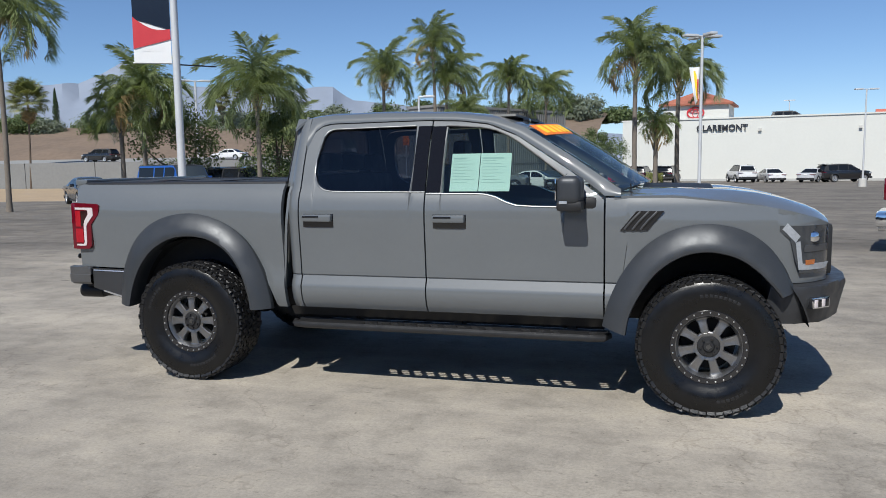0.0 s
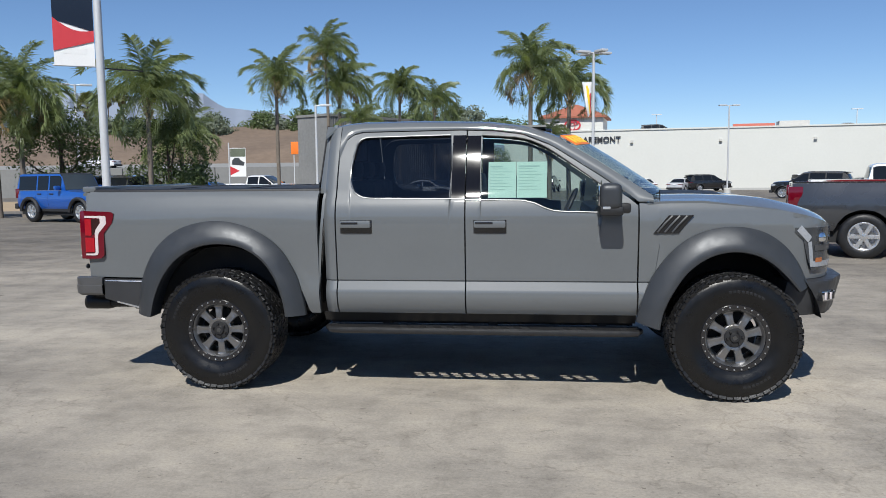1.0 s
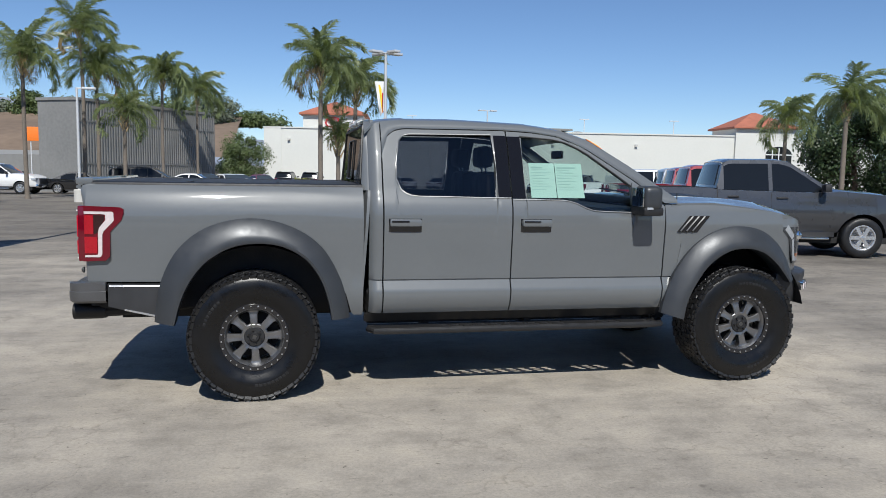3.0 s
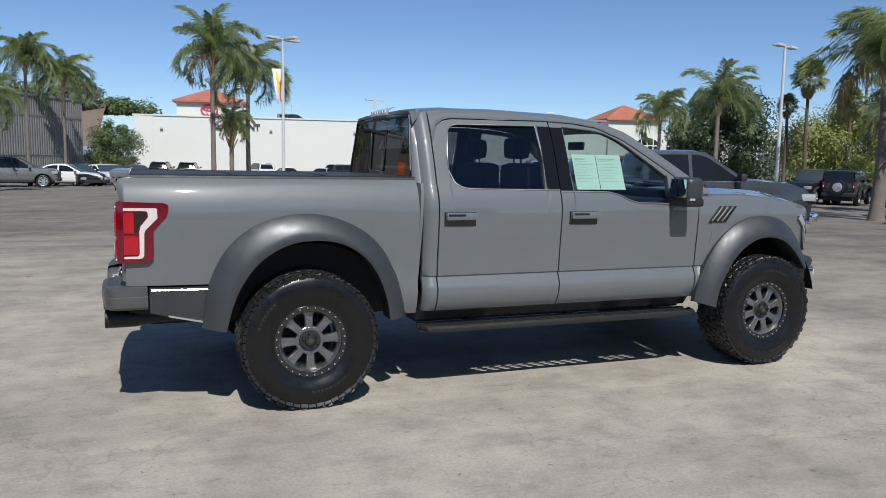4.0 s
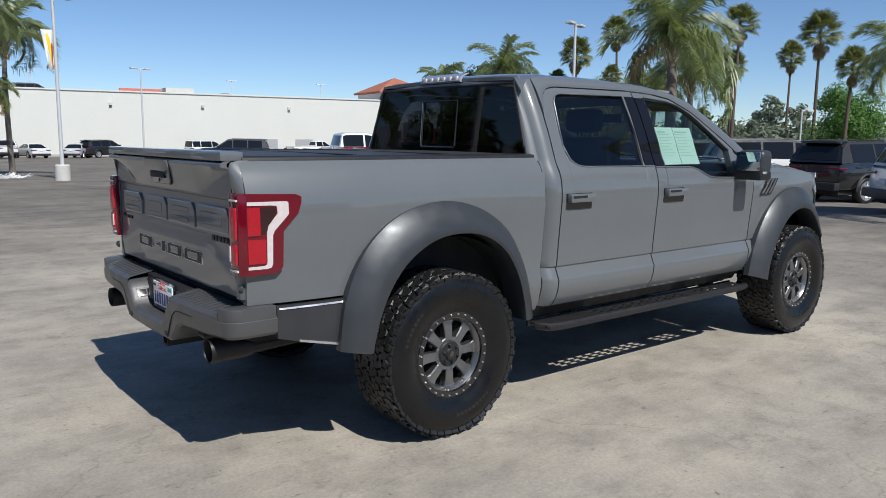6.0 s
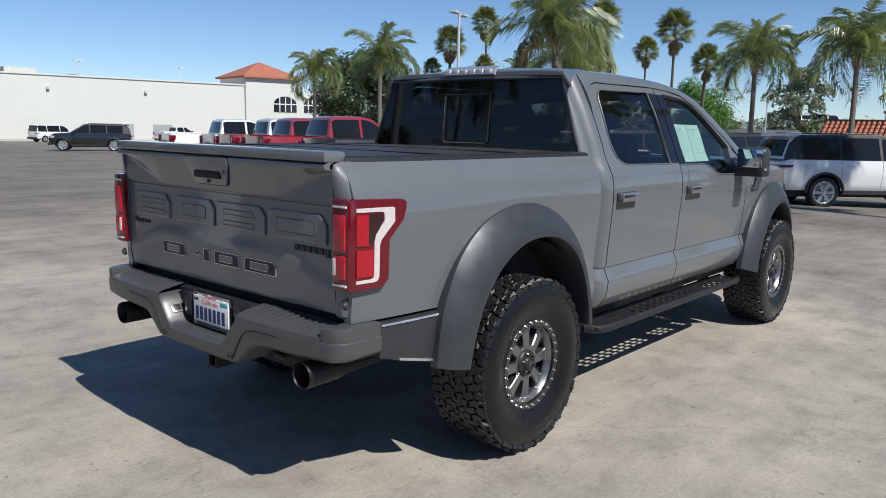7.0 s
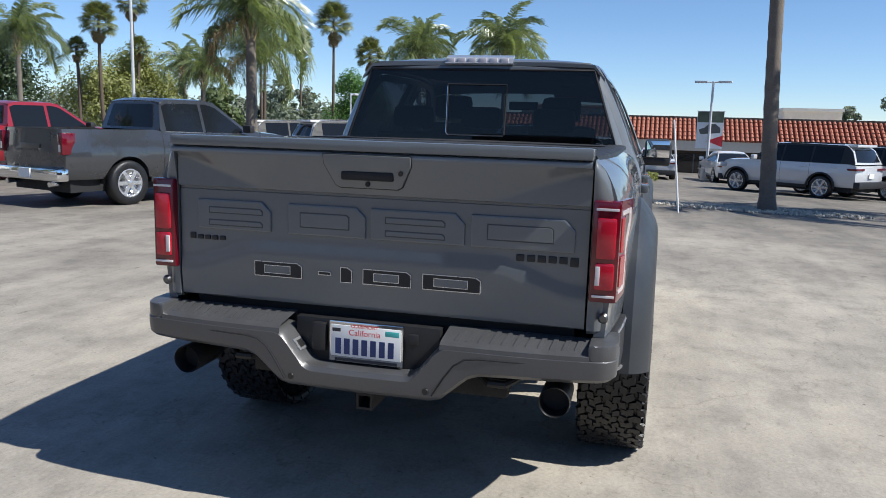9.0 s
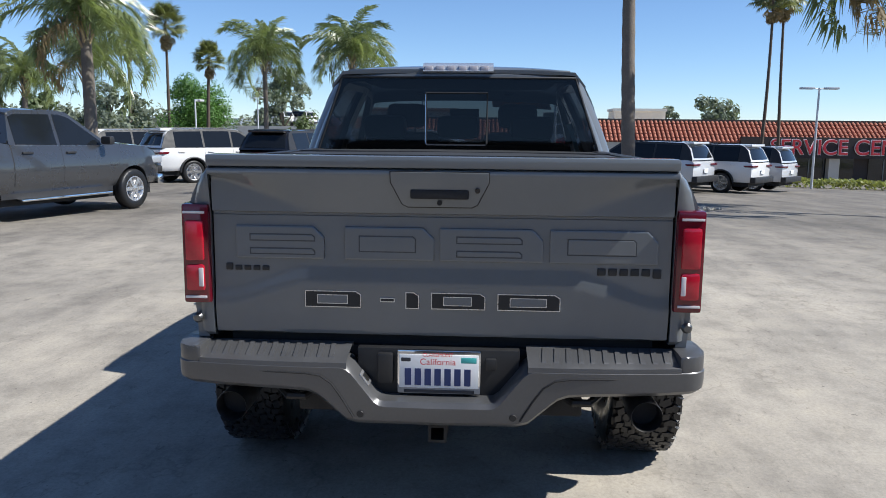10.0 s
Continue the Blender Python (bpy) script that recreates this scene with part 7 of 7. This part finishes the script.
SHAPES = {
    "pickup": dict(L=5.85, W=1.0, ax=(1.20, 4.87), R=0.41, sill=0.50, deck=[(0, 1.36), (1.95, 1.37), (2.0, 1.33), (4.15, 1.30), (4.4, 1.34), (5.3, 1.27), (5.7, 1.15), (5.85, 0.98)], roof=[(1.97, 1.33), (2.10, 1.88), (2.25, 1.94), (3.2, 1.95), (3.42, 1.91), (4.28, 1.33)], wr=0.70, rs=1, rf=4, pillars=(2.08, 3.05, 4.12), bed=(0.08, 1.95)),
    "suv": dict(L=5.05, W=0.98, ax=(1.12, 4.27), R=0.395, sill=0.44, deck=[(0, 1.10), (0.10, 1.20), (3.7, 1.19), (4.0, 1.18), (4.7, 1.14), (4.92, 1.09), (5.02, 0.98), (5.05, 0.86)], roof=[(0.05, 1.20), (0.26, 1.66), (0.48, 1.80), (2.4, 1.83), (2.95, 1.79), (3.85, 1.19)], wr=0.70, rs=2, rf=4, pillars=(0.50, 1.55, 2.60, 3.62), bed=None),
    "sedan": dict(L=4.9, W=0.92, ax=(1.0, 3.9), R=0.345, sill=0.30, deck=[(0, 0.90), (0.15, 0.99), (0.8, 1.01), (3.3, 0.97), (3.6, 0.94), (4.6, 0.80), (4.9, 0.62)], roof=[(0.70, 1.0), (1.45, 1.38), (1.8, 1.45), (2.4, 1.46), (2.7, 1.41), (3.55, 0.96)], wr=0.58, rs=1, rf=4, pillars=(1.15, 2.15, 3.3), bed=None),
    "jeep": dict(L=4.5, W=0.86, ax=(0.95, 3.75), R=0.42, sill=0.52, deck=[(0, 1.22), (2.9, 1.24), (3.1, 1.20), (4.2, 1.14), (4.35, 1.08), (4.5, 0.85)], roof=[(0.04, 1.22), (0.10, 1.80), (0.2, 1.86), (2.5, 1.87), (2.62, 1.83), (2.92, 1.23)], wr=0.70, rs=1, rf=4, pillars=(0.12, 1.25, 1.95, 2.7), bed=None),
    "van": dict(L=4.9, W=0.92, ax=(0.9, 3.8), R=0.34, sill=0.35, deck=[(0, 1.15), (3.9, 1.12), (4.2, 1.08), (4.75, 0.95), (4.9, 0.7)], roof=[(0.03, 1.15), (0.10, 1.80), (0.25, 1.88), (2.9, 1.88), (3.3, 1.78), (4.15, 1.10)], wr=0.72, rs=1, rf=4, pillars=(0.10, 1.2, 2.7, 3.7), bed=None),
}


def vehicle(shape, colour, x, y, turn, label, cat, group="", axle=0, side=0, gate=None, dz=0.0, tall=1.0, detail=True):
    """A parked vehicle. Local x forward from the rear bumper. If axle and side are given, (x, y) is that tyre's contact."""
    S = SHAPES[shape]
    L, W, R, wr = S["L"], S["W"], S["R"], S["wr"]
    rot = Matrix.Rotation(radians(turn), 3, "Z")
    o = Vector((x, y, 0))
    if side:
        o -= rot @ Vector((S["ax"][axle], side * (W - 0.12), 0))
    c = o + rot @ Vector((L / 2, 0, 0))
    car = thing({"pickup": "pickup_truck", "suv": "suv", "sedan": "sedan", "jeep": "off_roader", "van": "van"}[shape], label, cat, Matrix.Translation((o.x, o.y, lie(c.x, c.y) + dz)) @ rot.to_4x4(), group)
    paint = COL[colour]
    deck, roofz = curve_of(S["deck"]), curve_of(S["roof"])
    zw = curve_of([(S["sill"], 0.90), (S["sill"] + 0.08, 0.955), (S["sill"] + 0.3, 0.99), (0.85, 1.0), (1.05, 0.985), (1.2, 0.955), (1.36, 0.915)])

    def w(px, pz):
        v = W * zw(pz)
        if px < 0.45:
            v *= 1 - 0.10 * ((0.45 - px) / 0.45) ** 2
        if px > L - 0.9:
            v *= 1 - 0.20 * ((px - L + 0.9) / 0.9) ** 2
        return v

    ra = R * 1.17

    def lo(px):
        z = S["sill"]
        for a in S["ax"]:
            if abs(px - a) < ra:
                z = max(z, R + math.sqrt(ra * ra - (px - a) ** 2))
        return z

    xs = sorted(set(round(v, 3) for v in spread(0.02, L - 0.02, 26) + [a + ra * math.cos(math.pi * k / 12) for a in S["ax"] for k in range(13)]))
    for sd in (-1, 1):
        part("body_side", flank(xs, lo, deck, 9, sd, w, 0.03), paint, car)
        for a in S["ax"]:
            rows = []
            for k in range(13):
                t = math.pi * k / 12
                rows.append([(a + ra * math.cos(t), sd * W * 0.93, R + ra * math.sin(t)), (a + ra * math.cos(t), sd * 0.5, R + ra * math.sin(t)), (a, sd * 0.5, R)])
            part("wheel_well", sheet(rows), DARK, car)
            if shape in ("suv", "jeep"):
                arc = [(a + (ra + 0.02) * math.cos(math.pi * k / 14), sd * (w(a, 0.8) + (0.015 if shape == "suv" else 0.07)), R + (ra + 0.02) * math.sin(math.pi * k / 14)) for k in range(15)]
                part("arch_trim", pipe(bmesh.new(), arc, 0.035 if shape == "suv" else 0.07, 6), TRIM, car)
            road_wheel(car, Matrix.Translation((a, sd * (W - 0.12), R)) @ (Matrix.Identity(4) if sd < 0 else Matrix.Rotation(math.pi, 4, "Z")), R, shape in ("pickup", "jeep"))
        part("sill_trim", flank([S["ax"][0] + ra + 0.05, S["ax"][1] - ra - 0.05], lambda q: S["sill"] - 0.09, lambda q: S["sill"] + (0.10 if shape == "suv" else 0.05), 2, sd, lambda a, z: w(a, S["sill"]) + 0.006, 0.05), TRIM, car)
    part("underbody", boxed(0.15, L - 0.3, -W * 0.8, W * 0.8, 0.28, S["sill"] + 0.12), DARK, car, smooth=False)
    # decks, ends
    dx = [v for v in spread(0.02, L - 0.02, 40)]
    bed = S["bed"]
    if bed:
        part("bed_floor", boxed(0.05, bed[1], -W * 0.88, W * 0.88, 0.85, 0.90), DARK, car, smooth=False)
        part("bed_front", boxed(bed[1] - 0.04, bed[1], -W * 0.9, W * 0.9, 0.85, 1.33), paint, car, smooth=False)
        dx = [v for v in dx if v > bed[1]]
    part("deck", sheet([[(v, u * w(v, deck(v)), deck(v) + 0.05 * (1 - u ** 4) * (1 if v > S["roof"][-1][0] - 0.4 else 0.3)) for u in spread(-1, 1, 8)] for v in dx], 0.02, (0, 0, 1)), paint, car)
    lo_end = S["sill"] + 0.05
    back = part("tailgate", sheet([[(0.02 - 0.05 * (1 - u ** 4) + 0.02 * abs(k - 3) / 3, u * w(0.02, z), z) for u in spread(-1, 1, 8)] for k, z in enumerate(spread(lo_end, deck(0.02), 6))], 0.05, (-1, 0, 0)), COL[gate] if gate else paint, car)
    nose = part("front_fascia", sheet([[(L - 0.02 + 0.10 * (1 - u ** 2), u * w(L - 0.02, z), z) for u in spread(-1, 1, 8)] for z in spread(lo_end, deck(L - 0.02), 6)], 0.05, (1, 0, 0)), paint, car)
    part("grille", boxed(L + 0.02, L + 0.10, -W * 0.5, W * 0.5, 0.55, deck(L - 0.1) - 0.06, 0.02), TRIM, nose)
    bz = S["sill"]
    part("rear_bumper", boxed(-0.16, 0.06, -W * 0.92, W * 0.92, bz - 0.02, bz + 0.20, 0.04), CHROME if shape == "pickup" else TRIM, car)
    part("front_bumper", boxed(L - 0.06, L + 0.14, -W * 0.82, W * 0.82, bz - 0.05, bz + 0.16, 0.04), CHROME if shape == "pickup" else TRIM, car)
    part("plate", boxed(-0.175 if shape == "pickup" else -0.07, -0.155 if shape == "pickup" else -0.05, -0.16, 0.16, (bz + 0.02) if shape == "pickup" else 0.75, (bz + 0.18) if shape == "pickup" else 0.9), WHITE, car, smooth=False)
    for sd in (-1, 1):
        if shape in ("pickup", "jeep"):
            tl = part("tail_light", boxed(-0.05, 0.20, sd * W * 0.80, sd * (w(0.1, 1.1) + 0.012), 0.93, 1.30, 0.02), REDLENS, car, "red tail light")
            part("lens_inset", boxed(-0.055, -0.03, sd * W * 0.83, sd * W * 0.88, 0.98, 1.10), WHITELENS, tl, smooth=False)
        else:
            zt = deck(0.15) - 0.20
            part("tail_light", boxed(-0.045, 0.30, sd * W * 0.45, sd * (w(0.2, zt) + 0.010), zt, zt + 0.07, 0.015), REDLENS, car, "slim red tail light")
        part("headlight", boxed(L - 0.42, L + 0.01, sd * W * 0.55, sd * (w(L - 0.25, 0.9) + 0.008), deck(L - 0.15) - 0.24, deck(L - 0.15) - 0.08, 0.03), CLEARLENS, car, "clear headlight")
    if shape == "pickup":
        for sd in (-1, 1):
            part("exhaust_tip", tube(bmesh.new(), (-0.12, sd * 0.62, 0.42), (0.25, sd * 0.62, 0.44), 0.045, n=10), CHROME, car)
        part("badge_bar", boxed(-0.048, -0.03, -0.28, 0.28, 1.02, 1.10, 0.005), STEEL, back)
    # glasshouse
    r = S["roof"]
    x0, x1, x2, x3 = r[0][0], r[S["rs"]][0], r[S["rf"]][0], r[-1][0]

    def gwid(px, pz):
        base = deck(px)
        return W * 0.925 + (wr - W * 0.925) * max(0, (pz - 1.2 if shape != "sedan" else pz - 0.98)) / (r[2][1] - (1.2 if shape != "sedan" else 0.98))

    hood_ = lambda px: max(deck(px) + 0.01, roofz(px))
    ps = S["pillars"]
    frame = part("roof", sheet([[(px, u * gwid(px, roofz(px)), roofz(px) + 0.035 * (1 - u * u) ** 0.5) for u in spread(-1, 1, 10)] for px in spread(x1, x2, 14)], 0.04, (0, 0, 1)), TRIM if (shape == "jeep" and colour != "black") else paint, car)
    part("windscreen", sheet([[(px + 0.12 * (1 - u * u) * (0.3 + f), u * gwid(px, hood_(px)) * 0.97, hood_(px) + 0.02) for u in spread(-1, 1, 8)] for f, px in ((k / 6, x2 + (x3 - x2) * k / 6) for k in range(7))], 0.01, (1, 0, 0.5)), CARGLASS_PALE, car, "windscreen")
    if shape == "suv":
        part("hatch", sheet([[(px + 0.012 - 0.05 * (1 - u * u), u * gwid(px, hood_(px)) * 0.985, hood_(px)) for u in spread(-1, 1, 8)] for px in spread(x0, x1 + 0.03, 7)], 0.02, (-1, 0, 0.3)), paint, car)
        part("rear_window", sheet([[(px - 0.012 - 0.05 * (1 - u * u), u * gwid(px, hood_(px)) * 0.84, hood_(px)) for u in spread(-1, 1, 8)] for px in spread(x0 + 0.035, x0 + 0.235, 5)], 0.01, (-1, 0, 0.3)), CARGLASS, car, "dark rear window")
        part("roof_spoiler", boxed(x1 - 0.32, x1 + 0.05, -wr * 0.9, wr * 0.9, r[2][1] - 0.05, r[2][1] + 0.03, 0.02), paint, car)
    elif shape == "pickup":
        part("cab_back", sheet([[(px - 0.04 * (1 - u * u), u * gwid(px, hood_(px)) * 0.96, hood_(px)) for u in spread(-1, 1, 8)] for px in spread(x0, x1 + 0.05, 5)], 0.02, (-1, 0, 0.3)), paint, car)
        part("rear_window", sheet([[(px - 0.012 - 0.04 * (1 - (0.82 * u) ** 2), u * gwid(px, hood_(px)) * 0.79, hood_(px)) for u in spread(-1, 1, 8)] for px in spread(x0 + 0.02, x1 - 0.008, 5)], 0.01, (-1, 0, 0.3)), CARGLASS, car, "dark rear window")
    else:
        part("rear_window", sheet([[(px - 0.05 * (1 - u * u), u * gwid(px, hood_(px)) * 0.93, hood_(px)) for u in spread(-1, 1, 8)] for px in spread(x0, x1 + 0.05, 5)], 0.01, (-1, 0, 0.3)), CARGLASS, car, "dark rear window")
    for sd in (-1, 1):
        pos = [max(x0 + 0.1, ps[0] - 0.0)] + list(ps[1:])
        for a, b in zip(pos, pos[1:]):
            part("side_window", flank(spread(a + 0.04, b - 0.04, 8), lambda q: deck(q) + 0.0, lambda q: max(deck(q) + 0.02, hood_(q) - 0.075), 4, sd, lambda q, z: gwid(q, z) + 0.006, 0.01), CARGLASS, car)
        part("glasshouse_side", flank(spread(x0 + 0.02, x3 - 0.02, 24), deck, hood_, 5, sd, lambda q, z: gwid(q, z), 0.03), TRIM if shape == "suv" else paint, car)
        part("belt_moulding", pipe(bmesh.new(), [(q, sd * (gwid(q, deck(q)) + 0.012), deck(q) + 0.005) for q in spread(ps[0], ps[-1], 8)], 0.010, 5), TRIM if colour in ("white", "silver") else CHROME, car)
        mx = ps[-1] - 0.12
        part("door_mirror", boxed(mx, mx + 0.14, sd * W * 0.97, sd * (W + 0.20), deck(mx) + 0.02, deck(mx) + 0.18, 0.04), paint if shape != "pickup" else TRIM, car)
        for a, b in zip(ps, ps[1:]):
            part("door_handle", boxed(a + 0.10, a + 0.32, sd * (w(a, deck(a) - 0.13) - 0.01), sd * (w(a, deck(a) - 0.13) + 0.03), deck(a) - 0.15, deck(a) - 0.11, 0.008), paint if colour in ("white", "silver") else TRIM, car)
        for a in ps[1:-1]:
            part("door_gap", flank([a - 0.004, a + 0.004], lambda q: S["sill"] + 0.08, lambda q: deck(q) - 0.01, 8, sd, lambda q, z: w(q, z) + 0.0015, 0.004), DARK, car)
        if shape == "pickup":
            part("door_gap", flank([1.965, 1.985], lambda q: S["sill"] + 0.03, lambda q: deck(q) - 0.01, 8, sd, lambda q, z: w(q, z) + 0.0015, 0.004), DARK, car)
            part("side_step", boxed(2.05, 4.2, sd * (W - 0.12), sd * (W + 0.03), 0.36, 0.41, 0.02), CHROME, car)
        if shape == "suv":
            part("roof_bar", tube(bmesh.new(), (0.6, sd * wr * 0.92, roofz(0.7) + 0.04), (2.7, sd * wr * 0.92, roofz(2.6) + 0.04), 0.02, n=6), TRIM, car)
    if shape == "jeep":
        sp_ = part("spare_wheel", revolve([(0.0, -0.12), (0.26, -0.12), (0.38, -0.11), (0.41, 0.0), (0.38, 0.1), (0.0, 0.1)], 28), RUBBER, car, "spare wheel on the back")
        sp_.matrix_basis = Matrix.Translation((-0.18, 0, 1.0)) @ Matrix.Rotation(radians(-90), 4, "Z")
        part("spare_rim", revolve([(0.0, -0.13), (0.22, -0.13), (0.24, -0.12), (0.0, -0.12)], 24), ALLOY, sp_)
    return car


# the row of pickups behind the grey truck
RAM = "pickup trucks in the row"
vehicle("pickup", "charcoal", 8.16, 8.10, -16, "charcoal grey crew-cab pickup parked in the row", "pickup truck", RAM, 0, -1)
vehicle("pickup", "red", 10.97, 14.3, -16, "red crew-cab pickup parked in the row", "pickup truck", RAM, 0, -1)
vehicle("pickup", "red", 12.61, 18.17, -16, "red crew-cab pickup parked in the row", "pickup truck", RAM, 0, -1)
vehicle("pickup", "silver", 13.5, 20.6, -16, "silver crew-cab pickup parked in the row", "pickup truck", RAM, 0, -1)
vehicle("pickup", "white", 13.9, 24.3, -16, "white crew-cab pickup parked in the row", "pickup truck", RAM, 0, -1)
vehicle("suv", "black", 23.5, 48.5, 150, "black sport utility vehicle on the open lot", "suv")
# sport utility vehicles ahead
SUVS = "parked sport utility vehicles"
vehicle("suv", "white", 21.5, 9.5, -42, "white sport utility vehicle with dark windows", "suv", SUVS, 0, -1)
vehicle("suv", "white", 25.6, 13.8, -42, "white sport utility vehicle with dark windows", "suv", SUVS, 0, -1)
vehicle("suv", "black", 21.0, 5.6, -14, "dark sport utility vehicle among the white ones", "suv", SUVS, 0, -1)
vehicle("suv", "white", 17.6, 2.25, -45, "white sport utility vehicle with alloy wheels", "suv", SUVS, 0, -1)
vehicle("van", "white", 39.6, 3.7, -125, "white delivery van before the service building", "van")
vehicle("suv", "silver", 24.2, -6.7, 50, "silver sport utility vehicle with alloy wheels", "suv", SUVS, 0, 1)
vehicle("suv", "white", 25.5, -9.15, 50, "white sport utility vehicle seen from behind", "suv", SUVS, 0, 1)
vehicle("suv", "silver", 28.0, -11.2, 50, "grey-silver sport utility vehicle at the row's end", "suv", SUVS, 0, 1)
vehicle("sedan", "white", 33.1, -5.05, 8, "white saloon car with dark windows", "car")
vehicle("sedan", "silver", 33.2, -1.45, 2, "pale silver car near the service building", "car")
vehicle("jeep", "black", 33.3, 24.6, 30, "black boxy off-roader with a spare wheel on its back", "off-roader")
vehicle("jeep", "black", 36.0, 27.6, 200, "black boxy off-roader facing the lot", "off-roader")
vehicle("jeep", "blue", -17.9, 22.6, -20, "bright blue boxy off-roader parked by the palms", "off-roader")
vehicle("suv", "black", -19.5, 29.5, -10, "dark car parked behind the banner pole", "suv")
# far rows by the white wall and the warehouse
vehicle("suv", "white", 11.6, 79.5, 100, "white sport utility vehicle by the white wall", "suv", "far cars")
vehicle("sedan", "white", 14.4, 79.2, 100, "white saloon car by the white wall", "car", "far cars")
vehicle("sedan", "silver", 17.0, 79.0, 60, "silver saloon car by the white wall", "car", "far cars")
vehicle("suv", "black", 18.5, 80.5, 20, "black sport utility vehicle by the white wall", "suv", "far cars")
vehicle("suv", "black", 0.4, 78.0, 80, "black sport utility vehicle beside the white wall", "suv", "far cars")
vehicle("suv", "black", 3.2, 79.0, 80, "black sport utility vehicle beside the white wall", "suv", "far cars")
vehicle("sedan", "red", -2.3, 66.5, -70, "bright red car in the far row", "car", "far cars")
vehicle("sedan", "white", -4.9, 57.5, -60, "white car in the far row", "car", "far cars")
vehicle("sedan", "black", -6.4, 54.5, -60, "dark car in the far row", "car", "far cars")
vehicle("sedan", "white", -4.5, 62.5, -60, "white car in the far row", "car", "far cars")
vehicle("van", "white", 31.5, 86.0, 10, "white delivery van by the white wall", "van", "far cars")
vehicle("sedan", "grey", 36.4, 84.6, 5, "grey saloon car by the white wall", "car", "far cars")
vehicle("pickup", "white", 44.5, 83.0, 5, "white pickup by the white wall", "pickup truck", "far cars")
vehicle("suv", "grey", -11.0, 48.2, 0, "dark grey sport utility vehicle in front of the warehouse", "suv", "far cars")
vehicle("sedan", "white", -8.2, 52.0, -10, "white saloon car in front of the warehouse", "car", "far cars")
vehicle("pickup", "white", -21.0, 50.0, -10, "white pickup parked beside the palms", "pickup truck", "far cars")
vehicle("sedan", "black", -15.5, 50.5, 0, "dark low car parked beside the palms", "car", "far cars")
# cars on the upper deck behind the parapet
vehicle("suv", "black", 16.5, 104, -9, "dark car on the upper parking deck", "suv", "deck cars", dz=7.0)
vehicle("sedan", "grey", 40.0, 100.0, -9, "grey car on the upper parking deck", "car", "deck cars", dz=7.0)
vehicle("sedan", "charcoal", -28.4, 30.2, -38, "dark grey saloon car parked at the lot's edge", "car")
vehicle("sedan", "blue", -20.5, 41.5, -20, "blue saloon car parked beside the palms", "car", "far cars")
vehicle("suv", "black", -71.0, 86.0, 180, "dark car on the raised road", "suv", "road cars", dz=3.66)
vehicle("sedan", "white", -50.5, 86.0, 180, "white car on the raised road", "car", "road cars", dz=3.52)
# cars on the raised lot beyond the service building
tagged(part("raised_lot", boxed(76, 104, -4, 34, -1.6, 1.95), CONCRETE, smooth=False), "raised concrete lot beyond the service building", "ground", kind="structure")
for x, y, kind_, col_, tr in ((88.5, 22.9, "suv", "white", 60), (89.0, 20.3, "suv", "white", 60), (80.8, 6.6, "suv", "charcoal", 80), (81.0, 4.0, "sedan", "white", 80), (81.1, 0.3, "sedan", "charcoal", 80)):
    vehicle(kind_, col_, x, y, tr, "distant parked %s car on the raised lot" % ("white" if col_ == "white" else "dark grey"), "car", "raised lot cars", dz=1.95 - lie(x + 1, y + 2))
